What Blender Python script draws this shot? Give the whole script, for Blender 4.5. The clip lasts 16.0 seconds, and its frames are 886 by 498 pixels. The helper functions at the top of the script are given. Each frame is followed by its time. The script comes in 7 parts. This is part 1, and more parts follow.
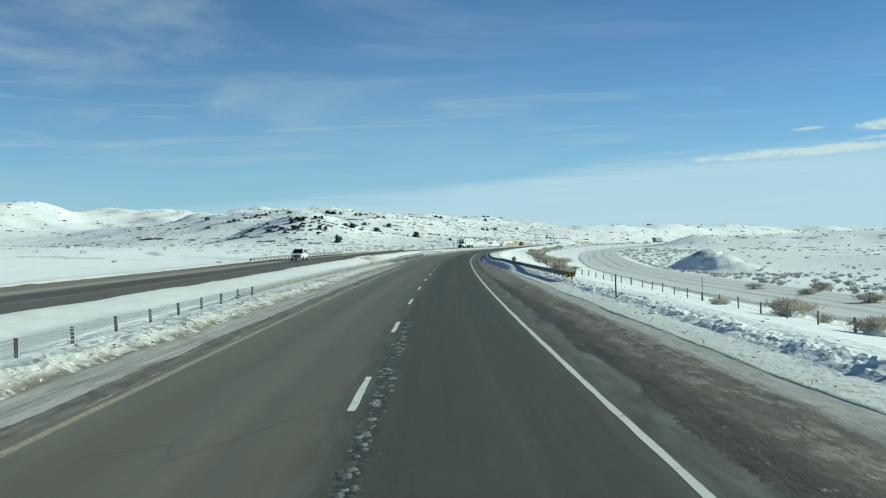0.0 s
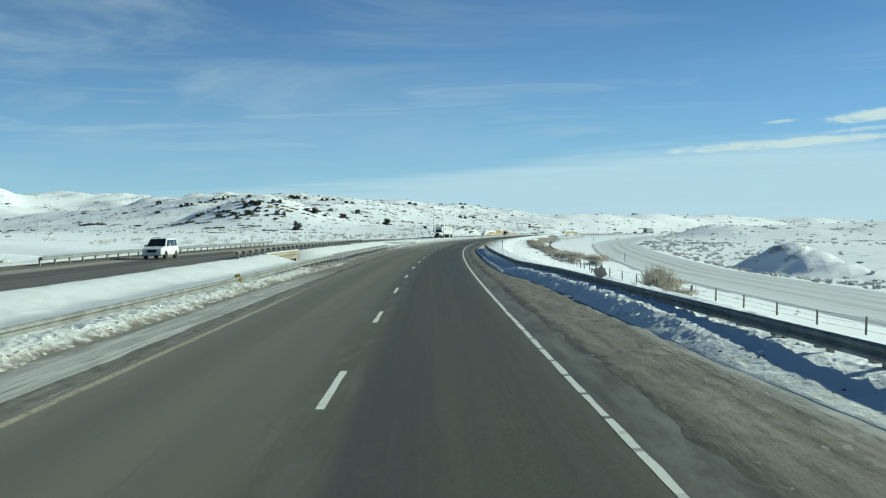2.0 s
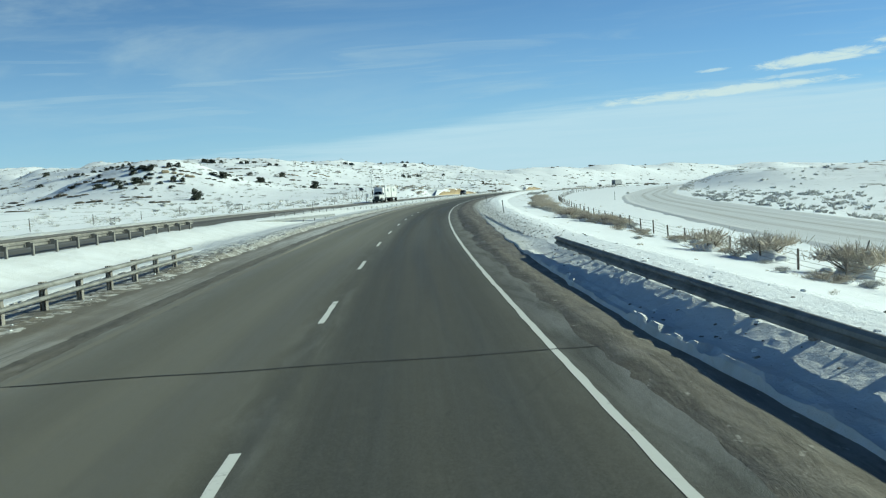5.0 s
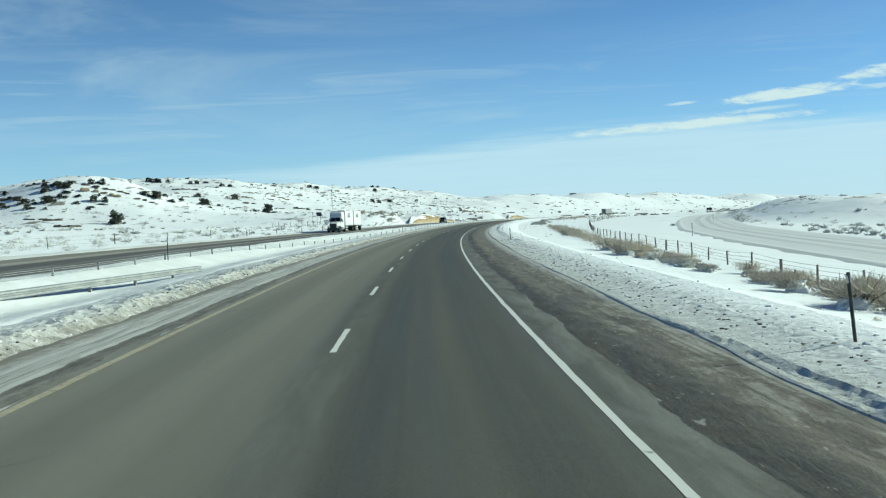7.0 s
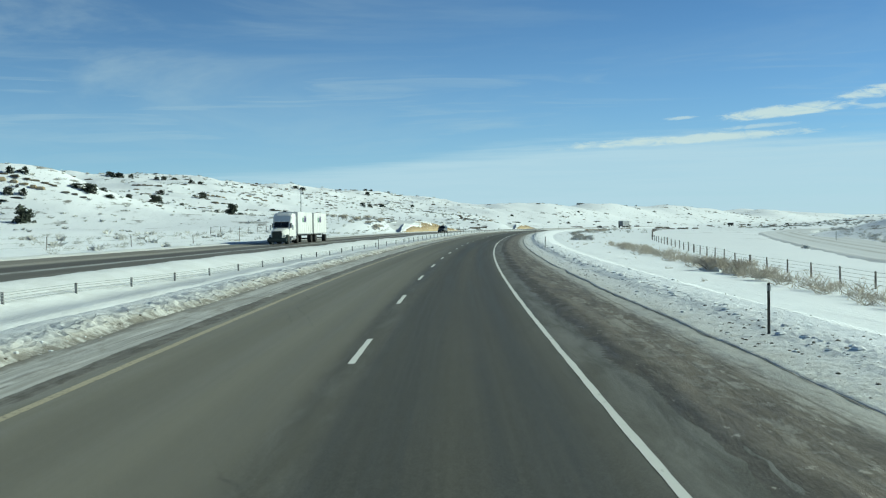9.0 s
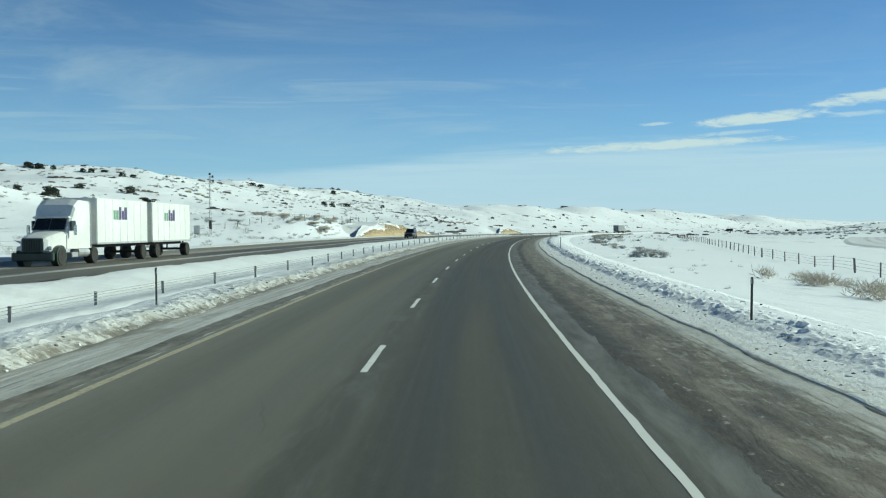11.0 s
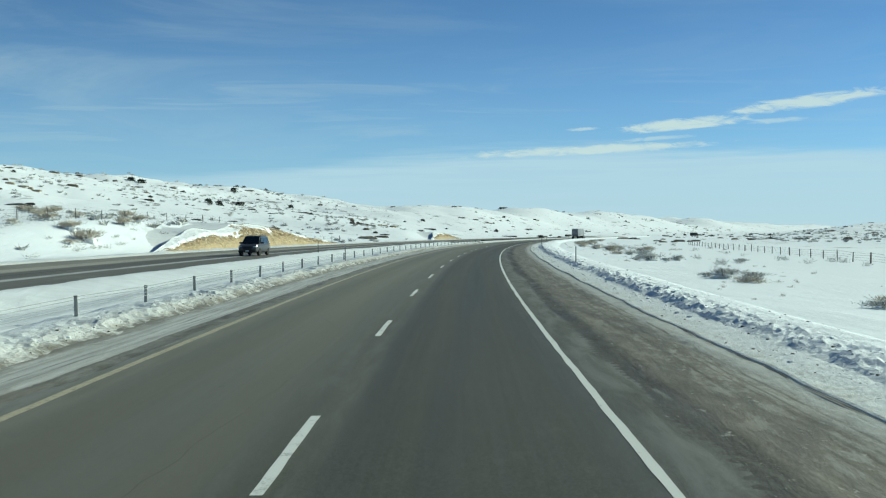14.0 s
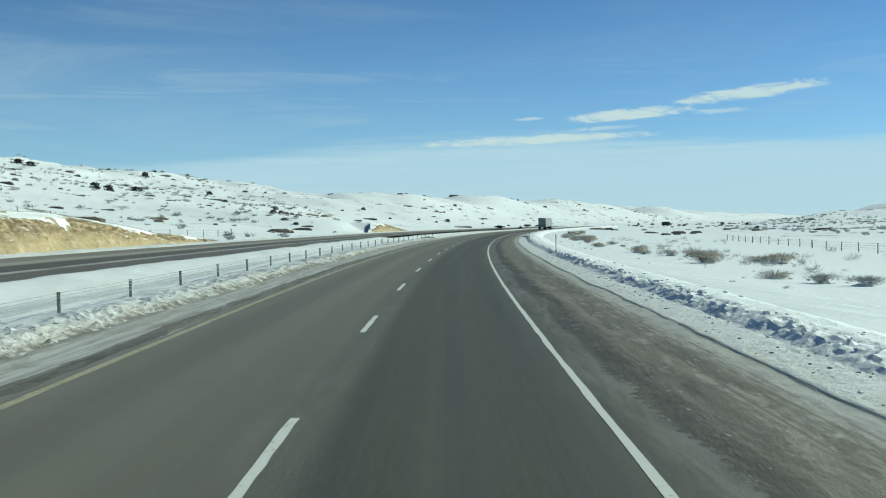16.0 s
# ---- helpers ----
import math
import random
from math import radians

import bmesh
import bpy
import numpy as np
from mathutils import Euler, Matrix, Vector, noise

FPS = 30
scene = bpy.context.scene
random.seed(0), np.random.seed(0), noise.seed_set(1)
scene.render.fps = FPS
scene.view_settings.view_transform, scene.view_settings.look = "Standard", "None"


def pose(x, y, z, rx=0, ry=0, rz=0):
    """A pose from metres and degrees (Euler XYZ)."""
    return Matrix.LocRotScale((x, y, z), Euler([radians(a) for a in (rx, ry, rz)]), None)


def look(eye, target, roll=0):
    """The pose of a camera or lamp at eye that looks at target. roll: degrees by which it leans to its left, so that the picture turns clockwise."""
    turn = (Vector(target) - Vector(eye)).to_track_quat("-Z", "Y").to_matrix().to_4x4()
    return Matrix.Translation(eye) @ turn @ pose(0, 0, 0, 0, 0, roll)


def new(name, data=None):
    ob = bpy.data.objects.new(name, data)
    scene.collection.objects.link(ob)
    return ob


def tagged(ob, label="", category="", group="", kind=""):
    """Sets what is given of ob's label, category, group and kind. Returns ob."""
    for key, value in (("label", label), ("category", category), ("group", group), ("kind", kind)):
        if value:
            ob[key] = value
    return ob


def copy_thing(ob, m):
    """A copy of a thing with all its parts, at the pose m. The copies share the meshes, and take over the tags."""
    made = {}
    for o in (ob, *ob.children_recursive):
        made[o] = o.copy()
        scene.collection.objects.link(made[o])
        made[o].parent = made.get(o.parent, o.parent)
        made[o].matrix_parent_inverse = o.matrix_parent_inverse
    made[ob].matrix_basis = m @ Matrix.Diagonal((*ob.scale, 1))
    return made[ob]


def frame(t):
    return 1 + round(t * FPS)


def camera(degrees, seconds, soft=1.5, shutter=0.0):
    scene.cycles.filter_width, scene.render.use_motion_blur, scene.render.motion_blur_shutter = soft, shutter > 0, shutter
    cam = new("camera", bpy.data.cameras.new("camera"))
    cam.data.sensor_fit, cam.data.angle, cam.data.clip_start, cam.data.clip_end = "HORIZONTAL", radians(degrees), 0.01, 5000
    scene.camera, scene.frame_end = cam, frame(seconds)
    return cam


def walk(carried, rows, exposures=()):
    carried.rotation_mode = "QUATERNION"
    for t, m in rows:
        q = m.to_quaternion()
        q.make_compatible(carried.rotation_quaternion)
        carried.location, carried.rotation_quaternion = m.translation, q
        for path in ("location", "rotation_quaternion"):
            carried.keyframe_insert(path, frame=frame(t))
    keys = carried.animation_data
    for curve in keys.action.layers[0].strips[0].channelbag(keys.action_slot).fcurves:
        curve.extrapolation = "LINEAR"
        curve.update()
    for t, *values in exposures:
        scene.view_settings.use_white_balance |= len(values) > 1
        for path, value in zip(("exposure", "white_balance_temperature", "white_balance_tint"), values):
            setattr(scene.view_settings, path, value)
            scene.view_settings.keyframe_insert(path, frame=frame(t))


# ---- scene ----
# ---------------------------------------------------------------- camera
cam = camera(50.49, 16.0, soft=1.2, shutter=0.02)
PATH = [  # seconds, x, y, z, pitch, roll, yaw
    (0.0, 1.25, 0.00, 2.34, -0.20, 1.49, -0.74),
    (0.5, 1.44, 15.46, 2.34, -0.47, 1.11, -0.07),
    (1.0, 1.64, 30.91, 2.35, -0.65, 0.72, -0.90),
    (1.5, 1.96, 46.37, 2.37, 0.06, 0.39, -1.91),
    (2.0, 2.28, 61.81, 2.38, -0.91, 0.99, -2.30),
    (2.5, 2.70, 77.26, 2.40, -2.02, 2.52, -3.02),
    (3.0, 3.15, 92.70, 2.42, -2.68, 2.47, -3.36),
    (3.5, 3.74, 108.13, 2.45, -2.24, 1.88, -3.16),
    (4.0, 4.39, 123.55, 2.49, -2.44, 2.11, -3.13),
    (4.2, 4.66, 129.72, 2.50, -3.15, 2.51, -3.74),
    (6.3, 8.64, 194.38, 2.70, -3.50, 3.07, -7.46),
    (6.5, 9.08, 200.53, 2.72, -2.77, 3.01, -7.66),
    (7.0, 10.53, 215.87, 2.77, -1.86, 2.61, -7.68),
    (7.5, 12.15, 231.20, 2.82, -1.49, 1.63, -7.38),
    (8.0, 13.91, 246.50, 2.86, -0.72, 0.98, -6.70),
    (8.5, 15.88, 261.78, 2.90, -1.34, 1.30, -7.03),
    (9.0, 18.02, 277.03, 2.93, -1.38, 1.06, -7.88),
    (9.5, 20.40, 292.24, 2.96, -0.73, 0.38, -8.59),
    (9.7, 21.21, 298.34, 2.97, -1.13, 0.36, -8.81),
    (11.8, 32.44, 361.98, 3.06, -1.30, 0.58, -10.29),
    (12.0, 33.60, 368.02, 3.07, -1.34, 0.71, -10.81),
    (12.5, 36.77, 383.07, 3.11, -1.09, 0.87, -12.18),
    (13.0, 40.14, 398.07, 3.16, -0.81, 0.26, -12.88),
    (13.5, 43.69, 413.03, 3.22, -1.10, 0.04, -13.28),
    (14.0, 47.37, 427.95, 3.29, -1.03, 0.51, -13.65),
    (14.5, 51.27, 442.81, 3.35, -1.17, 0.54, -14.68),
    (15.0, 55.19, 457.66, 3.41, -0.82, 0.88, -15.77),
    (15.5, 59.33, 472.45, 3.45, -0.92, 0.80, -16.57),
    (16.0, 63.68, 487.18, 3.47, -1.69, 0.72, -16.83),
]
walk(cam, [(t, pose(x, y, z, 90 + pitch, roll, yaw)) for t, x, y, z, pitch, roll, yaw in PATH],
     [(t, e, 6330, -17) for t, e in ((0.0, 0.13), (2.0, 0.14), (3.5, 0.20), (4.5, 0.20), (6.5, 0.30), (7.0, 0.30), (8.0, 0.12), (9.5, 0.12), (12.0, 0.13), (16.0, 0.11))])

# ---------------------------------------------------------------- light
SUN_AZ, SUN_EL = 76.0, 25.0  # clockwise from +y, above the horizon


def math_node(tree, op, a, b=None, c=None, clamp=False):
    n = tree.nodes.new("ShaderNodeMath")
    n.operation, n.use_clamp = op, clamp
    for i, v in enumerate((a, b, c)):
        if v is None:
            continue
        if isinstance(v, (int, float)):
            n.inputs[i].default_value = v
        else:
            tree.links.new(v, n.inputs[i])
    return n.outputs[0]


def ramp_node(tree, v, lo, hi, to_lo=0.0, to_hi=1.0):
    n = tree.nodes.new("ShaderNodeMapRange")
    n.interpolation_type = "SMOOTHSTEP"
    n.inputs[1].default_value, n.inputs[2].default_value = lo, hi
    n.inputs[3].default_value, n.inputs[4].default_value = to_lo, to_hi
    tree.links.new(v, n.inputs[0])
    return n.outputs[0]


def mix_node(tree, f, a, b, blend="MIX"):
    n = tree.nodes.new("ShaderNodeMix")
    n.data_type, n.blend_type, n.clamp_factor = "RGBA", blend, True
    for socket, v in ((n.inputs[0], f), (n.inputs[6], a), (n.inputs[7], b)):
        if isinstance(v, (int, float)):
            socket.default_value = v
        elif isinstance(v, tuple):
            socket.default_value = (*v, 1) if len(v) == 3 else v
        else:
            tree.links.new(v, socket)
    return n.outputs[2]


def noise_node(tree, vec, scale, detail=4.0, rough=0.55, distort=0.0):
    n = tree.nodes.new("ShaderNodeTexNoise")
    n.inputs["Scale"].default_value, n.inputs["Detail"].default_value = scale, detail
    n.inputs["Roughness"].default_value, n.inputs["Distortion"].default_value = rough, distort
    if vec is not None:
        tree.links.new(vec, n.inputs["Vector"])
    return n.outputs["Fac"]


def scaled(tree, vec, sx, sy, sz):
    n = tree.nodes.new("ShaderNodeVectorMath")
    n.operation = "MULTIPLY"
    n.inputs[1].default_value = (sx, sy, sz)
    tree.links.new(vec, n.inputs[0])
    return n.outputs[0]


def build_world():
    world = bpy.data.worlds.new("sky")
    scene.world = world
    world.use_nodes = True
    t = world.node_tree
    t.nodes.clear()
    sky = t.nodes.new("ShaderNodeTexSky")
    sky.sky_type, sky.sun_disc = "NISHITA", False
    sky.sun_elevation, sky.sun_rotation = radians(SUN_EL), radians(SUN_AZ)
    sky.altitude, sky.air_density, sky.dust_density, sky.ozone_density = 1900, 1.0, 0.05, 3.0
    way = t.nodes.new("ShaderNodeTexCoord").outputs["Generated"]
    sep = t.nodes.new("ShaderNodeSeparateXYZ")
    t.links.new(way, sep.inputs[0])
    x, y, z = sep.outputs
    az = math_node(t, "MULTIPLY", math_node(t, "ARCTAN2", x, y), 57.29578)
    el = math_node(t, "MULTIPLY", math_node(t, "ARCSINE", z), 57.29578)
    pos = t.nodes.new("ShaderNodeCombineXYZ")
    t.links.new(az, pos.inputs[0])
    t.links.new(el, pos.inputs[1])
    ae = pos.outputs[0]
    # long cirrus veils
    veil = noise_node(t, scaled(t, ae, 0.045, 0.22, 1), 1.0, 6, 0.6, 0.6)
    veil = ramp_node(t, veil, 0.42, 0.72)
    veil = math_node(t, "MULTIPLY", veil, ramp_node(t, el, 2.0, 6.0, 0.35, 1.0))
    veil = math_node(t, "MULTIPLY", veil, ramp_node(t, el, 9.0, 24.0, 1.0, 0.08))
    veil = math_node(t, "MULTIPLY", veil, ramp_node(t, az, -25.0, 20.0, 0.58, 0.22))
    # thin level wisps lower down
    wisp = noise_node(t, scaled(t, ae, 0.07, 0.95, 3.0), 1.0, 6, 0.58, 0.9)
    wisp = math_node(t, "MULTIPLY", ramp_node(t, wisp, 0.48, 0.70), math_node(t, "MULTIPLY", ramp_node(t, el, 3.0, 5.5), ramp_node(t, el, 7.5, 12.0, 0.42, 0.0)))
    veil = math_node(t, "MAXIMUM", veil, wisp)
    # pale haze and thin stratus low over the horizon, thicker to the east
    edge = math_node(t, "ADD", el, math_node(t, "MULTIPLY", math_node(t, "SUBTRACT", noise_node(t, scaled(t, ae, 0.05, 0.3, 1), 1.0, 5, 0.5, 0.4), 0.5), 3.0))
    top = ramp_node(t, az, -16.0, 16.0, 2.3, 4.5)
    low = math_node(t, "SUBTRACT", top, edge)
    fibre = noise_node(t, scaled(t, ae, 0.09, 2.2, 7.0), 1.0, 6, 0.62, 0.7)
    low = math_node(t, "ADD", low, math_node(t, "MULTIPLY", math_node(t, "SUBTRACT", fibre, 0.5), 1.5))
    haze = math_node(t, "MULTIPLY", ramp_node(t, low, -0.55, 0.75), ramp_node(t, fibre, 0.3, 0.7, 0.76, 0.92))

    def streak(a0, e0, la, le, tilt, gain, seed):
        """A drawn-out cloud bank: centre, half lengths and tilt in degrees."""
        da = math_node(t, "SUBTRACT", az, a0)
        de = math_node(t, "SUBTRACT", math_node(t, "SUBTRACT", el, e0), math_node(t, "MULTIPLY", da, tilt))
        r = math_node(t, "ADD", math_node(t, "POWER", math_node(t, "ABSOLUTE", math_node(t, "DIVIDE", da, la)), 2.0),
                      math_node(t, "POWER", math_node(t, "ABSOLUTE", math_node(t, "DIVIDE", de, le)), 2.0))
        rough = noise_node(t, scaled(t, ae, 0.6, 2.6, seed), 1.0, 8, 0.68, 0.9)
        v = math_node(t, "ADD", math_node(t, "SUBTRACT", 1.0, r), math_node(t, "MULTIPLY", math_node(t, "SUBTRACT", rough, 0.5), 2.6))
        return math_node(t, "MULTIPLY", ramp_node(t, v, 0.05, 1.0), gain)

    bank = None
    for cloud in ((22.5, 4.85, 8.5, 0.33, 0.03, 0.85, 1.0), (28.0, 6.2, 4.2, 0.42, 0.06, 0.9, 2.0), (35.0, 7.2, 5.0, 0.46, 0.08, 0.85, 3.0),
                  (26.5, 5.45, 2.6, 0.16, 0.04, 0.5, 4.0), (22.0, 6.1, 1.3, 0.12, 0.03, 0.6, 5.0), (33.0, 6.2, 2.0, 0.2, 0.02, 0.5, 6.0)):
        bank = streak(*cloud) if bank is None else math_node(t, "MAXIMUM", bank, streak(*cloud))
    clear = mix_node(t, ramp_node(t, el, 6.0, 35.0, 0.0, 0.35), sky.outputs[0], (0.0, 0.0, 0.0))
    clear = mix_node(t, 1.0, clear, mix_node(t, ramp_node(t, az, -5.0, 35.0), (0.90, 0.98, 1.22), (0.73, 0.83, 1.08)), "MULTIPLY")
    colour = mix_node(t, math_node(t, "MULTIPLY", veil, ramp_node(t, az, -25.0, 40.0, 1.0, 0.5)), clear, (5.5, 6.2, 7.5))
    glow = ramp_node(t, el, -1.0, 13.0, 0.5, 0.0)
    colour = mix_node(t, math_node(t, "MULTIPLY", glow, ramp_node(t, az, -10.0, 35.0, 1.0, 0.5)), colour, (4.5, 6.6, 9.5))
    colour = mix_node(t, haze, colour, (6.0, 7.2, 9.2))
    colour = mix_node(t, bank, colour, (7.6, 8.0, 8.7))
    back = t.nodes.new("ShaderNodeBackground")
    back.inputs[1].default_value = SKY
    t.links.new(colour, back.inputs[0])
    out = t.nodes.new("ShaderNodeOutputWorld")
    t.links.new(back.outputs[0], out.inputs[0])


SKY = 0.083
build_world()
sun = new("sun", bpy.data.lights.new("sun", "SUN"))
sun.data.energy, sun.data.angle, sun.data.color = 5.0, radians(0.53), (1.0, 0.962, 0.885)
sun.matrix_world = look((0, 0, 0), (-math.sin(radians(SUN_AZ)) * math.cos(radians(SUN_EL)), -math.cos(radians(SUN_AZ)) * math.cos(radians(SUN_EL)), -math.sin(radians(SUN_EL))))

# ---------------------------------------------------------------- materials


def material(name, build, rough=0.8, metal=0.0, spec=0.3):
    """build(tree, object coordinates, uv) gives colour, height for the bump, its depth in metres, roughness or None."""
    m = bpy.data.materials.new(name)
    m.use_nodes = True
    t = m.node_tree
    b = t.nodes["Principled BSDF"]
    b.inputs["Roughness"].default_value, b.inputs["Metallic"].default_value = rough, metal
    b.inputs["Specular IOR Level"].default_value = spec
    geo = t.nodes.new("ShaderNodeNewGeometry").outputs["Position"]
    uv = t.nodes.new("ShaderNodeUVMap").outputs[0]
    colour, height, depth, r = build(t, geo, uv)
    if isinstance(colour, tuple):
        b.inputs["Base Color"].default_value = (*colour, 1)
    else:
        t.links.new(colour, b.inputs["Base Color"])
    if height is not None:
        bump = t.nodes.new("ShaderNodeBump")
        bump.inputs["Distance"].default_value, bump.inputs["Strength"].default_value = depth, 1.0
        t.links.new(height, bump.inputs["Height"])
        t.links.new(bump.outputs[0], b.inputs["Normal"])
    if r is not None:
        t.links.new(r, b.inputs["Roughness"])
    return m


def split_uv(t, uv):
    sep = t.nodes.new("ShaderNodeSeparateXYZ")
    t.links.new(uv, sep.inputs[0])
    return sep.outputs[0], sep.outputs[1]


def band(t, v, centre, half, soft):
    """1 within half of centre, falling to 0 over soft."""
    return ramp_node(t, math_node(t, "ABSOLUTE", math_node(t, "SUBTRACT", v, centre)), half, half + soft, 1.0, 0.0)


def asphalt(t, p, uv):
    s, d = split_uv(t, uv)
    long = noise_node(t, scaled(t, uv, 0.02, 1.3, 1), 1.0, 5, 0.6)
    blotch = noise_node(t, scaled(t, uv, 0.12, 0.5, 1), 1.0, 5, 0.6)
    grain = noise_node(t, p, 42.0, 5, 0.8)
    tracks = None
    for c in (-2.75, -0.95, 0.95, 2.75):
        b = band(t, d, c, 0.22, 0.5)
        tracks = b if tracks is None else math_node(t, "MAXIMUM", tracks, b)
    c = mix_node(t, ramp_node(t, long, 0.3, 0.7), (0.050, 0.048, 0.037), (0.081, 0.078, 0.060))
    c = mix_node(t, math_node(t, "MULTIPLY", ramp_node(t, d, -0.7, -0.1, 1.0, 0.0), math_node(t, "ADD", 0.60, math_node(t, "MULTIPLY", ramp_node(t, s, 180.0, 205.0), ramp_node(t, s, 310.0, 350.0, 0.28, 0.0)))), c, (0.195, 0.185, 0.145))
    c = mix_node(t, math_node(t, "MULTIPLY", ramp_node(t, s, 350.0, 395.0, 0.0, 0.28), ramp_node(t, s, 425.0, 470.0, 1.0, 0.0)), c, (0.045, 0.044, 0.035))
    c = mix_node(t, math_node(t, "MULTIPLY", ramp_node(t, s, 430.0, 480.0, 0.0, 0.34), ramp_node(t, d, 0.2, 1.2, 1.0, 0.25)), c, (0.20, 0.19, 0.155))
    c = mix_node(t, math_node(t, "MULTIPLY", ramp_node(t, s, 186.0, 204.0, 0.0, 0.36), ramp_node(t, s, 216.0, 250.0, 1.0, 0.0)), c, (0.20, 0.195, 0.155))
    c = mix_node(t, ramp_node(t, d, 0.3, 0.8, 0.0, 0.5), c, (0.038, 0.037, 0.030))
    c = mix_node(t, math_node(t, "MULTIPLY", ramp_node(t, blotch, 0.45, 0.75), ramp_node(t, d, -0.5, 0.8, 0.22, 0.10)), c, (0.145, 0.14, 0.118))
    c = mix_node(t, math_node(t, "MULTIPLY", tracks, ramp_node(t, d, -1.0, 0.6, 0.2, 0.7)), c, (0.044, 0.044, 0.037))
    # fine lengthwise streaks left by tyres, and dark sealed patches here and there
    fine = noise_node(t, scaled(t, uv, 0.06, 9.0, 1), 1.0, 5, 0.65)
    c = mix_node(t, ramp_node(t, fine, 0.42, 0.68, 0.0, 0.07), c, (0.16, 0.152, 0.125))
    mott = noise_node(t, scaled(t, uv, 1.6, 3.4, 1), 1.0, 7, 0.72, 0.3)
    c = mix_node(t, ramp_node(t, mott, 0.5, 0.7, 0.0, 0.12), c, (0.15, 0.142, 0.115))
    drip = noise_node(t, scaled(t, uv, 1.1, 2.6, 4.0), 1.0, 5, 0.6, 0.2)
    c = mix_node(t, ramp_node(t, drip, 0.70, 0.76, 0.0, 0.5), c, (0.026, 0.026, 0.023))
    # salt dust along the joint between the lanes and at the edges
    salt = noise_node(t, scaled(t, uv, 0.35, 2.2, 1), 1.0, 6, 0.65, 0.5)
    mid = math_node(t, "MULTIPLY", band(t, d, 0.0, 0.18, 0.5), ramp_node(t, salt, 0.42, 0.72))
    side = math_node(t, "MULTIPLY", ramp_node(t, math_node(t, "ABSOLUTE", d), 3.2, 4.3), ramp_node(t, salt, 0.3, 0.7))
    c = mix_node(t, math_node(t, "MULTIPLY", math_node(t, "MAXIMUM", math_node(t, "MULTIPLY", mid, 0.4), side), 0.5), c, (0.27, 0.27, 0.255))
    c = mix_node(t, ramp_node(t, grain, 0.40, 0.72, 0.0, 0.30), c, (0.20, 0.19, 0.165))
    # the joint right of the lane line has crumbled and filled with ice and grit
    rub = noise_node(t, scaled(t, uv, 0.9, 3.0, 1), 1.0, 6, 0.7, 1.2)
    rubble = math_node(t, "MULTIPLY", band(t, d, 0.33, 0.10, 0.12), math_node(t, "MULTIPLY", ramp_node(t, rub, 0.40, 0.50), ramp_node(t, s, 24.0, 60.0, 1.0, 0.0)))
    c = mix_node(t, rubble, c, mix_node(t, ramp_node(t, noise_node(t, p, 7.0, 4, 0.7), 0.45, 0.7), (0.038, 0.038, 0.033), (0.13, 0.13, 0.12)))
    # cracks
    v = t.nodes.new("ShaderNodeTexVoronoi")
    v.feature = "DISTANCE_TO_EDGE"
    v.inputs["Scale"].default_value = 1.0
    warp = t.nodes.new("ShaderNodeVectorMath")
    warp.operation = "ADD"
    n3 = t.nodes.new("ShaderNodeTexNoise")
    n3.inputs["Scale"].default_value = 1.2
    t.links.new(p, n3.inputs["Vector"])
    t.links.new(scaled(t, uv, 0.05, 0.24, 1), warp.inputs[0])
    t.links.new(scaled(t, n3.outputs["Color"], 0.05, 0.05, 0), warp.inputs[1])
    t.links.new(warp.outputs[0], v.inputs["Vector"])
    crack = math_node(t, "MULTIPLY", ramp_node(t, v.outputs["Distance"], 0.0, 0.0035, 1.0, 0.0), ramp_node(t, blotch, 0.48, 0.62))
    c = mix_node(t, math_node(t, "MULTIPLY", crack, 0.32), c, (0.022, 0.022, 0.021))
    return c, grain, 0.006, ramp_node(t, long, 0.3, 0.7, 0.62, 0.85)


def snow_colour(t, p):
    return mix_node(t, noise_node(t, p, 0.05, 4, 0.5), (0.79, 0.815, 0.84), (0.865, 0.875, 0.885))


def snow(t, p, uv):
    """Wind-packed snow with a little road dust and a few specks of grit."""
    fine = noise_node(t, p, 7.0, 6, 0.65)
    wind = noise_node(t, scaled(t, p, 0.5, 0.16, 1), 1.0, 5, 0.55, 0.4)
    h = math_node(t, "ADD", math_node(t, "MULTIPLY", wind, 0.5), math_node(t, "MULTIPLY", fine, 0.12))
    dust = noise_node(t, p, 0.5, 6, 0.7, 0.6)
    c = mix_node(t, ramp_node(t, dust, 0.36, 0.70, 0.36, 0.75), snow_colour(t, p), (0.60, 0.605, 0.585))
    speck = noise_node(t, p, 4.2, 5, 0.75)
    c = mix_node(t, math_node(t, "MULTIPLY", ramp_node(t, speck, 0.67, 0.72), ramp_node(t, dust, 0.4, 0.6)), c, (0.26, 0.23, 0.18))
    return c, h, 0.20, None


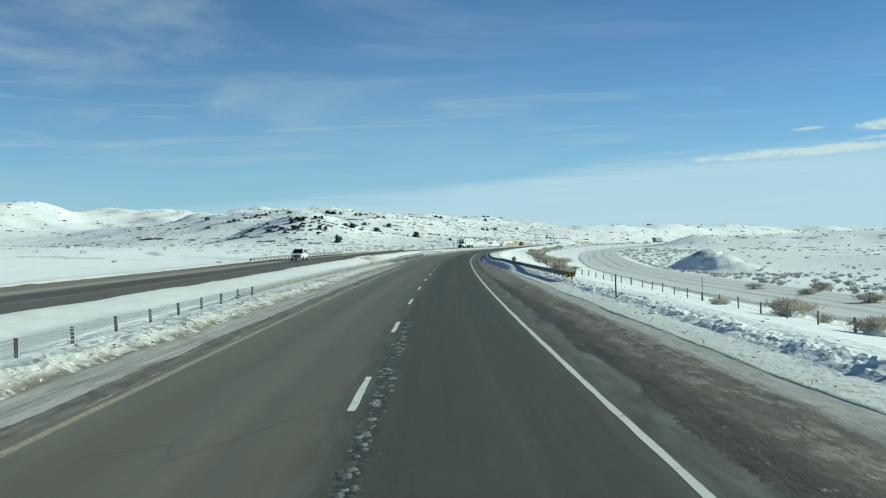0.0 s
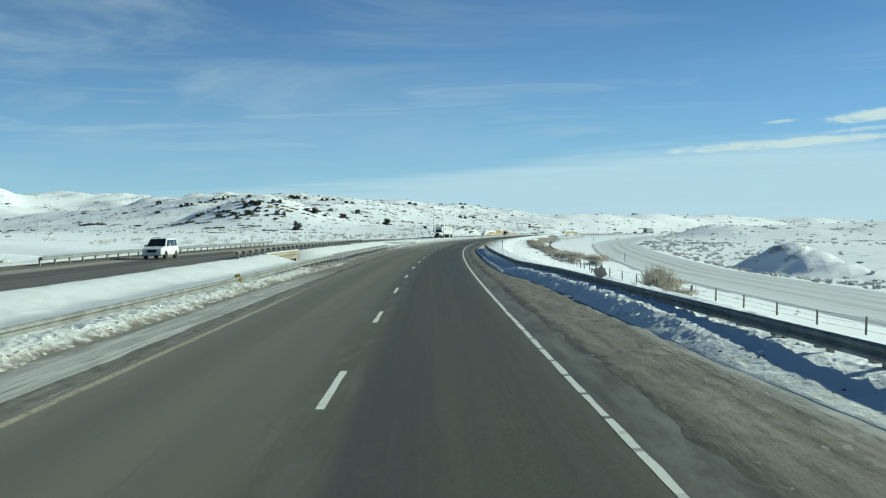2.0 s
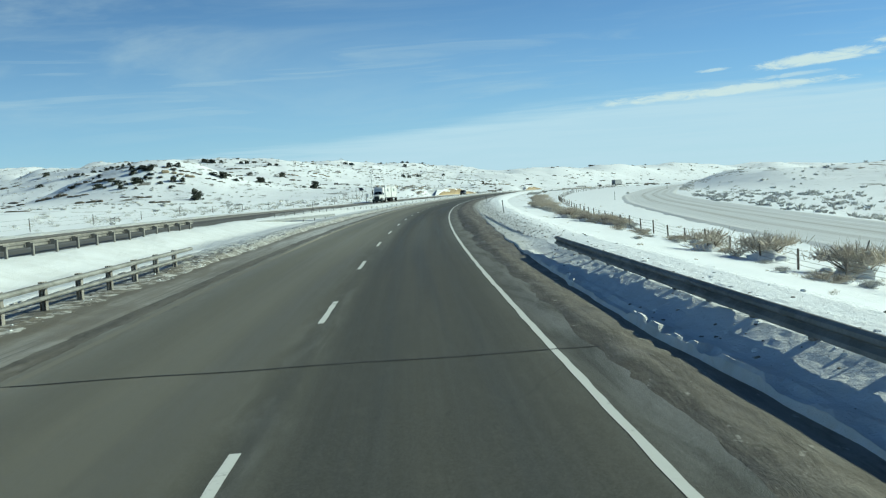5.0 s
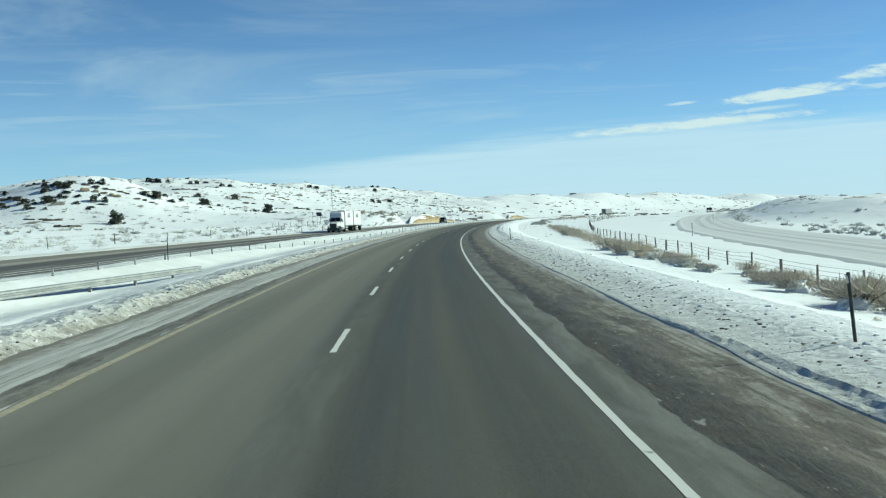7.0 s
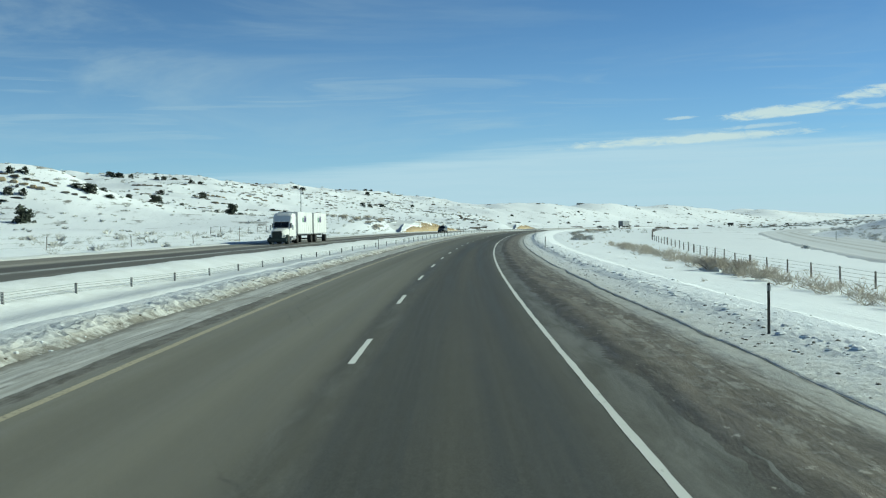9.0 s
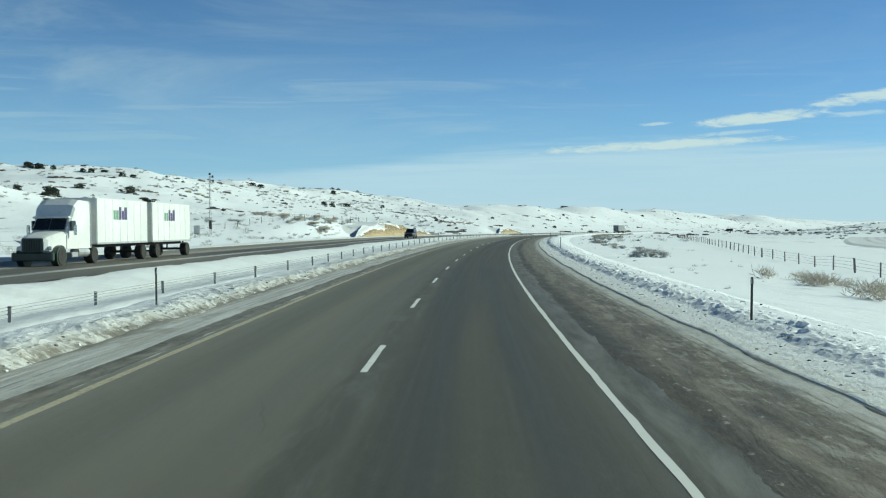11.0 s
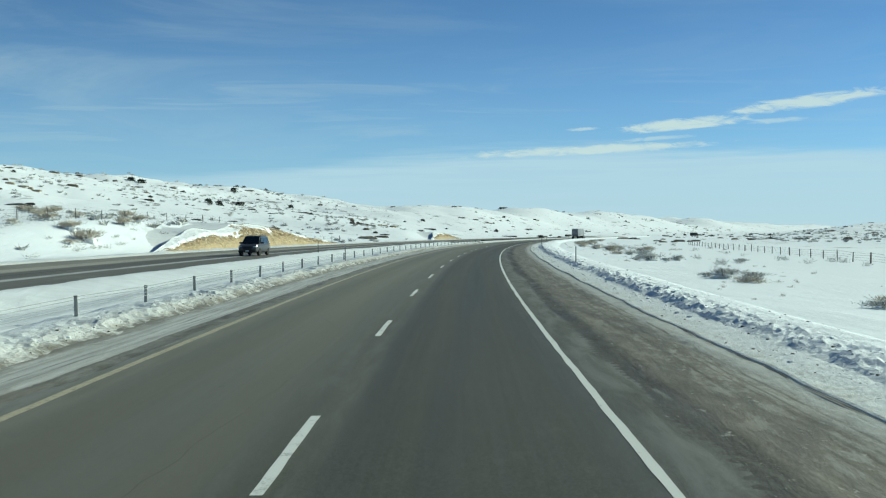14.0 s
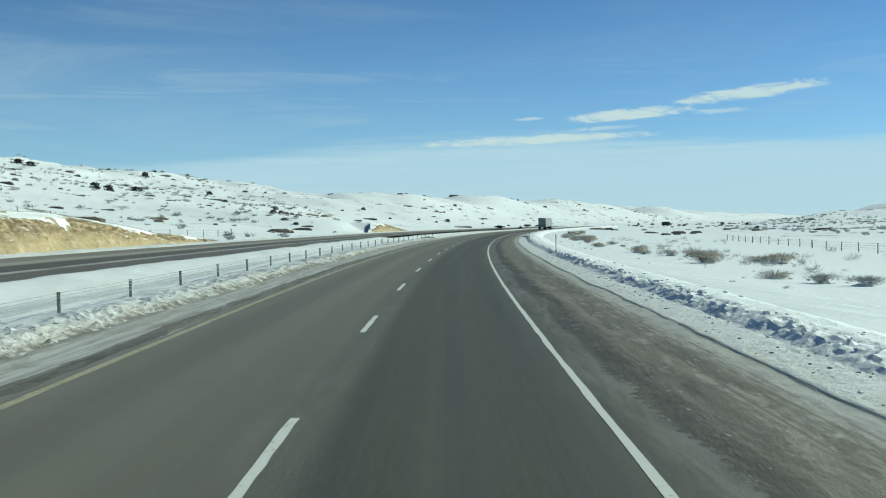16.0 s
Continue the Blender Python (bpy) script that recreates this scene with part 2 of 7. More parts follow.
def hill_snow(t, p, uv):
    """Snow cover, blown thin over ledges and slopes, where stones and dry stems stand out."""
    fine = noise_node(t, p, 1.3, 7, 0.72)
    wide = noise_node(t, p, 0.02, 4, 0.55)
    wind = noise_node(t, scaled(t, p, 0.20, 0.07, 0.5), 1.0, 6, 0.6, 0.5)
    c = snow_colour(t, p)
    speck = noise_node(t, scaled(t, p, 0.55, 0.30, 1.4), 1.0, 5, 0.78)
    bare = math_node(t, "MULTIPLY", ramp_node(t, speck, 0.60, 0.65, 0.0, 0.8), ramp_node(t, wide, 0.40, 0.62))
    brush = noise_node(t, scaled(t, p, 0.11, 0.06, 0.35), 1.0, 6, 0.72)
    bare = math_node(t, "MAXIMUM", bare, math_node(t, "MULTIPLY", ramp_node(t, brush, 0.585, 0.63), ramp_node(t, wide, 0.34, 0.54, 0.08, 0.9)))
    earth = mix_node(t, noise_node(t, p, 0.7, 3, 0.6), (0.085, 0.082, 0.068), (0.20, 0.18, 0.14))
    far = t.nodes.new("ShaderNodeAttribute")
    far.attribute_name = "wild"
    c = mix_node(t, math_node(t, "MULTIPLY", bare, far.outputs["Fac"]), c, earth)
    h = math_node(t, "ADD", math_node(t, "MULTIPLY", wind, 0.8), math_node(t, "MULTIPLY", fine, 0.16))
    return c, h, 0.26, None


def bank_snow(t, p, uv):
    """Ploughed snow: clods, sand and road dirt sprayed into it, most of all at its foot (by the uv's v, 0 at the road)."""
    s, v = split_uv(t, uv)
    clods = noise_node(t, p, 3.2, 7, 0.68)
    dirt = noise_node(t, p, 1.4, 6, 0.7, 0.5)
    lump = noise_node(t, p, 9.0, 4, 0.7)
    c = snow_colour(t, p)
    c = mix_node(t, math_node(t, "MULTIPLY", ramp_node(t, v, 0.2, 1.3, 0.5, 0.0), ramp_node(t, clods, 0.3, 0.6, 0.5, 1.0)), c, (0.74, 0.69, 0.55))
    c = mix_node(t, ramp_node(t, v, 0.5, 3.2, 0.55, 0.0), c, (0.58, 0.575, 0.545))
    spray = math_node(t, "MULTIPLY", ramp_node(t, dirt, 0.40, 0.72), ramp_node(t, v, 0.0, 2.0, 0.6, 0.05))
    c = mix_node(t, spray, c, (0.46, 0.41, 0.30))
    foot = math_node(t, "MULTIPLY", ramp_node(t, math_node(t, "ADD", v, math_node(t, "MULTIPLY", math_node(t, "SUBTRACT", lump, 0.5), 0.5)), 0.16, 0.55, 1.0, 0.0), ramp_node(t, math_node(t, "ADD", dirt, math_node(t, "MULTIPLY", math_node(t, "SUBTRACT", clods, 0.5), 0.6)), 0.36, 0.54, 0.25, 1.0))
    c = mix_node(t, math_node(t, "MULTIPLY", foot, 0.9), c, (0.115, 0.10, 0.075))
    # grit and grey slush thrown over the bank past the bridge
    zone = math_node(t, "MULTIPLY", ramp_node(t, s, 186.0, 204.0), ramp_node(t, s, 262.0, 330.0, 1.0, 0.25))
    thrown = math_node(t, "MULTIPLY", zone, ramp_node(t, math_node(t, "ADD", v, math_node(t, "MULTIPLY", math_node(t, "SUBTRACT", dirt, 0.5), 2.0)), 1.7, 3.3, 1.0, 0.0))
    c = mix_node(t, math_node(t, "MULTIPLY", thrown, ramp_node(t, clods, 0.34, 0.62, 0.68, 0.25)), c, (0.38, 0.38, 0.355))
    grit = noise_node(t, p, 6.5, 5, 0.7, 0.4)
    c = mix_node(t, math_node(t, "MULTIPLY", thrown, ramp_node(t, grit, 0.60, 0.66, 0.0, 0.8)), c, (0.13, 0.12, 0.095))
    h = math_node(t, "ADD", math_node(t, "MULTIPLY", clods, 0.8), math_node(t, "MULTIPLY", lump, 0.35))
    return c, h, 0.06, None


def shoulder(t, p, uv):
    """Grit and slush on the outer shoulder: wet and dark beside the pavement, brown in the middle, grey slush outside."""
    s, d = split_uv(t, uv)
    streaks = noise_node(t, scaled(t, uv, 0.50, 4.0, 1), 1.0, 8, 0.72, 0.5)
    patch = noise_node(t, scaled(t, uv, 0.36, 1.3, 1), 1.0, 8, 0.70, 0.9)
    crumb = noise_node(t, scaled(t, uv, 1.3, 3.6, 1), 1.0, 7, 0.74, 0.5)
    fine = noise_node(t, p, 26.0, 5, 0.75)
    c = mix_node(t, ramp_node(t, streaks, 0.34, 0.64), (0.072, 0.061, 0.045), (0.150, 0.128, 0.096))
    # drier tan grit beside the guardrail
    tan = math_node(t, "MULTIPLY", ramp_node(t, s, 46.0, 66.0), ramp_node(t, s, 176.0, 200.0, 1.0, 0.0))
    c = mix_node(t, math_node(t, "MULTIPLY", tan, ramp_node(t, streaks, 0.35, 0.6, 0.25, 0.75)), c, (0.205, 0.185, 0.145))
    late = ramp_node(t, s, 340.0, 420.0)
    c = mix_node(t, math_node(t, "MULTIPLY", late, ramp_node(t, patch, 0.35, 0.65, 0.1, 0.5)), c, (0.195, 0.172, 0.132))
    # frozen slush in torn, drawn-out patches
    ice = ramp_node(t, math_node(t, "ADD", patch, math_node(t, "MULTIPLY", math_node(t, "SUBTRACT", crumb, 0.5), 0.9)), 0.48, 0.64)
    c = mix_node(t, math_node(t, "MULTIPLY", ice, ramp_node(t, d, 4.8, 5.7, 0.16, 0.72)), c, (0.29, 0.28, 0.25))
    # wet strip along the pavement's broken edge
    reach = math_node(t, "ADD", math_node(t, "SUBTRACT", d, math_node(t, "MULTIPLY", math_node(t, "SUBTRACT", patch, 0.5), 1.3)),
                      math_node(t, "ADD", ramp_node(t, s, 40.0, 70.0, 0.0, 0.5), math_node(t, "ADD", ramp_node(t, s, 185.0, 215.0, 0.0, -0.62), ramp_node(t, s, 226.0, 256.0, 0.0, 0.42))))
    wet = math_node(t, "MULTIPLY", ramp_node(t, reach, 4.95, 5.30, 1.0, 0.0), ramp_node(t, crumb, 0.30, 0.60, 1.0, 0.72))
    c = mix_node(t, math_node(t, "MULTIPLY", wet, 0.9), c, (0.040, 0.036, 0.030))
    # grey slush up to the bank, with tyre lines in it
    outer = ramp_node(t, math_node(t, "ADD", d, math_node(t, "MULTIPLY", math_node(t, "SUBTRACT", streaks, 0.5), 0.9)), 5.95, 6.6)
    c = mix_node(t, math_node(t, "MULTIPLY", outer, ramp_node(t, crumb, 0.3, 0.6, 0.62, 0.95)), c, (0.43, 0.425, 0.395))
    line = None
    for at_d in (5.62, 5.92, 6.08, 6.30):
        b = band(t, math_node(t, "ADD", d, math_node(t, "MULTIPLY", math_node(t, "SUBTRACT", noise_node(t, scaled(t, uv, 0.03, 0.0, 1), 1.0, 2, 0.5), 0.5), 0.5)), at_d, 0.012, 0.03)
        line = b if line is None else math_node(t, "MAXIMUM", line, b)
    c = mix_node(t, math_node(t, "MULTIPLY", line, ramp_node(t, patch, 0.42, 0.56, 0.0, 0.65)), c, (0.085, 0.075, 0.06))
    c = mix_node(t, ramp_node(t, fine, 0.52, 0.74, 0.0, 0.42), c, (0.30, 0.27, 0.22))
    c = mix_node(t, ramp_node(t, crumb, 0.28, 0.42, 0.42, 0.0), c, (0.050, 0.042, 0.032))
    c = mix_node(t, ramp_node(t, noise_node(t, scaled(t, uv, 2.2, 4.5, 1), 1.0, 5, 0.7), 0.62, 0.66, 0.0, 0.6), c, (0.40, 0.38, 0.33))
    h = math_node(t, "ADD", math_node(t, "MULTIPLY", streaks, 0.35), math_node(t, "MULTIPLY", crumb, 0.6))
    return c, h, 0.03, ramp_node(t, patch, 0.3, 0.7, 0.55, 0.85)


def left_shoulder(t, p, uv):
    """A dark wet rut beside the pavement, then dull grey slush with tyre lines, browner over the bridge."""
    s, d = split_uv(t, uv)
    streaks = noise_node(t, scaled(t, uv, 0.16, 5.0, 1), 1.0, 7, 0.68, 0.4)
    patch = noise_node(t, scaled(t, uv, 0.22, 0.8, 1), 1.0, 7, 0.70, 0.8)
    crumb = noise_node(t, scaled(t, uv, 1.2, 3.4, 1), 1.0, 7, 0.74, 0.5)
    fine = noise_node(t, p, 22.0, 5, 0.75)
    c = mix_node(t, ramp_node(t, streaks, 0.36, 0.64), (0.32, 0.312, 0.285), (0.52, 0.515, 0.485))
    over = math_node(t, "MULTIPLY", ramp_node(t, s, 100.0, 125.0), ramp_node(t, s, 190.0, 215.0, 1.0, 0.0))
    c = mix_node(t, math_node(t, "MULTIPLY", over, ramp_node(t, patch, 0.3, 0.6, 0.55, 0.9)), c, (0.165, 0.15, 0.118))
    dark = math_node(t, "MULTIPLY", band(t, math_node(t, "ADD", d, math_node(t, "MULTIPLY", math_node(t, "SUBTRACT", patch, 0.5), 0.40)), -4.40, 0.22, 0.04), ramp_node(t, crumb, 0.32, 0.62, 1.0, 0.72))
    c = mix_node(t, dark, c, mix_node(t, ramp_node(t, streaks, 0.4, 0.62), (0.060, 0.054, 0.042), (0.115, 0.104, 0.080)))
    c = mix_node(t, math_node(t, "MULTIPLY", ramp_node(t, patch, 0.52, 0.66), 0.5), c, (0.17, 0.15, 0.115))
    foot = ramp_node(t, math_node(t, "ADD", d, math_node(t, "MULTIPLY", math_node(t, "SUBTRACT", crumb, 0.5), 1.2)), -6.1, -5.55, 0.75, 0.0)
    c = mix_node(t, foot, c, (0.135, 0.12, 0.09))
    line = math_node(t, "MAXIMUM", band(t, d, -4.98, 0.012, 0.03), band(t, d, -5.22, 0.012, 0.03))
    c = mix_node(t, math_node(t, "MULTIPLY", line, ramp_node(t, patch, 0.4, 0.55, 0.6, 0.0)), c, (0.09, 0.082, 0.064))
    c = mix_node(t, ramp_node(t, fine, 0.52, 0.76, 0.0, 0.4), c, (0.16, 0.145, 0.115))
    h = math_node(t, "ADD", math_node(t, "MULTIPLY", streaks, 0.4), math_node(t, "MULTIPLY", crumb, 0.5))
    return c, h, 0.03, None


def far_asphalt(t, p, uv):
    """The other carriageway: dark wheel tracks in slush, grey at the edges; v runs from 0 to 10.4 across."""
    s, d = split_uv(t, uv)
    streaks = noise_node(t, scaled(t, uv, 0.02, 3.0, 1), 1.0, 7, 0.66, 0.3)
    patch = noise_node(t, scaled(t, uv, 0.1, 0.7, 1), 1.0, 5, 0.65, 0.6)
    c = mix_node(t, ramp_node(t, streaks, 0.3, 0.7), (0.060, 0.056, 0.047), (0.135, 0.125, 0.104))
    c = mix_node(t, ramp_node(t, d, 3.2, 4.0, 0.5, 0.0), c, (0.155, 0.145, 0.12))
    line = math_node(t, "MULTIPLY", band(t, d, 3.75, 0.2, 0.45), ramp_node(t, s, 250.0, 330.0, 0.15, 0.8))
    c = mix_node(t, math_node(t, "MULTIPLY", line, ramp_node(t, patch, 0.3, 0.5)), c, (0.5, 0.5, 0.48))
    out = math_node(t, "MULTIPLY", ramp_node(t, d, 7.2, 8.6), ramp_node(t, streaks, 0.3, 0.6, 0.5, 1.0))
    c = mix_node(t, out, c, (0.36, 0.335, 0.28))
    c = mix_node(t, math_node(t, "MULTIPLY", ramp_node(t, patch, 0.55, 0.75), 0.35), c, (0.30, 0.28, 0.24))
    return c, streaks, 0.02, None


def ramp_surface(t, p, uv):
    """Packed snow on the side road, with sandy wheel tracks; v is the distance from its middle."""
    s, d = split_uv(t, uv)
    streaks = noise_node(t, scaled(t, uv, 0.03, 1.8, 1), 1.0, 6, 0.6, 0.4)
    c = mix_node(t, streaks, (0.56, 0.56, 0.54), (0.76, 0.765, 0.76))
    tr = math_node(t, "MAXIMUM", band(t, d, 1.1, 0.25, 0.6), band(t, d, -1.3, 0.2, 0.6))
    tr = math_node(t, "MAXIMUM", tr, math_node(t, "MULTIPLY", band(t, d, 3.0, 0.2, 0.5), 0.8))
    c = mix_node(t, math_node(t, "MULTIPLY", tr, ramp_node(t, streaks, 0.35, 0.65, 0.1, 0.7)), c, (0.36, 0.34, 0.30))
    return c, streaks, 0.06, None


def worn_paint(colour, under):
    def build(t, p, uv):
        wear = noise_node(t, p, 3.0, 6, 0.7)
        chips = noise_node(t, p, 25.0, 4, 0.7)
        w = math_node(t, "ADD", math_node(t, "MULTIPLY", wear, 0.6), math_node(t, "MULTIPLY", chips, 0.4))
        return mix_node(t, ramp_node(t, w, 0.52, 0.66, 0.0, 0.7), colour, under), chips, 0.003, None
    return build


def edge_paint(t, p, uv):
    """White paint, scraped off at intervals beside the guardrail and chipped elsewhere."""
    s, d = split_uv(t, uv)
    wear = noise_node(t, p, 3.0, 7, 0.74)
    beat = math_node(t, "ABSOLUTE", math_node(t, "SUBTRACT", math_node(t, "FRACT", math_node(t, "DIVIDE", s, 1.75)), 0.5))
    gaps = math_node(t, "MULTIPLY", ramp_node(t, beat, 0.44, 0.47), math_node(t, "MULTIPLY", ramp_node(t, s, 68.0, 74.0), ramp_node(t, s, 92.0, 98.0, 1.0, 0.0)))
    lost = math_node(t, "MAXIMUM", gaps, ramp_node(t, wear, 0.60, 0.68, 0.0, 0.75))
    return mix_node(t, lost, mix_node(t, wear, (0.66, 0.66, 0.62), (0.56, 0.56, 0.52)), (0.12, 0.117, 0.105)), wear, 0.003, None


def yellow_paint(t, p, uv):
    """Dull yellow, thin on the first stretch and scraped away over the bridge."""
    s, d = split_uv(t, uv)
    wear = noise_node(t, p, 11.0, 6, 0.7)
    gone = math_node(t, "MULTIPLY", ramp_node(t, s, 92.0, 118.0), ramp_node(t, s, 180.0, 206.0, 0.30, 0.0))
    w = math_node(t, "ADD", math_node(t, "ADD", wear, gone), ramp_node(t, s, 160.0, 240.0, 0.05, 0.0))
    return mix_node(t, ramp_node(t, w, 0.48, 0.70, 0.08, 0.9), (0.43, 0.38, 0.265), (0.155, 0.147, 0.12)), wear, 0.003, None


def mottled(a, b, scale=3.0, depth=0.01, lo=0.35, hi=0.65):
    def build(t, p, uv):
        n = noise_node(t, p, scale, 6, 0.65, 0.3)
        g = noise_node(t, p, scale * 9, 4, 0.7)
        c = mix_node(t, ramp_node(t, n, lo, hi), a, b)
        return mix_node(t, ramp_node(t, g, 0.45, 0.8, 0.0, 0.35), c, tuple(v * 0.6 for v in a)), g, depth, None
    return build


def per_piece(a, b, scale=6.0, depth=0.01):
    """Each mesh island takes its own shade between two colours."""
    def build(t, p, uv):
        r = t.nodes.new("ShaderNodeNewGeometry").outputs["Random Per Island"]
        n = noise_node(t, p, scale, 4, 0.6)
        c = mix_node(t, r, a, b)
        return mix_node(t, ramp_node(t, n, 0.4, 0.75, 0.0, 0.5), c, tuple(v * 0.7 for v in a)), n, depth, None
    return build


def strata(t, p, uv):
    """Ochre sandstone in uneven beds."""
    warp = noise_node(t, p, 0.25, 4, 0.5)
    sep = t.nodes.new("ShaderNodeSeparateXYZ")
    t.links.new(p, sep.inputs[0])
    z = math_node(t, "ADD", math_node(t, "MULTIPLY", sep.outputs[2], 1.6), math_node(t, "MULTIPLY", warp, 3.0))
    comb = t.nodes.new("ShaderNodeCombineXYZ")
    t.links.new(z, comb.inputs[2])
    beds = noise_node(t, comb.outputs[0], 1.0, 5, 0.7)
    rough = noise_node(t, p, 0.9, 7, 0.7, 0.4)
    c = mix_node(t, ramp_node(t, beds, 0.35, 0.65), (0.31, 0.23, 0.125), (0.47, 0.37, 0.225))
    c = mix_node(t, ramp_node(t, rough, 0.50, 0.70, 0.0, 0.8), c, (0.55, 0.46, 0.31))
    c = mix_node(t, ramp_node(t, noise_node(t, p, 0.55, 7, 0.75), 0.58, 0.66, 0.0, 0.8), c, (0.17, 0.115, 0.055))
    face = t.nodes.new("ShaderNodeNewGeometry").outputs["Normal"]
    up = t.nodes.new("ShaderNodeSeparateXYZ")
    t.links.new(face, up.inputs[0])
    lie = math_node(t, "ADD", up.outputs[2], math_node(t, "MULTIPLY", math_node(t, "SUBTRACT", noise_node(t, p, 0.8, 5, 0.7), 0.5), 0.7))
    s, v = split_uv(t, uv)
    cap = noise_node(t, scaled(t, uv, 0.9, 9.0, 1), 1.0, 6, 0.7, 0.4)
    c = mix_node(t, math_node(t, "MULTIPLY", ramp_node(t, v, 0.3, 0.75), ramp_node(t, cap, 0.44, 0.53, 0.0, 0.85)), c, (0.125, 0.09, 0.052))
    c = mix_node(t, ramp_node(t, lie, 0.93, 1.02), c, (0.85, 0.86, 0.86))
    drift = noise_node(t, scaled(t, uv, 0.10, 1.5, 1), 1.0, 7, 0.62, 0.5)
    draped = math_node(t, "ADD", v, math_node(t, "MULTIPLY", math_node(t, "SUBTRACT", drift, 0.5), 2.0))
    c = mix_node(t, ramp_node(t, math_node(t, "ADD", draped, math_node(t, "MULTIPLY", math_node(t, "SUBTRACT", cap, 0.5), 0.35)), 0.80, 0.84), c, (0.84, 0.85, 0.85))
    return c, rough, 0.2, None


def plain(c):
    return lambda t, p, uv: (c, None, 0, None)


M_ASPHALT = material("asphalt", asphalt, 0.75)
M_SNOW = material("snow", snow, 0.6, spec=0.25)
M_HILL = material("hill_snow", hill_snow, 0.7, spec=0.2)
M_BANK = material("ploughed_snow", bank_snow, 0.65, spec=0.25)
M_SHOULDER = material("sandy_slush", shoulder, 0.7)
M_LSHOULDER = material("grey_slush", left_shoulder, 0.7)
M_FAR = material("slushy_asphalt", far_asphalt, 0.7)
M_RAMP = material("packed_snow", ramp_surface, 0.6)
M_WHITE = material("white_line_paint", worn_paint((0.64, 0.64, 0.60), (0.13, 0.127, 0.115)), 0.7)
M_EDGE = material("white_edge_paint", edge_paint, 0.7)
M_YELLOW = material("yellow_line_paint", yellow_paint, 0.7)
M_STEEL = material("galvanised_steel", mottled((0.30, 0.31, 0.31), (0.42, 0.43, 0.42), 2.0, 0.002), 0.5, 0.55)
M_WEATHERED = material("weathered_steel", mottled((0.20, 0.185, 0.16), (0.34, 0.32, 0.285), 2.0, 0.003), 0.6, 0.4)
M_RAIL = material("weathered_rail_steel", mottled((0.16, 0.16, 0.145), (0.27, 0.27, 0.25), 1.5, 0.002), 0.72, 0.0)
M_CONCRETE = material("tan_concrete", mottled((0.25, 0.22, 0.16), (0.36, 0.325, 0.245), 0.8, 0.01), 0.85)
M_WOOD = material("grey_wood", mottled((0.11, 0.097, 0.082), (0.22, 0.195, 0.17), 6.0, 0.005), 0.85)
M_POST = material("dark_steel_post", mottled((0.055, 0.055, 0.05), (0.11, 0.105, 0.095), 6.0, 0.003), 0.6, 0.3)
M_ROCK = material("ochre_sandstone", strata, 0.9)
M_STONE = material("ledge_stone", per_piece((0.065, 0.058, 0.046), (0.22, 0.18, 0.125), 1.2, 0.08), 0.9)
M_TWIG = material("dry_twigs", per_piece((0.44, 0.385, 0.30), (0.72, 0.65, 0.54), 8.0), 0.9)
M_SAGE = material("frosted_sage", per_piece((0.42, 0.41, 0.37), (0.74, 0.73, 0.69), 4.0), 0.9)
M_JUNIPER = material("juniper_green", per_piece((0.028, 0.036, 0.027), (0.075, 0.085, 0.06), 4.0), 0.9)
M_DIRTCLOD = material("grit_clods", per_piece((0.10, 0.09, 0.07), (0.30, 0.275, 0.23), 6.0, 0.01), 0.9)
M_CLOD = material("dirty_snow_clods", per_piece((0.74, 0.74, 0.72), (0.86, 0.87, 0.88), 5.0, 0.02), 0.7)

# ---------------------------------------------------------------- the line of the road
CURV = ((-40, 80, 200, 320, 440, 560, 800, 1100, 1300), (0.000559, 0.000241, 0.000713, 0.000656, 0.000733, 0.000679, 0.000664, 0.00065, 0.0))
GRADE = ((-40, 80, 200, 320, 440, 560, 800, 1000), (-0.00037, 0.0014, 0.00375, 0.00084, 0.00468, -0.00344, -0.00344, 0.0))
L_S = np.arange(-400.0, 3600.0, 2.0)
L_T = np.cumsum(np.where(L_S < -40, 0.0, np.interp(L_S, *CURV))) * 2
L_T -= np.interp(0.0, L_S, L_T)
L_X, L_Y = np.cumsum(np.sin(L_T)) * 2, np.cumsum(np.cos(L_T)) * 2
L_Z = np.cumsum(np.where(L_S < -40, 0.0, np.interp(L_S, *GRADE))) * 2
for a in (L_X, L_Y, L_Z):
    a -= np.interp(0.0, L_S, a)


def at(s, d, up=0.0):
    """World places at s metres along the lane line and d metres to its right."""
    s, d = np.broadcast_arrays(np.asarray(s, float), np.asarray(d, float))
    th = np.interp(s, L_S, L_T)
    return np.stack([np.interp(s, L_S, L_X) + d * np.cos(th), np.interp(s, L_S, L_Y) - d * np.sin(th), np.interp(s, L_S, L_Z) + up], -1)


def along(x, y):
    """s and d of world places."""
    x, y = np.ravel(np.asarray(x, float)), np.ravel(np.asarray(y, float))
    s, d = np.empty_like(x), np.empty_like(x)
    cx, cy, ct, cs = L_X[::3], L_Y[::3], L_T[::3], L_S[::3]
    for i in range(0, len(x), 3000):
        px, py = x[i:i + 3000], y[i:i + 3000]
        k = np.argmin((px[:, None] - cx) ** 2 + (py[:, None] - cy) ** 2, 1)
        dx, dy = px - cx[k], py - cy[k]
        s[i:i + 3000] = cs[k] + dx * np.sin(ct[k]) + dy * np.cos(ct[k])
        d[i:i + 3000] = dx * np.cos(ct[k]) - dy * np.sin(ct[k])
    return s, d


def heading(s):
    return -math.degrees(float(np.interp(s, L_S, L_T)))


def on(s, d, up=0.0, turn=0.0):
    """A pose on the road's level, facing along it."""
    x, y, z = at(s, d, up)
    return pose(x, y, z, 0, 0, heading(s) + turn)


# ---------------------------------------------------------------- terrain


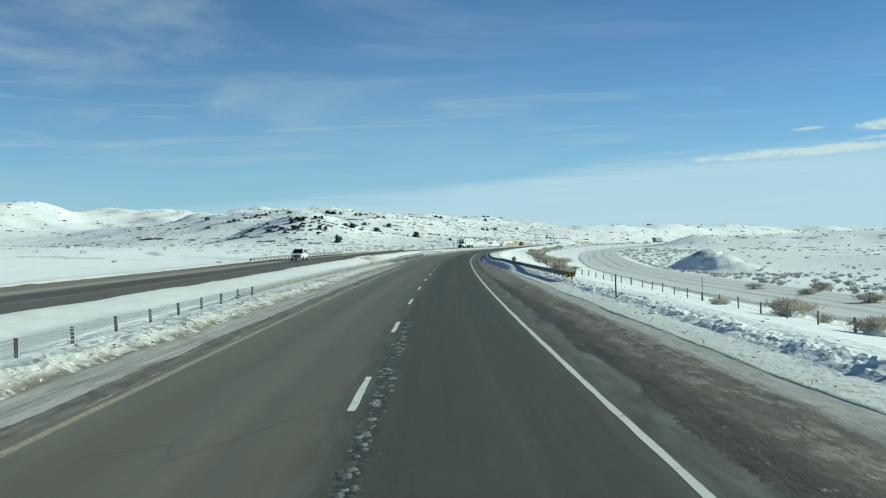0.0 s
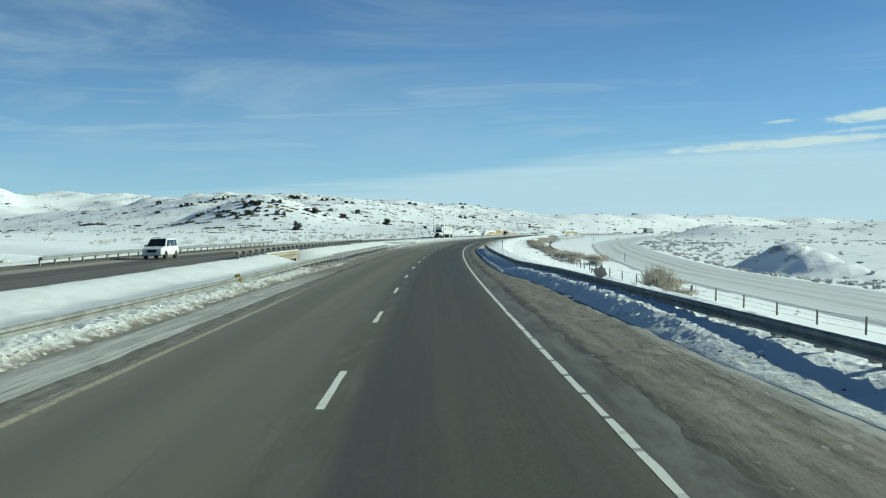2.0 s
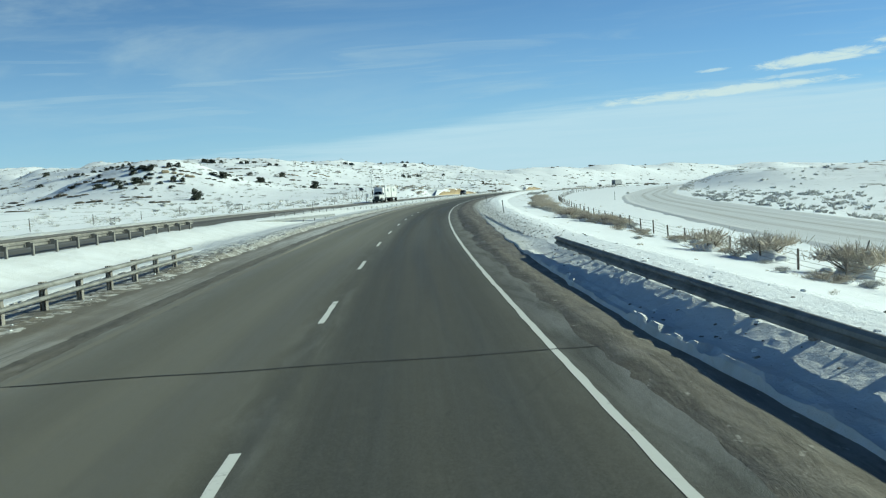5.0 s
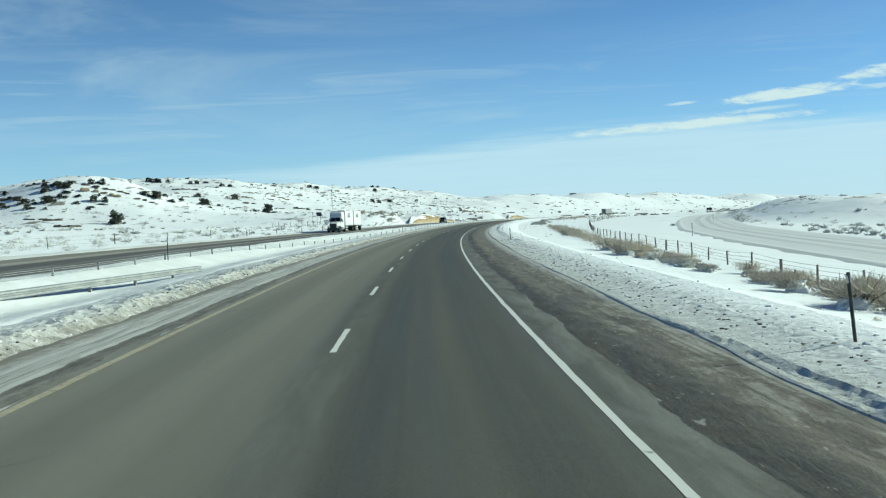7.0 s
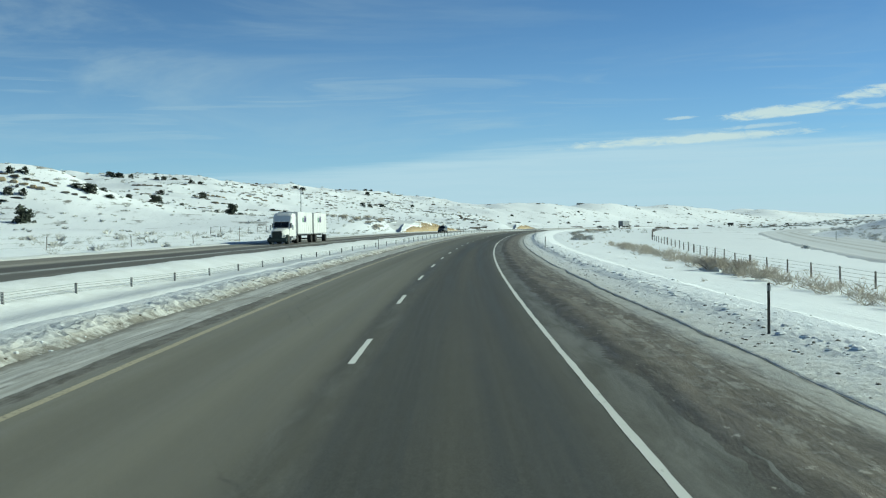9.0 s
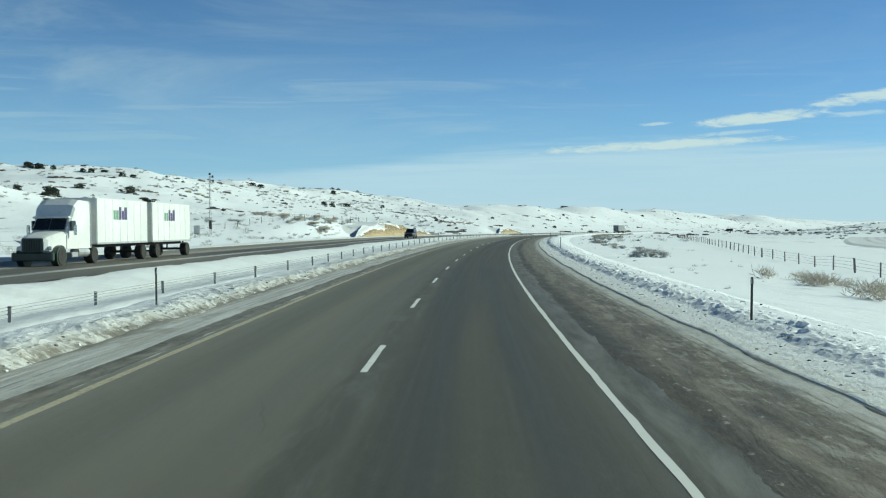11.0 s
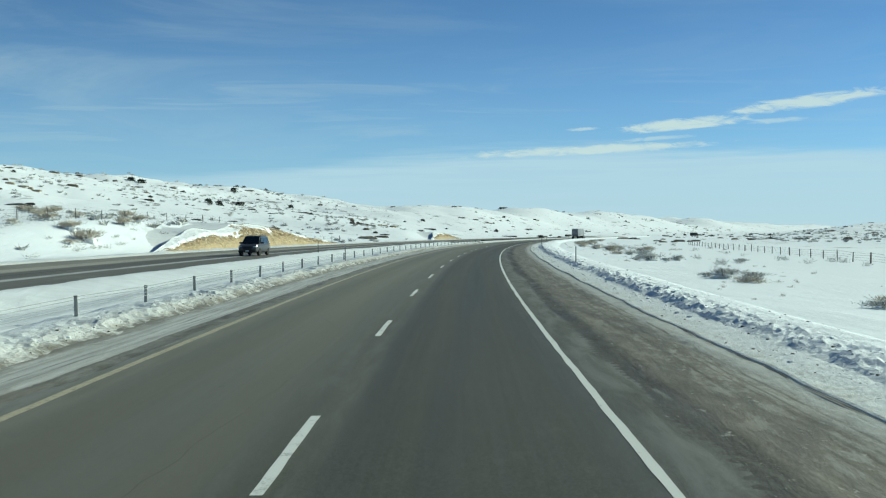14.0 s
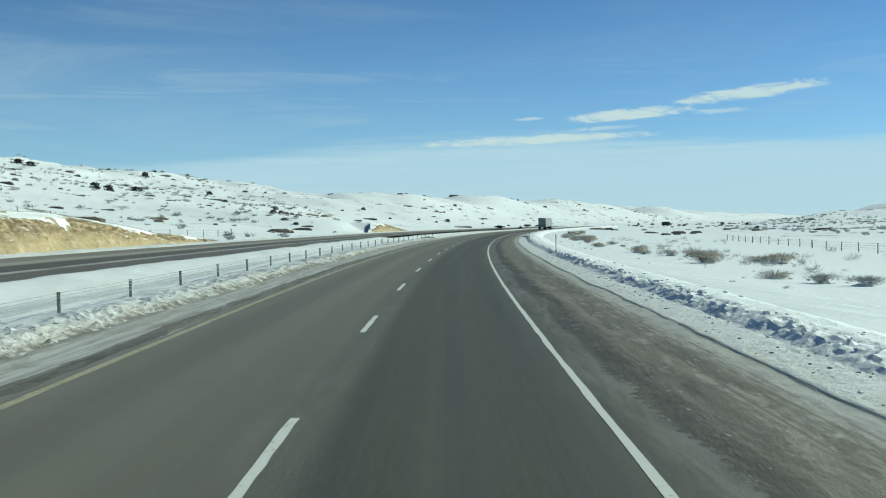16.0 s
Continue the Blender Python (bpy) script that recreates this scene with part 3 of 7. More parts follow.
def lattice(i, j, seed):
    h = (i.astype(np.int64) * 374761393 + j.astype(np.int64) * 668265263 + seed * 974711) & 0x7FFFFFFF
    h = ((h ^ (h >> 13)) * 1274126177) & 0x7FFFFFFF
    return ((h ^ (h >> 16)) & 0xFFFF) / 65535.0


def vnoise(x, y, seed=0):
    i, j = np.floor(x), np.floor(y)
    u, v = x - i, y - j
    u, v = u * u * (3 - 2 * u), v * v * (3 - 2 * v)
    a, b = lattice(i, j, seed), lattice(i + 1, j, seed)
    c, d = lattice(i, j + 1, seed), lattice(i + 1, j + 1, seed)
    return (a + (b - a) * u) * (1 - v) + (c + (d - c) * u) * v - 0.5


def fbm(x, y, octaves=4, seed=0, gain=0.5):
    total, amp = 0.0, 1.0
    for o in range(octaves):
        total = total + amp * vnoise(x * 2 ** o + 17.3 * o, y * 2 ** o - 9.1 * o, seed + o)
        amp *= gain
    return total


def step(v, lo, hi):
    u = np.clip((v - lo) / (hi - lo), 0, 1)
    return u * u * (3 - 2 * u)


# hills: middle x, y, half widths, height
HILLS = [
    (-115, 765, 108, 108, 25.1),
    (-72, 600, 55, 62, 4.0),
    (-32, 640, 62, 69, 6.4),
    (-120, 640, 69, 69, -4.4),
    (-215, 870, 124, 124, 12.2),
    (-340, 880, 139, 139, -3.7),
    (-10, 890, 93, 124, 5.6),
    (50, 1040, 124, 139, 11.2),
    (-110, 1000, 170, 155, 20.7),
    (-180, 1500, 341, 310, 32.5),
    (-480, 1000, 201, 186, 42.6),
    (-700, 950, 232, 232, 9.7),
    (330, 1800, 263, 310, 15.4),
    (600, 1700, 279, 310, 13.5),
    (900, 1600, 310, 310, -2.6),
    (1150, 1350, 310, 310, 27.3),
    (130, 810, 77, 93, 2.8),
    (210, 1100, 139, 155, 9.5),
    (380, 1250, 170, 170, 7.6),
    (620, 1150, 232, 201, 7.7),
    (900, 850, 279, 232, -0.5),
    (128, 445, 28, 45, -5.7),
    (160, 540, 40, 50, -0.4),
    (330, 640, 108, 93, 3.3),
    (-500, 1600, 387, 387, 49.2),
    (1300, 2000, 465, 434, 10.0),
    (-70, 575, 40, 40, 13.3),
    (-40, 590, 40, 40, -2.6),
    (-100, 560, 30, 26, 3.7),
    (-150, 620, 62, 62, -7.4),
]
# --- hills end


def left_up(s):
    """How much higher than this road the other carriageway lies."""
    return np.interp(s, (0, 100, 150, 200, 290, 400, 450, 560, 700), (0.0, 0.25, 0.52, 0.58, 0.56, 0.28, 0.15, 0.2, 0.3))


def side_up(s):
    """The side road's level, relative to this road."""
    return np.interp(s, (0, 180, 300, 420, 600), (-3.0, -3.0, -1.5, -1.1, -1.0))


def side_mid(s):
    """The side road's middle, in metres to the right of the lane line."""
    return np.interp(s, (-50, 0, 60, 120, 180, 240, 300, 360, 420, 500, 640), (42, 36, 31.5, 30.5, 31, 32.5, 35, 41, 50, 62, 95))


def ground_z(x, y, s=None, d=None):
    shape = np.shape(x)
    x, y = np.ravel(np.asarray(x, float)), np.ravel(np.asarray(y, float))
    if s is None:
        s, d = along(x, y)
    s, d = np.ravel(s), np.ravel(d)
    a = -d
    left = np.interp(a, (0, 8.6, 9.4, 12.0, 14.8, 15.4, 26.0, 26.8, 31, 40, 60, 120), (-.5, -.5, -.35, -.6, -.4, -.3, -.3, -.1, -.05, .5, 2.0, 3.6))
    left = left + left_up(s) * step(a, 11, 15)
    # higher ground behind the rock cuts
    zone = np.maximum(step(s, 478, 540) * (1 - step(s, 572, 616)), 0.7 * step(s, 698, 722) * (1 - step(s, 740, 766)))
    left = left + 3.0 * zone * step(a, 33.0, 43.0) * (1 - step(a, 60, 125))
    # the underpass beneath the other carriageway
    cut = step(s, 150, 156) * (1 - step(s, 163, 168.5)) * step(a, 7.2, 9.0)
    left = left - cut * (4.2 - 1.5 * step(a, 26, 60)) * (1 - step(a, 40, 70))
    m, u = side_mid(s), side_up(s)
    lo = np.minimum(m - 5.5, 60)
    right = np.where(d < lo, -0.12 + (u + 0.12) * np.clip((d - 9.4) / (lo - 9.4), 0, 1) ** 0.66, u)
    right = np.where(np.abs(d - m) < 5.2, u - 0.15, right)
    right = np.where(d > m + 5.5, u + np.clip(d - m - 5.5, 0, 25) * -0.03, right)
    right = np.where(d < 8.8, -.5, right)
    near = np.where(d < 0, left, right)
    z = np.interp(s, L_S, L_Z) + near
    off = np.where(d < 0, step(a, 30, 110), step(d, 44, 130))
    h = np.zeros_like(x)
    for hx, hy, wx, wy, up in HILLS:
        h += up * np.exp(-(((x - hx) / wx) ** 2 + ((y - hy) / wy) ** 2))
    relief = fbm(x / 160, y / 160, 5, 3) * (3 + 0.42 * h) + fbm(x / 22, y / 22, 4, 9) * (0.5 + 0.07 * h)
    relief = relief + ((2.6 + 0.16 * h) * fbm(x / 70, y / 70, 4, 51, 0.6) + 2.2 * fbm(x / 95, y / 30, 3, 57, 0.6)) * step(np.abs(y - 300) + 0.4 * np.abs(x), 450, 700)
    terraces = 1.1 * fbm(x / 60, y / 14 + h * 0.3, 3, 21) * np.clip(h / 12, 0, 1)
    z = z + off * (h + relief + terraces)
    # a flat-topped rise beyond the side road, steep on the road side
    z += 5.6 * step(d, 53.5, 78) * (1 - step(d, 190, 300)) * step(s, 345, 430) * (1 - step(s, 440, 506)) * (1 + 0.32 * fbm(x / 13, y / 13, 4, 33))
    # the ploughed snow heap beside the side road
    z -= 2.3 * np.exp(-(((s - 205) / 42) ** 2)) * step(d - m, 6.5, 13) * (1 - step(d, 78, 120))
    hs, hd = s - 211, d - 53.0
    face, across = -(0.55 * hd + 0.83 * hs), 0.83 * hd - 0.55 * hs
    z += 5.9 * np.clip(1 - np.maximum(face / 7.0, -face / 15) - np.abs(across) / np.where(across < 0, 11.0, 17.0), 0, 1) * (1 + 0.16 * vnoise(x / 2.5, y / 2.5, 5))
    verge = step(np.where(d < 0, np.abs(a - 12.0) - 2.2, 9.8 - d), 0.8, 0)
    z += fbm(x / 3.0, y / 3.0, 3, 40) * 0.10 * verge * (np.abs(d) > 9.3)
    return z.reshape(shape)


def graded(lo, hi, fine, first, last, grow=1.07):
    """Grid lines: even from lo to hi, then wider and wider out to first and last."""
    mid = list(np.arange(lo, hi + fine / 2, fine))
    a, stepw = [lo], fine
    while a[-1] > first:
        stepw *= grow
        a.append(a[-1] - stepw)
    b, stepw = [mid[-1]], fine
    while b[-1] < last:
        stepw *= grow
        b.append(b[-1] + stepw)
    return np.array(a[:0:-1] + mid + b[1:])


def mesh_object(name, verts, faces, mat, parent=None, uv=None, smooth=True, label=""):
    me = bpy.data.meshes.new(name)
    me.from_pydata([tuple(v) for v in verts], [], [tuple(f) for f in faces])
    if uv is not None:
        layer = me.uv_layers.new(name="UVMap")
        idx = np.empty(len(me.loops), dtype=np.int32)
        me.loops.foreach_get("vertex_index", idx)
        layer.data.foreach_set("uv", np.asarray(uv, dtype=np.float32)[idx].ravel())
    if smooth:
        me.polygons.foreach_set("use_smooth", np.ones(len(me.polygons), dtype=bool))
    me.materials.append(mat)
    me.update()
    ob = new(name, me)
    if parent is not None:
        ob.parent = parent
        if label:
            ob["label"] = label
    return ob


def grid_faces(n, m):
    i = np.arange((n - 1) * (m - 1))
    r, c = i // (m - 1), i % (m - 1)
    a = r * m + c
    return np.stack([a, a + 1, a + m + 1, a + m], 1)


def build_ground():
    xs = graded(-70, 130, 2.5, -4600, 4600, 1.022)
    ys = graded(-20, 640, 2.5, -1500, 4600, 1.021)
    x, y = np.meshgrid(xs, ys)
    s, d = along(x, y)
    z = ground_z(x, y, s, d)
    f = grid_faces(len(ys), len(xs))
    ob = mesh_object("ground", np.stack([x.ravel(), y.ravel(), z.ravel()], 1), f, M_HILL)
    wild = np.maximum(np.where(d < 0, step(-d, 27, 60), step(d, 34, 60)) * step(np.abs(d), 10, 12), step(y.ravel(), 900, 1000))
    wild = wild * np.where((d < 0) & (y.ravel() < 480), 0.5, 1.0)
    att = ob.data.attributes.new("wild", "FLOAT", "POINT")
    att.data.foreach_set("value", wild.astype(np.float32))
    return tagged(ob, "snow-covered open range with bare ledges and dry brush", "ground", kind="structure")


def strip(name, s0, s1, ds, across, up, mat, uvd=None, parent=None, smooth=True):
    """A sheet along the road. across(s), up(s, d): arrays; uvd: the uv's second number, d by default."""
    s = np.arange(s0, s1 + ds / 2, ds)
    d = across(s)
    ss = np.repeat(s[:, None], d.shape[1], 1)
    p = at(ss, d)
    p[..., 2] += up(ss, d)
    uv = np.stack([ss, d if uvd is None else uvd(ss, d)], -1)
    return mesh_object(name, p.reshape(-1, 3), grid_faces(len(s), d.shape[1]), mat, parent, uv.reshape(-1, 2), smooth)


def flat(*ds):
    return lambda s: np.repeat(np.array(ds, float)[None, :], len(s), 0)


ground = build_ground()
# --- structure
# ---------------------------------------------------------------- roads and their edges


def jag(s, seed, size=0.12, wave=1.7):
    return size * 2 * fbm(np.asarray(s) / wave, np.asarray(s) * 0 + seed * 3.7, 4, seed, 0.6)


def asphalt_edge_right(s, teeth_on=True):
    wide = (1 - step(s, 50, 75)) + step(s, 190, 260)
    teeth = (np.sin(s * 2 * math.pi / 0.32) > 0.0) * (step(s, 285, 300) * (1 - step(s, 340, 352)) + step(s, 408, 420) * (1 - step(s, 525, 540)) + 0.5 * (1 - step(s, 30, 50)))
    return 4.33 + 0.06 * wide * (1 - step(s, 490, 540)) + 0.05 * np.sin(s / 31.0) + jag(s, 51, 0.13, 2.6) - 0.13 * teeth * teeth_on


def asphalt_edge_left(s):
    return -4.13 + 0.04 * np.sin(s / 27.0) + jag(s, 52, 0.07, 2.1)


road = strip("road", -60, 1000, 4, flat(-5.4, -3.7, -2, 0, 2, 3.7, 5.4), lambda s, d: 0 * s, M_ASPHALT, smooth=False)
tagged(road, "grey worn asphalt carriageway with darker wheel tracks", "road", kind="structure")


def build_shoulder_right():
    u = np.linspace(0, 1, 15) ** 1.15

    def across(s):
        a = asphalt_edge_right(s, False)[:, None]
        d = a + (7.05 - a) * u[None, :]
        d[:, 0] = asphalt_edge_right(s)
        return d

    def up(s, d):
        a = asphalt_edge_right(s[:, 0], False)[:, None]
        ruts = 0.030 * fbm(s / 5.0, d / 0.28, 3, 60) + 0.012 * fbm(s / 0.7, d / 0.4, 2, 61)
        return np.where(d - a < 0.02, -0.002, 0.006 + 0.018 * step(d - a, 0.1, 0.5) + ruts * step(d - a, 0.0, 0.3))

    ob = strip("shoulder_right", -10, 640, 0.08, across, up, M_SHOULDER)
    return tagged(ob, "brown sandy slush packed on the outer shoulder", "road shoulder", kind="structure")


def build_shoulder_left():
    u = np.linspace(0, 1, 14)

    def across(s):
        a = asphalt_edge_left(s)[:, None]
        return a + (-6.9 - a) * u[None, :]

    def up(s, d):
        a = asphalt_edge_left(s[:, 0])[:, None]
        ruts = 0.030 * fbm(s / 5.0, d / 0.3, 3, 70) + 0.012 * fbm(s / 0.7, d / 0.4, 2, 71)
        return np.where(a - d < 0.02, -0.004, 0.006 + 0.02 * step(a - d, 0.1, 0.5) + ruts * step(a - d, 0.0, 0.3))

    ob = strip("shoulder_left", -10, 640, 0.3, across, up, M_LSHOULDER)
    return tagged(ob, "grey frozen slush on the inner shoulder", "road shoulder", kind="structure")


def rail_zone(s):
    """1 where the outer guardrail stands over the underpass."""
    return step(s, 112, 122) * (1 - step(s, 176, 200))


def shelf_zone(s):
    """1 where packed snow lies level up to the outer guardrail."""
    return step(s, 70, 90) * (1 - step(s, 112, 122))


def bank_right_foot(s):
    return np.interp(s, (0, 55, 82, 95, 106, 112, 118, 130, 176, 205, 217, 235, 262, 290), (6.85, 6.85, 6.35, 6.35, 6.0, 5.5, 5.22, 5.28, 5.28, 5.9, 6.1, 6.35, 6.6, 6.75)) + jag(s, 53, 0.07, 4.0)


def bank_right_z(s, v):
    """Ploughed bank, v metres from its foot."""
    z = rail_zone(s)
    lump = fbm(s / 0.8, v / 0.5, 5, 80, 0.7)
    ridge = np.interp(s, (0, 60, 180, 200, 280, 330, 400, 640), (0.75, 0.55, 0.3, 0.1, 0.1, 0.4, 0.75, 0.8))
    low = np.interp(v, (0, 0.04, 0.1, 0.9, 1.25, 3.2, 4.2), (0.0, 0.035, 0.05, 0.065, 0.08, 0.10, -0.3)) + 0.010 * step(s, 280, 300) * step(v, 0.0, 0.05) * (1 - step(v, 2.0, 3.0)) + ridge * np.interp(v, (1.1, 1.35, 1.6, 2.0, 3.0), (0.0, 0.09, 0.17, 0.15, 0.05))
    high = np.interp(v, (0, 0.05, 0.13, 0.26, 0.45, 0.8, 1.15, 1.4, 2.2, 3.4, 4.6), (0.0, 0.15, 0.21, 0.12, 0.11, 0.21, 0.35, 0.32, 0.31, 0.24, -0.8))
    # the crest of the cut bank is broken along its length
    high = high - np.clip(0.05 + 0.26 * fbm(s / 1.1, 0 * v, 5, 85, 0.7), 0.0, 0.16) * np.interp(v, (0.02, 0.09, 0.2, 0.32), (0.0, 1.0, 0.7, 0.0))
    # a plough's cut face in the bank past the bridge
    low = low + 0.085 * step(s, 190, 200) * (1 - step(s, 222, 240)) * step(v + bank_right_foot(s) + 0.16 * lump, 6.44, 6.60) * (1 - step(v, 2.2, 3.2))
    soft = fbm(s / 9.0, v / 3.0, 3, 81)
    a = shelf_zone(s)
    shelf = np.interp(v, (0, 0.10, 0.30, 0.58, 0.72, 1.0, 2.0, 3.2, 4.6), (0.0, 0.06, 0.18, 0.345, 0.38, 0.36, 0.33, 0.28, -0.5)) + 0.10 * lump * step(v, 0.05, 0.3) * (1 - 0.7 * step(v, 0.5, 1.0))
    return low * (1 - z - a) + high * z + shelf * a + (0.13 * lump + 0.10 * soft) * np.minimum(ridge, 1) * step(v, 0.9, 1.4) * (1 - 0.9 * step(v, 1.9, 2.6)) * (1 - 0.9 * z - 0.9 * a) + (0.010 + 0.012 * step(v, 1.1, 1.4) * (1 - step(v, 2.0, 2.6)) + 0.012 * z * (1 - step(v, 1.1, 1.6)) + 0.02 * a) * (0.5 * lump + 0.9 * fbm(s / 0.42, v / 0.22, 4, 83, 0.7)) * step(v, 0.02, 0.2)


def build_bank_right():
    v = np.concatenate([[0.0, 0.05], np.linspace(0.10, 3.0, 27), [3.5, 4.6]])
    ob = strip("snow_bank_right", -8, 640, 0.15, lambda s: bank_right_foot(s)[:, None] + v[None, :], lambda s, d: bank_right_z(s, d - bank_right_foot(s[:, 0])[:, None]), M_BANK, smooth=False,
               uvd=lambda s, d: (d - bank_right_foot(s[:, 0])[:, None]) + 0.5 + 0.25 * rail_zone(s) + 0.3 * shelf_zone(s))
    return tagged(ob, "clumpy ploughed snow bank along the outer shoulder", "snow bank", kind="structure")


def bank_left_foot(s):
    return np.interp(s, (0, 60, 100, 112, 130, 225, 300, 400), (-5.75, -5.9, -6.15, -5.9, -5.6, -6.25, -6.1, -5.85)) + 0.1 * np.sin(s / 40.0) + jag(s, 54, 0.16, 2.2)


def bank_left_z(s, v):
    lump = fbm(s / 0.9, v / 0.7, 5, 90, 0.62) + 0.6 * fbm(s / 0.4, v / 0.34, 3, 92, 0.6)
    base = np.interp(v, (0, 0.10, 0.38, 0.8, 1.4, 2.2, 3.0, 4.0), (0.0, 0.035, 0.15, 0.22, 0.19, 0.15, 0.06, -0.55))
    soft = fbm(s / 7.0, v / 3.0, 3, 91)
    base = np.where(v < 2.6, base * (1 - 0.72 * step(s, 128, 142) * (1 - step(s, 184, 196))), base)
    deck = step(s, 150, 155) * (1 - step(s, 164, 168)) * step(v, 1.5, 1.75)
    low = 1 - 0.6 * step(s, 128, 142) * (1 - step(s, 184, 196))
    return base + (0.095 * lump * low + 0.08 * soft * low) * step(v, 0.0, 0.35) * (1 - 0.75 * step(v, 1.3, 2.2)) - 1.8 * deck


def build_bank_left():
    v = np.concatenate([[0.0, 0.06], np.linspace(0.14, 2.6, 20), [3.2, 4.0]])
    ob = strip("snow_bank_left", -8, 640, 0.2, lambda s: bank_left_foot(s)[:, None] - v[None, :], lambda s, d: bank_left_z(s, bank_left_foot(s[:, 0])[:, None] - d), M_BANK, smooth=False,
               uvd=lambda s, d: (bank_left_foot(s[:, 0])[:, None] - d) * (1 - 0.88 * step(s, 112, 130) * (1 - step(s, 190, 210))))
    return tagged(ob, "lumpy ploughed snow bank with a dirty foot along the median", "snow bank", kind="structure")


def build_far_strips():
    """Shoulders and banks past the detailed stretch, far ahead."""
    for name, a, b, c, mat, words, cat in (("shoulder_right_far", 4.3, 7.0, 0.02, M_SHOULDER, "sandy slush on the outer shoulder far ahead", "road shoulder"),
                                           ("shoulder_left_far", -6.2, -4.2, 0.02, M_LSHOULDER, "grey slush on the inner shoulder far ahead", "road shoulder")):
        ob = strip(name, 640, 1000, 4, flat(a, b), lambda s, d: 0 * s + 0.02, mat)
        tagged(ob, words, cat, kind="structure")
    for name, d0, d1, side in (("snow_bank_right_far", 6.8, 11.0, 1), ("snow_bank_left_far", -5.8, -9.6, -1)):
        u = np.linspace(0, 1, 8)
        ob = strip(name, 640, 1000, 2, lambda s, d0=d0, d1=d1: np.repeat((d0 + (d1 - d0) * u)[None, :][:, ::side], len(s), 0),
                   lambda s, d, d0=d0: np.interp(np.abs(d - d0), (0, 0.3, 1.5, 2.6, 4.2), (0.0, 0.12, 0.34, 0.25, -0.4)), M_BANK, uvd=lambda s, d, d0=d0: np.abs(d - d0) + 0.3)
        tagged(ob, "ploughed snow bank far ahead", "snow bank", kind="structure")


build_shoulder_right()
build_shoulder_left()
build_bank_right()
build_bank_left()
build_far_strips()

def median_z(s, d):
    a = -d
    base = np.interp(a, (8.4, 9.0, 9.6, 12.0, 14.2, 15.1, 15.6), (-0.3, 0.05, 0.02, -0.22, 0.0, 0.07, -0.06))
    cut = step(s, 150, 156) * (1 - step(s, 163, 169)) * step(a, 7.6, 9.4)
    return base + left_up(s) * step(a, 11, 15) + 0.045 * fbm(s / 2.2, a / 1.6, 4, 95) + 0.11 * fbm(s / 9.0, a / 5, 2, 96) - 3.2 * cut


def build_median():
    a = np.concatenate([[8.4, 8.8], np.linspace(9.2, 15.0, 17), [15.3, 15.6]])
    ob = strip("median_snow", -12, 640, 0.6, lambda s: -np.repeat(a[None, ::-1], len(s), 0) + jag(s, 97, 0.12, 2.2)[:, None] * (a[None, ::-1] > 14.9), lambda s, d: median_z(s, d), M_SNOW)
    tagged(ob, "wind-smoothed snow filling the median", "snow", kind="structure")
    far = strip("shoulder_oncoming", -12, 900, 1.0, flat(-30.2, -29.0, -27.8, -26.6, -25.4), lambda s, d: left_up(s) + 0.02 + np.interp(-d, (25.4, 25.6, 28, 30.2), (-0.04, 0.02, 0.08, 0.0)) + 0.03 * fbm(s / 3.0, d / 0.6, 3, 94), M_LSHOULDER)
    tagged(far, "wide grey slush band beyond the oncoming lanes", "road shoulder", kind="structure")
    b = np.array([28.6, 28.9, 29.4, 30.2, 31.0, 32.0, 34.0])
    ob = strip("verge_snow_left", -12, 900, 1.0, lambda s: -np.repeat(b[None, ::-1], len(s), 0) + jag(s, 98, 0.25, 3.0)[:, None] * (b[None, ::-1] < 29.2), lambda s, d: left_up(s) + np.interp(-d, (28.6, 28.9, 29.6, 30.6, 32, 34), (-0.05, 0.08, 0.25, 0.22, 0.15, -0.3)) + 0.16 * fbm(s / 2.0, d / 1.5, 4, 99), M_BANK, uvd=lambda s, d: -d - 28.2)
    tagged(ob, "dirty ploughed snow beyond the far carriageway", "snow bank", kind="structure")


L_NEAR = -15.35  # inner edge of the other carriageway
other = strip("road_oncoming", -60, 1000, 4, flat(L_NEAR - 10.6, L_NEAR - 8, L_NEAR - 4, L_NEAR), lambda s, d: left_up(s) + 0.0 * d, M_FAR, uvd=lambda s, d: L_NEAR - d, smooth=False)
tagged(other, "dark wet oncoming carriageway edged with slush", "road", kind="structure")

build_median()
side_u = np.concatenate([[-6.4, -5.2], np.linspace(-4.6, 4.6, 13), [5.2, 6.4]])
side = strip("side_road", -60, 640, 3, lambda s: side_mid(s)[:, None] + side_u[None, :], lambda s, d: side_up(s) + np.interp(np.abs(d - side_mid(s[:, 0])[:, None]), (4.6, 5.2, 6.4), (0.04, 0.16, -0.4)), M_RAMP, uvd=lambda s, d: d - side_mid(s[:, 0])[:, None])
tagged(side, "snow-packed side road with sandy wheel tracks", "road", kind="structure")


def ribbon(name, s0, s1, d0, half, mat, label, category, seed, ds=0.5, up=0.004):
    def across(s):
        return np.stack([d0 - half + jag(s, seed, 0.012, 0.9), d0 + half + jag(s, seed + 7, 0.012, 0.9)], 1)
    ob = strip(name, s0, s1, ds, across, lambda s, d: 0 * s + up, mat, smooth=False)
    return tagged(ob, label, category, kind="structure")


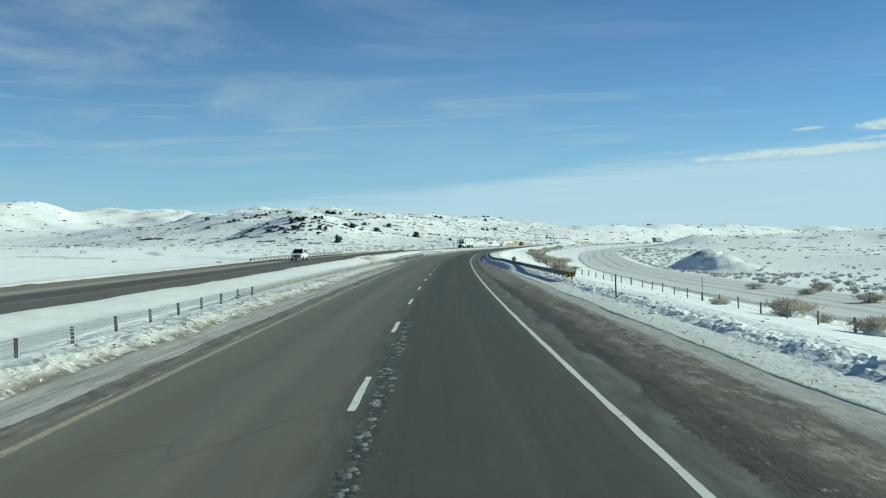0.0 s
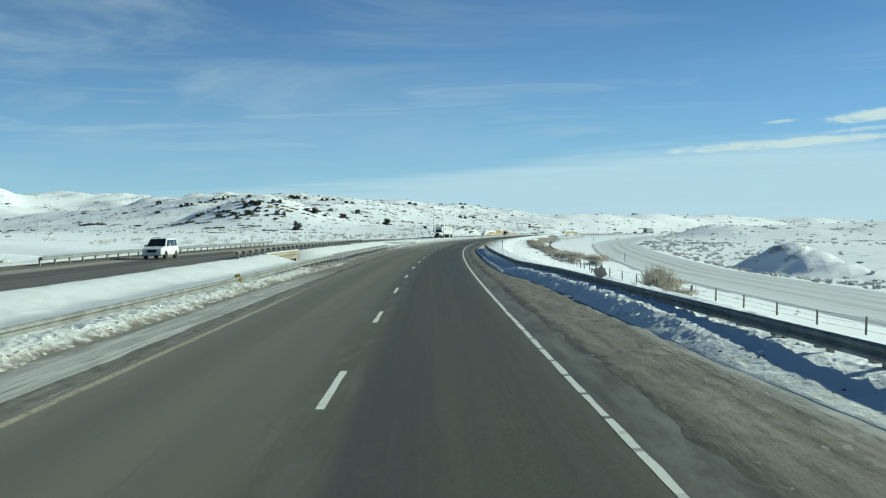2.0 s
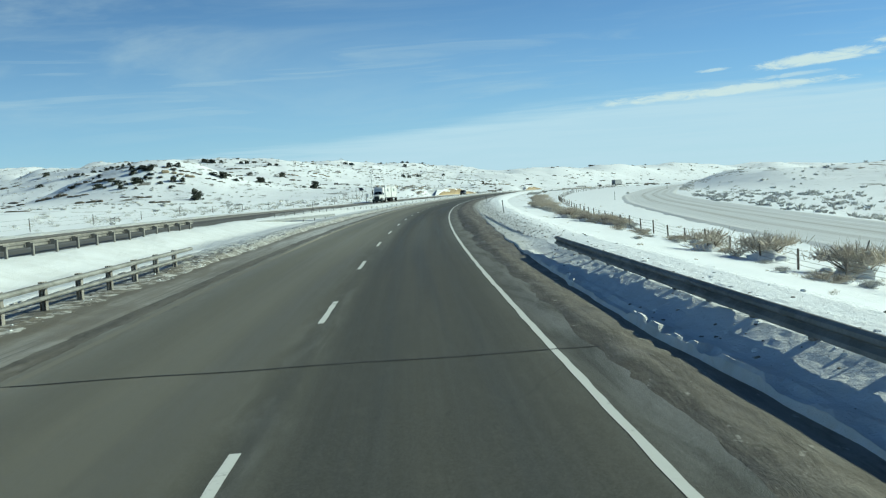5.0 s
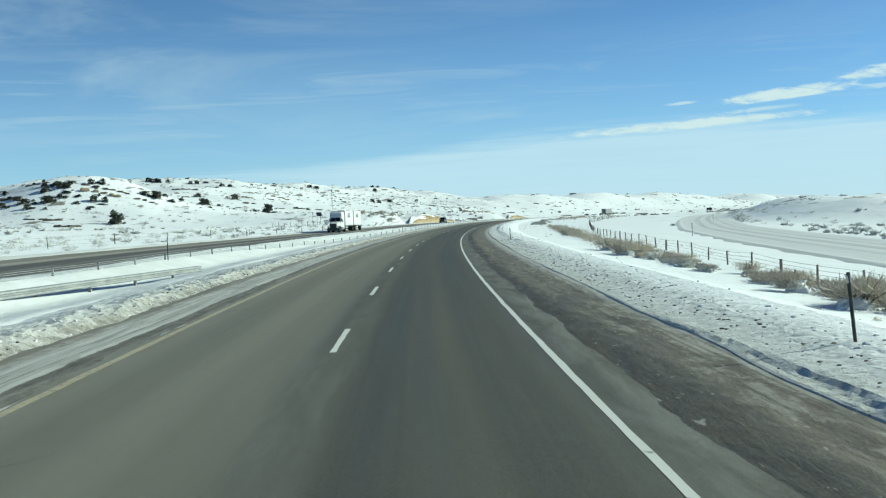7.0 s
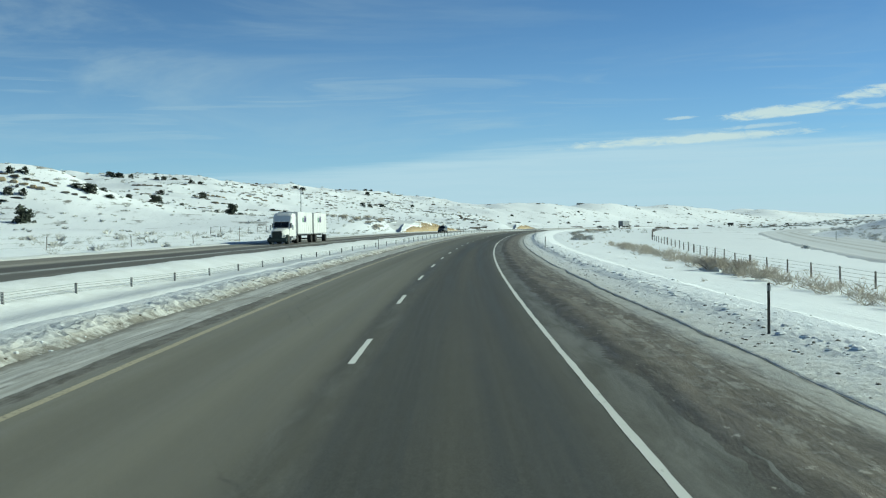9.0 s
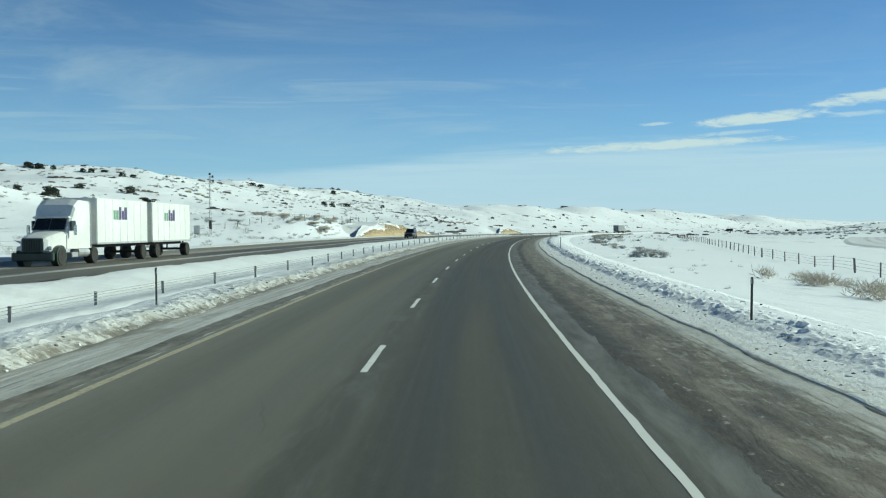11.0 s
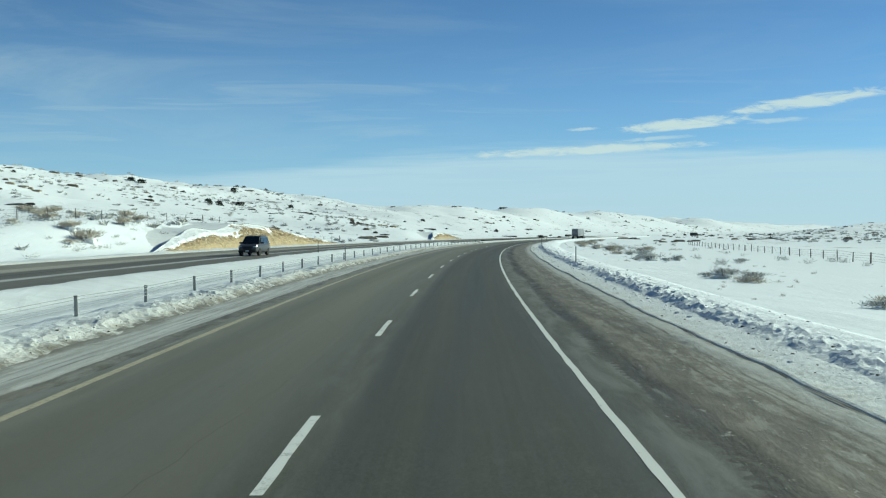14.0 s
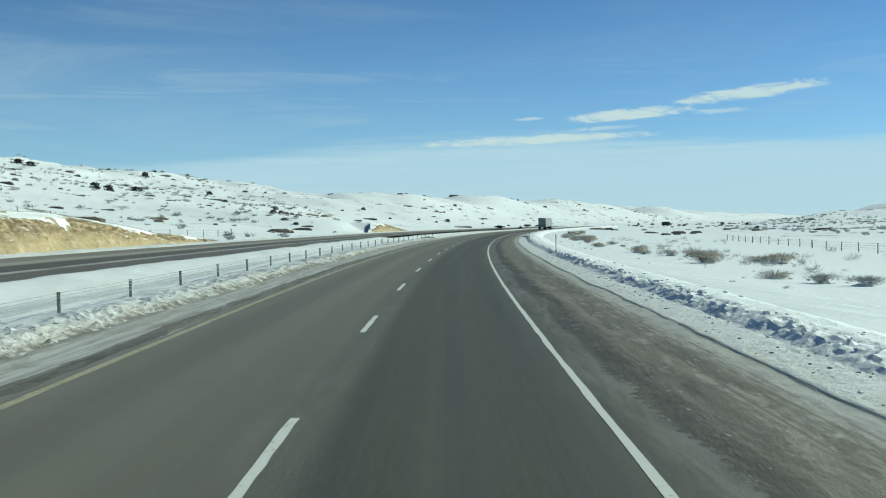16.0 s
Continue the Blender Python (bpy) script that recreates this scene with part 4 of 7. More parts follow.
ribbon("edge_line_white", -30, 640, 3.685, 0.056, M_EDGE, "worn white painted edge line", "road marking", 101)
ribbon("edge_line_white_far", 640, 1000, 3.69, 0.07, M_WHITE, "white painted edge line far ahead", "road marking", 103, 4)
ribbon("edge_line_yellow", -30, 640, -3.93, 0.08, M_YELLOW, "dull yellow painted edge line", "road marking", 105)
ribbon("edge_line_yellow_far", 640, 1000, -4.0, 0.065, M_YELLOW, "yellow painted edge line far ahead", "road marking", 107, 4)


def build_dashes():
    for k in range(-2, 72):
        s0 = 13.46 + 12.192 * k
        if s0 > 860:
            break
        s = np.linspace(s0, s0 + 3.5, 9)
        l, r = -0.06 + jag(s, 120 + k, 0.010, 0.5), 0.06 + jag(s, 320 + k, 0.010, 0.5)
        p = at(np.repeat(s[:, None], 2, 1), np.stack([l, r], 1), 0.005)
        ob = mesh_object("lane_dash", p.reshape(-1, 3), grid_faces(9, 2), M_WHITE, smooth=False)
        tagged(ob, "worn white painted dash on the lane line", "road marking", "dashes of the lane line")


build_dashes()


def build_joints():
    for s in (146.7, 167.6):
        u = np.linspace(-4.3, 4.4, 30)
        mid = s + 0.04 * np.sin(u * 2.1)
        p = np.stack([at(mid - 0.035, u, 0.005), at(mid + 0.035, u, 0.005)], 1)
        ob = mesh_object("deck_joint", p.reshape(-1, 3), grid_faces(30, 2)[:, ::-1], M_JOINT, smooth=False)
        tagged(ob, "dark rubber expansion joint across the bridge deck", "deck joint", kind="structure")


def build_slush_edge_shade():
    """The dark broken line where the ploughed bank meets the shoulder: its lip's shade, laid on as a coloured strip."""
    def across(s):
        f = bank_right_foot(s)
        return np.stack([f - 0.012 + np.minimum(jag(s, 131, 0.03, 0.9), 0.008), f + 0.0 * s, f + 0.014 + jag(s, 133, 0.012, 0.7)], 1)
    ob = strip("slush_edge_shade", 284, 640, 0.25, across, lambda s, d: 0.026 + 0.016 * step(d - bank_right_foot(s[:, 0])[:, None], -0.06, 0.02) + 0.015 * fbm(s / 0.5, d / 0.1, 2, 132), M_LIPSHADE, smooth=False)
    tagged(ob, "dark strip painted as the shaded lip at the foot of the outer bank", "slush edge", kind="structure")


def build_joint_ice():
    """Ice left in the crumbled joint beside the lane line."""
    r = random.Random(9)
    verts, faces = [], []
    for _ in range(330):
        s, d = 2 + 62 * r.random() ** 1.5, 0.33 + r.gauss(0, 0.07)
        k = r.uniform(0.02, 0.09) * (1.2 if s < 30 else 0.7)
        n = len(verts)
        for i in range(7):
            a = 2 * math.pi * i / 7
            verts.append(at(s + 1.5 * k * math.cos(a) * r.uniform(0.6, 1.2), d + 0.75 * k * math.sin(a) * r.uniform(0.6, 1.2), 0.004))
        verts.append(at(s, d, 0.006 + 0.12 * k))
        faces += [(n + i, n + 7, n + (i + 1) % 7) for i in range(7)]
    ob = mesh_object("joint_ice", verts, faces, M_ICE, smooth=False)
    tagged(ob, "grey ice chunks in the crumbled joint of the carriageway", "ice chunks", kind="stuff")


# dark colour stands in for shade on the outer bank's lip
M_LIPSHADE = material("lip_shade", mottled((0.11, 0.105, 0.088), (0.27, 0.26, 0.23), 1.2, 0.01), 0.8)
M_ICE = material("grey_ice", per_piece((0.08, 0.08, 0.076), (0.30, 0.305, 0.30), 9.0, 0.01), 0.5)
M_JOINT = material("joint_rubber", mottled((0.02, 0.02, 0.02), (0.05, 0.05, 0.047), 5.0, 0.003), 0.8)
build_joints()
build_slush_edge_shade()
build_joint_ice()
# ---------------------------------------------------------------- building blocks for things
RNG = random.Random(7)


class Geo:
    """Gathers vertices and faces of one part."""

    def __init__(self):
        self.v, self.f = [], []

    def add(self, verts, faces):
        n = len(self.v)
        self.v += [tuple(p) for p in verts]
        self.f += [tuple(i + n for i in f) for f in faces]
        return self

    def box(self, x0, x1, y0, y1, z0, z1, bevel=0.0):
        """A box whose long edges are cut off by bevel."""
        b = min(bevel, (x1 - x0) * 0.45, (y1 - y0) * 0.45, (z1 - z0) * 0.45)
        if b <= 0:
            return self.add([(x, y, z) for z in (z0, z1) for y in (y0, y1) for x in (x0, x1)],
                            [(0, 2, 3, 1), (4, 5, 7, 6), (0, 1, 5, 4), (2, 6, 7, 3), (0, 4, 6, 2), (1, 3, 7, 5)])
        rings = []
        for z, i in ((z0, b), (z0 + b, 0), (z1 - b, 0), (z1, b)):
            k = b if i == 0 else b * 1.6
            rings.append([(x0 + i, y0 + k, z), (x0 + k, y0 + i, z), (x1 - k, y0 + i, z), (x1 - i, y0 + k, z), (x1 - i, y1 - k, z), (x1 - k, y1 - i, z), (x0 + k, y1 - i, z), (x0 + i, y1 - k, z)])
        return self.loft(rings)

    def loft(self, rings, cap=True, closed=True):
        n, verts, faces = len(rings[0]), [p for r in rings for p in r], []
        for a in range(len(rings) - 1):
            for i in range(n if closed else n - 1):
                j = (i + 1) % n
                faces.append((a * n + i, a * n + j, (a + 1) * n + j, (a + 1) * n + i))
        if cap:
            faces += [tuple(range(n))[::-1], tuple(range((len(rings) - 1) * n, len(rings) * n))]
        return self.add(verts, faces)

    def tube(self, points, radius, n=6, cap=True):
        """A round bar through points; radius: one number or one for each point."""
        pts = [Vector(p) for p in points]
        rad = [radius] * len(pts) if isinstance(radius, (int, float)) else radius
        rings = []
        for i, p in enumerate(pts):
            way = (pts[min(i + 1, len(pts) - 1)] - pts[max(i - 1, 0)]).normalized()
            a = way.orthogonal().normalized() if abs(way.z) > 0.9 else way.cross(Vector((0, 0, 1))).normalized()
            b = way.cross(a)
            rings.append([tuple(p + (a * math.cos(2 * math.pi * k / n) + b * math.sin(2 * math.pi * k / n)) * rad[i]) for k in range(n)])
        return self.loft(rings, cap)

    def lathe(self, profile, axis="x", n=20, at=(0, 0, 0)):
        """A turned shape: profile of (along, radius)."""
        rings = []
        for u, r in profile:
            ring = []
            for k in range(n):
                c, w = r * math.cos(2 * math.pi * k / n), r * math.sin(2 * math.pi * k / n)
                ring.append({"x": (at[0] + u, at[1] + c, at[2] + w), "y": (at[0] + c, at[1] + u, at[2] + w), "z": (at[0] + c, at[1] + w, at[2] + u)}[axis])
            rings.append(ring)
        return self.loft(rings)

    def moved(self, m):
        self.v = [tuple(m @ Vector(p)) for p in self.v]
        return self


def part(name, geo, mat, parent, label="", smooth=False):
    return mesh_object(name, geo.v, geo.f, mat, parent, smooth=smooth, label=label)


def thing(name, m, label, category, group=""):
    ob = new(name)
    ob.matrix_basis = m
    ob.empty_display_size = 0.2
    return tagged(ob, label, category, group)


def up_at(s, d, extra=0.0):
    """Height of the snow over the road's level at s, d, outside the ploughed banks."""
    x, y, z = at(s, d)
    return float(ground_z(np.array([x]), np.array([y]))[0]) + extra


def surface(s, d):
    """Top of whatever lies at s, d beside the road: bank or open ground."""
    z = up_at(s, d)
    r = float(at(s, d)[2])
    fr, fl = float(bank_right_foot(np.array([s]))[0]), float(bank_left_foot(np.array([s]))[0])
    if d > fr:
        z = max(z, r + float(bank_right_z(np.array([s]), np.array([d - fr]))[0]) if d - fr < 4.6 else -1e9)
    if d < fl:
        z = max(z, r + float(bank_left_z(np.array([s]), np.array([fl - d]))[0]) if fl - d < 4.0 else -1e9)
    if -15.6 < d < -8.6:
        z = max(z, r + float(median_z(np.array([s]), np.array([d]))[0]))
    return z


# ---------------------------------------------------------------- guardrails
W_BEAM = ((0.0, -0.155), (0.02, -0.15), (0.08, -0.115), (0.082, -0.06), (0.02, -0.02), (0.0, 0.0), (0.02, 0.02), (0.082, 0.06), (0.08, 0.115), (0.02, 0.15), (0.0, 0.155))


def sweep_rail(s0, s1, dfun, z, side, profile, thick=0.006, base=None, ds=1.27):
    """A rolled profile bent along the road; its face looks to the side (+1: right)."""
    g = Geo()
    rings = []
    n = max(2, int(round((s1 - s0) / ds)) + 1)
    for s in np.linspace(s0, s1, n):
        d = float(dfun(s))
        front = [(d + side * o, h) for o, h in profile]
        back = [(d + side * (o - thick), h) for o, h in profile[::-1]]
        ring = []
        for dd, h in front + back:
            p = at(s, dd)
            ring.append((p[0], p[1], p[2] + z(s) + h))
        rings.append(ring)
    return g.loft(rings)


def guardrail(name, s0, s1, dfun, top, side, label, spacing=1.905, rub=False, size=1.0, post_mat=None, mat=None, foot=None, group=""):
    mat, post_mat = mat or M_RAIL, post_mat or M_WEATHERED
    x, y, z = at(s0, float(dfun(s0)))
    root = thing(name, Matrix.Translation((x, y, z)), label, "guardrail", group)
    inv = Matrix.Translation((-x, -y, -z))
    s = s0
    while s < s1 - 0.1:
        e = min(s + 3.81, s1)
        part("rail", sweep_rail(s, e + 0.06, dfun, lambda q: top(q) - 0.155 * size, side, [(o * size, h * size) for o, h in W_BEAM]).moved(inv), mat, root)
        if rub:
            part("rub_rail", sweep_rail(s, e + 0.02, dfun, lambda q: top(q) - 0.52, side, ((0.0, -0.07), (0.05, -0.06), (0.05, 0.06), (0.0, 0.07))).moved(inv), mat, root)
        s = e
    s = s0 + 0.3
    while s < s1:
        d, t = float(dfun(s)), float(top(s))
        m = inv @ on(s, d, 0.0)
        lo = -0.6 if foot is None else foot(s)
        g = Geo().box(-0.05 - side * 0.26, 0.05 - side * 0.26, -0.075, 0.075, lo, t - 0.14, 0.008)
        part("post", g.moved(m), post_mat, root)
        b = Geo().box(min(0, -side * 0.20), max(0, -side * 0.20), -0.07, 0.07, t - 0.33, t - 0.09, 0.01)
        part("blockout", b.moved(m), post_mat, root)
        s += spacing
    return root


def bridge_rail(s0, s1, dfun, top, side, label, spacing=2.4):
    """Two slim box rails on steel posts, as over the underpass."""
    x, y, z = at(s0, float(dfun(s0)))
    root = thing("bridge_railing", Matrix.Translation((x, y, z)), label, "bridge railing", "bridge railings")
    inv = Matrix.Translation((-x, -y, -z))
    for drop, high in ((0.0, 0.13), (0.30, 0.10)):
        s = s0
        while s < s1 - 0.1:
            e = min(s + 7.2, s1)
            prof = ((0.0, -high), (0.05, -high + 0.015), (0.075, -high * 0.5), (0.05, -0.015), (0.0, 0.0))
            part("rail", sweep_rail(s, e + 0.02, dfun, lambda q: top - drop, side, prof, 0.06).moved(inv), M_RAIL, root)
            s = e
    s = s0 + 0.2
    while s < s1:
        d = float(dfun(s))
        m = inv @ on(s, d, 0.0)
        g = Geo().box(-0.012, 0.012, -0.075, 0.075, -0.4, top + 0.02).moved(Matrix.Translation((-side * 0.13, 0, 0)))
        g.box(min(-side * 0.06, -side * 0.075), max(-side * 0.06, -side * 0.075), -0.085, 0.085, -0.4, top + 0.02).box(min(-side * 0.19, -side * 0.205), max(-side * 0.19, -side * 0.205), -0.085, 0.085, -0.4, top + 0.02)
        part("post", g.moved(m), M_WEATHERED, root)
        s += spacing
    return root


def right_rail_d(s):
    return np.interp(s, (54, 80, 95, 106, 114, 118, 136, 185), (8.55, 7.95, 7.6, 7.35, 6.7, 6.42, 6.35, 6.35))


def left_rail_d(s):
    return np.interp(s, (50, 80, 112, 136, 195), (-8.6, -8.0, -7.15, -6.88, -6.88))


# ---------------------------------------------------------------- barriers, posts, fences


def cable_d(s):
    return float(np.interp(s, (200, 250, 285, 307, 325, 350, 370, 393, 650), (-7.8, -14.5, -13.8, -12.8, -12.0, -10.8, -10.1, -8.0, -7.8))) if s > 200 else -7.8


def cable_barrier(s0, s1, first_gap, label):
    root_p = at(s0, cable_d(s0))
    root = thing("cable_barrier", Matrix.Translation(tuple(root_p)), label, "cable barrier", "cable barriers in the median")
    inv = Matrix.Translation(tuple(-root_p))
    stations, s = [], s0
    while s < s1:
        stations.append(s)
        s += first_gap
    level = {}
    for s in stations:
        d = cable_d(s)
        z = surface(s, d)
        level[s] = z + (float(np.interp(s, (250, 360, 390), (0.36, 0.40, 0.52))) if s > 200 else 0.42) - 0.52
        lean = RNG.uniform(-2, 2)
        m = inv @ pose(*at(s, d)[:2], z, RNG.uniform(-1.5, 1.5), lean, heading(s))
        h = float(np.interp(s, (250, 360, 390), (0.36, 0.40, 0.52))) if s > 200 else 0.42
        m = m @ Matrix.Translation((0, 0, h - 0.52))
        g = Geo().box(-0.045, 0.045, -0.012, 0.0, -0.35, 0.52).box(-0.045, -0.033, -0.012, 0.045, -0.35, 0.52).box(0.033, 0.045, -0.012, 0.045, -0.35, 0.52)
        post = part("post", g.moved(m), M_CABLEPOST, root)
        part("cap", Geo().box(-0.052, 0.052, -0.02, 0.052, 0.48, 0.53, 0.01).moved(m), M_WEATHERED, post, "weathered cap")
    for h in (0.22, 0.32, 0.42, 0.50):
        pts = []
        for i, s in enumerate(stations):
            p = at(s, cable_d(s) + 0.05 * (1 if (i + int(h * 100)) % 2 else -1))
            pts.append((p[0] - root_p[0], p[1] - root_p[1], level[s] + h - root_p[2]))
        part("cable", Geo().tube(pts, 0.010, 5), M_STEEL, root)
    return root


def delineator_mesh(h=1.25):
    post = Geo().box(-0.027, 0.027, -0.008, 0.008, -0.4, h, 0.003).box(-0.008, 0.008, -0.03, 0.0, -0.4, h - 0.05)
    disc = Geo().box(-0.04, 0.04, -0.018, -0.009, h - 0.20, h - 0.06, 0.01)
    return post, disc


def build_delineators():
    first = None
    spots = [(37.1, 8.2, 0.92, 0, 1), (164.6, 8.0, 1.0, 0, 2), (230.2, 8.1, 1.05, -4.5, 1), (296.4, 7.9, 1.0, 0, 1), (361.4, 8.2, 1.0, 1, 0), (427.4, 8.4, 0.98, 1, 1), (490.6, 8.3, 1.0, 0, 1),
             (558.2, 8.3, 1.2, 0, 0), (623.8, 8.3, 1.2, 0, 0), (496.4, -7.0, 1.1, 0, 0), (366.0, -7.2, 1.1, 0, 0), (272.0, -13.9, 1.3, 1, 0), (525.0, -14.6, 1.2, 0, 0)]
    for s, d, h, lean, dark in spots:
        z = surface(s, d)
        x, y, _ = at(s, d)
        m = pose(x, y, z, 0, lean, heading(s)) @ Matrix.Diagonal((1, 1, h / 1.25, 1))
        if first is None:
            first = thing("delineator_post", m, "thin dark steel roadside delineator post stuck in snow", "delineator post", "delineator posts along the road")
            a, b = delineator_mesh()
            part("post", a, M_POST, first)
            part("reflector", b, M_REFLECT, first, "small pale reflector")
        else:
            copy_thing(first, m @ Matrix.Diagonal((1, 1, 1.25 / 0.92, 1)))


def wire_fence(name, stations, label, height=1.15, wires=4, post_r=0.05, mat=None, brace_at=()):
    """stations: (s, d) of each post."""
    s0, d0 = stations[0]
    p0 = at(s0, d0)
    root = thing(name, Matrix.Translation((p0[0], p0[1], up_at(s0, d0))), label, "fence", "wire fences")
    o = Vector((p0[0], p0[1], up_at(s0, d0)))
    tops = []
    for i, (s, d) in enumerate(stations):
        x, y, _ = at(s, d)
        z = up_at(s, d)
        lean = Vector((RNG.uniform(-0.05, 0.05), RNG.uniform(-0.05, 0.05), 1)).normalized()
        h = height * RNG.uniform(0.9, 1.08)
        base = Vector((x, y, z)) - o
        thick = post_r * (1.5 if i % 6 == 0 else 1.0)
        part("post", Geo().tube([base - lean * 0.3, base + lean * h * 0.5, base + lean * h], [thick, thick * 0.97, thick * 0.9], 6), mat or M_WOOD, root)
        tops.append((base, lean, h))
    for w in range(wires):
        k = 0.25 + 0.68 * w / max(1, wires - 1)
        part("wire", Geo().tube([tuple(b + l * h * k) for b, l, h in tops], 0.006, 4), M_POST, root)
    return root


def h_brace(s, d):
    x, y, _ = at(s, d)
    root = thing("fence_brace", pose(x, y, up_at(s, d), 0, 0, heading(s) - 12), "short wooden H-brace of a wire fence in the snow", "fence brace")
    for u in (-0.6, 0.0, 0.6):
        part("post", Geo().tube([(u, 0, -0.4), (u, 0, 0.56)], 0.055, 8), M_WOOD, root)
    part("rail", Geo().tube([(-0.65, 0, 0.40), (0.65, 0, 0.43)], 0.05, 8), M_WOOD, root)
    return root


# ---------------------------------------------------------------- plants


def tufts(geo, centre, size, count, rng, length=(0.3, 0.7), width=0.02, spread=1.0, lift=0.6):
    """Thin flat-sided twigs fanning out of one root."""
    cx, cy, cz = centre
    for _ in range(count):
        a, e = rng.uniform(0, 2 * math.pi), rng.uniform(0.15, 1.45) * lift + 0.1
        l = rng.uniform(*length) * size
        ox, oy = rng.gauss(0, 0.22) * size * spread, rng.gauss(0, 0.22) * size * spread
        way = Vector((math.cos(a) * math.cos(e), math.sin(a) * math.cos(e), math.sin(e)))
        b = Vector((cx + ox, cy + oy, cz - 0.03))
        t = b + way * l
        mid = b + way * l * 0.55 + Vector((0, 0, -0.05 * l))
        n = way.orthogonal().normalized() * width * size
        q = way.cross(n).normalized() * width * size
        geo.add([b + n, b - n, mid + q, mid - q, t], [(0, 1, 2), (0, 3, 1), (0, 2, 4), (1, 4, 2), (0, 4, 3), (1, 3, 4)])


def shrub(seed, size, mat, label, group, m, dense=170):
    rng = random.Random(seed)
    root = thing("shrub", m, label, "shrub", group)
    stems = Geo()
    for _ in range(12):
        a, e = rng.uniform(0, 2 * math.pi), rng.uniform(0.5, 1.4)
        way = Vector((math.cos(a) * math.cos(e), math.sin(a) * math.cos(e), math.sin(e)))
        stems.tube([(0, 0, -0.1), tuple(way * 0.35 * size + Vector((0, 0, 0.02))), tuple(way * 0.75 * size)], [0.022 * size, 0.015 * size, 0.006 * size], 5)
    part("wood", stems, M_WOOD, root)
    crown = Geo()
    for _ in range(16):
        a, r = rng.uniform(0, 2 * math.pi), rng.uniform(0.05, 0.62) * size
        tufts(crown, (r * math.cos(a), r * math.sin(a), rng.uniform(0.05, 0.5) * size), size * 0.75, dense // 6, rng, (0.22, 0.55), 0.008, 1.0, 0.9)
    part("crown", crown, mat, root)
    frost = Geo()
    clod(frost, 0.12 * size, -0.1 * size, 0.10 * size, 0.42 * size, rng)
    for _ in range(9 if mat is M_SAGE else 4):
        a, r = rng.uniform(0, 2 * math.pi), rng.uniform(0.1, 0.75) * size
        clod(frost, r * math.cos(a), r * math.sin(a), rng.uniform(0.1, 0.55) * size * (1.1 - 0.8 * r / size), rng.uniform(0.07, 0.17) * size, rng)
    part("snow_clump", frost, M_SNOW, root, "snow caught among the twigs")
    return root


def juniper(seed, h, wide, m, label, group=""):
    rng = random.Random(seed)
    root = thing("juniper_tree", m, label, "juniper tree", group)
    trunk = Geo().tube([(0, 0, -0.4), (0.05 * h, 0.02 * h, 0.3 * h), (0.02 * h, 0, 0.75 * h)], [0.06 * h, 0.045 * h, 0.012 * h], 7)
    tips = []
    for _ in range(13):
        a, z = rng.uniform(0, 2 * math.pi), (0.03 + 0.75 * rng.random() ** 1.5) * h
        r = wide * (0.5 + 0.5 * rng.random()) * (1 - 0.8 * (z / h) ** 0.9)
        tip = (r * math.cos(a), r * math.sin(a), z + rng.uniform(0.02, 0.18) * h)
        trunk.tube([(0.03 * h, 0.01 * h, z * 0.75), tuple(0.5 * c for c in tip[:2]) + (z * 0.95,), tip], [0.022 * h, 0.013 * h, 0.004 * h], 5)
        tips.append(tip)
    part("trunk", trunk, M_WOOD, root)
    crown = Geo()
    for _ in range(60):
        if rng.random() < 0.65:
            c = rng.choice(tips)
            k = rng.uniform(0.55, 1.05)
            c = (c[0] * k + rng.gauss(0, 0.10) * wide, c[1] * k + rng.gauss(0, 0.10) * wide, c[2] + rng.gauss(0, 0.06) * h)
        else:
            a, z = rng.uniform(0, 2 * math.pi), (0.02 + 0.9 * rng.random() ** 1.5) * h
            r = wide * rng.random() ** 0.5 * (1 - 0.9 * (z / h) ** 0.9)
            c = (r * math.cos(a), r * math.sin(a), z)
        size = rng.uniform(0.10, 0.2) * h
        for _ in range(9):
            p = Vector(c) + Vector((rng.gauss(0, 1), rng.gauss(0, 1), rng.gauss(0, 0.8))) * size * 0.55
            a = Vector((rng.gauss(0, 1), rng.gauss(0, 1), rng.gauss(0, 0.6))).normalized() * size * rng.uniform(0.4, 0.8)
            b = a.orthogonal().normalized() * size * rng.uniform(0.3, 0.6)
            n = a.cross(b).normalized() * size * 0.25
            crown.add([p - a, p + b, p + a, p - b, p + n], [(0, 1, 4), (1, 2, 4), (2, 3, 4), (3, 0, 4), (0, 3, 2, 1)])
    part("crown", crown, M_JUNIPER, root)
    return root


# ---------------------------------------------------------------- vehicles


def wheel(parent, x, y, r, w, rim_mat, n=22):
    tyre = part("wheel", Geo().lathe([(-w / 2, r * 0.62), (-w / 2, r * 0.9), (-w * 0.36, r), (w * 0.36, r), (w / 2, r * 0.9), (w / 2, r * 0.62)], "x", n, (x, y, r)), M_TYRE, parent, smooth=False)
    side = 1 if x > 0 else -1
    g = Geo().lathe([(-w * 0.42, r * 0.62), (w * 0.42, r * 0.62), (w * 0.46, r * 0.56), (w * 0.30, r * 0.5), (w * 0.34, r * 0.16), (w * 0.44, r * 0.12), (w * 0.44, 0.01)], "x", n)
    if side < 0:
        g.moved(Matrix.Rotation(math.pi, 4, "Z"))
    g.moved(Matrix.Translation((x, y, r)))
    part("rim", g, rim_mat, tyre, "metal wheel rim")
    return tyre


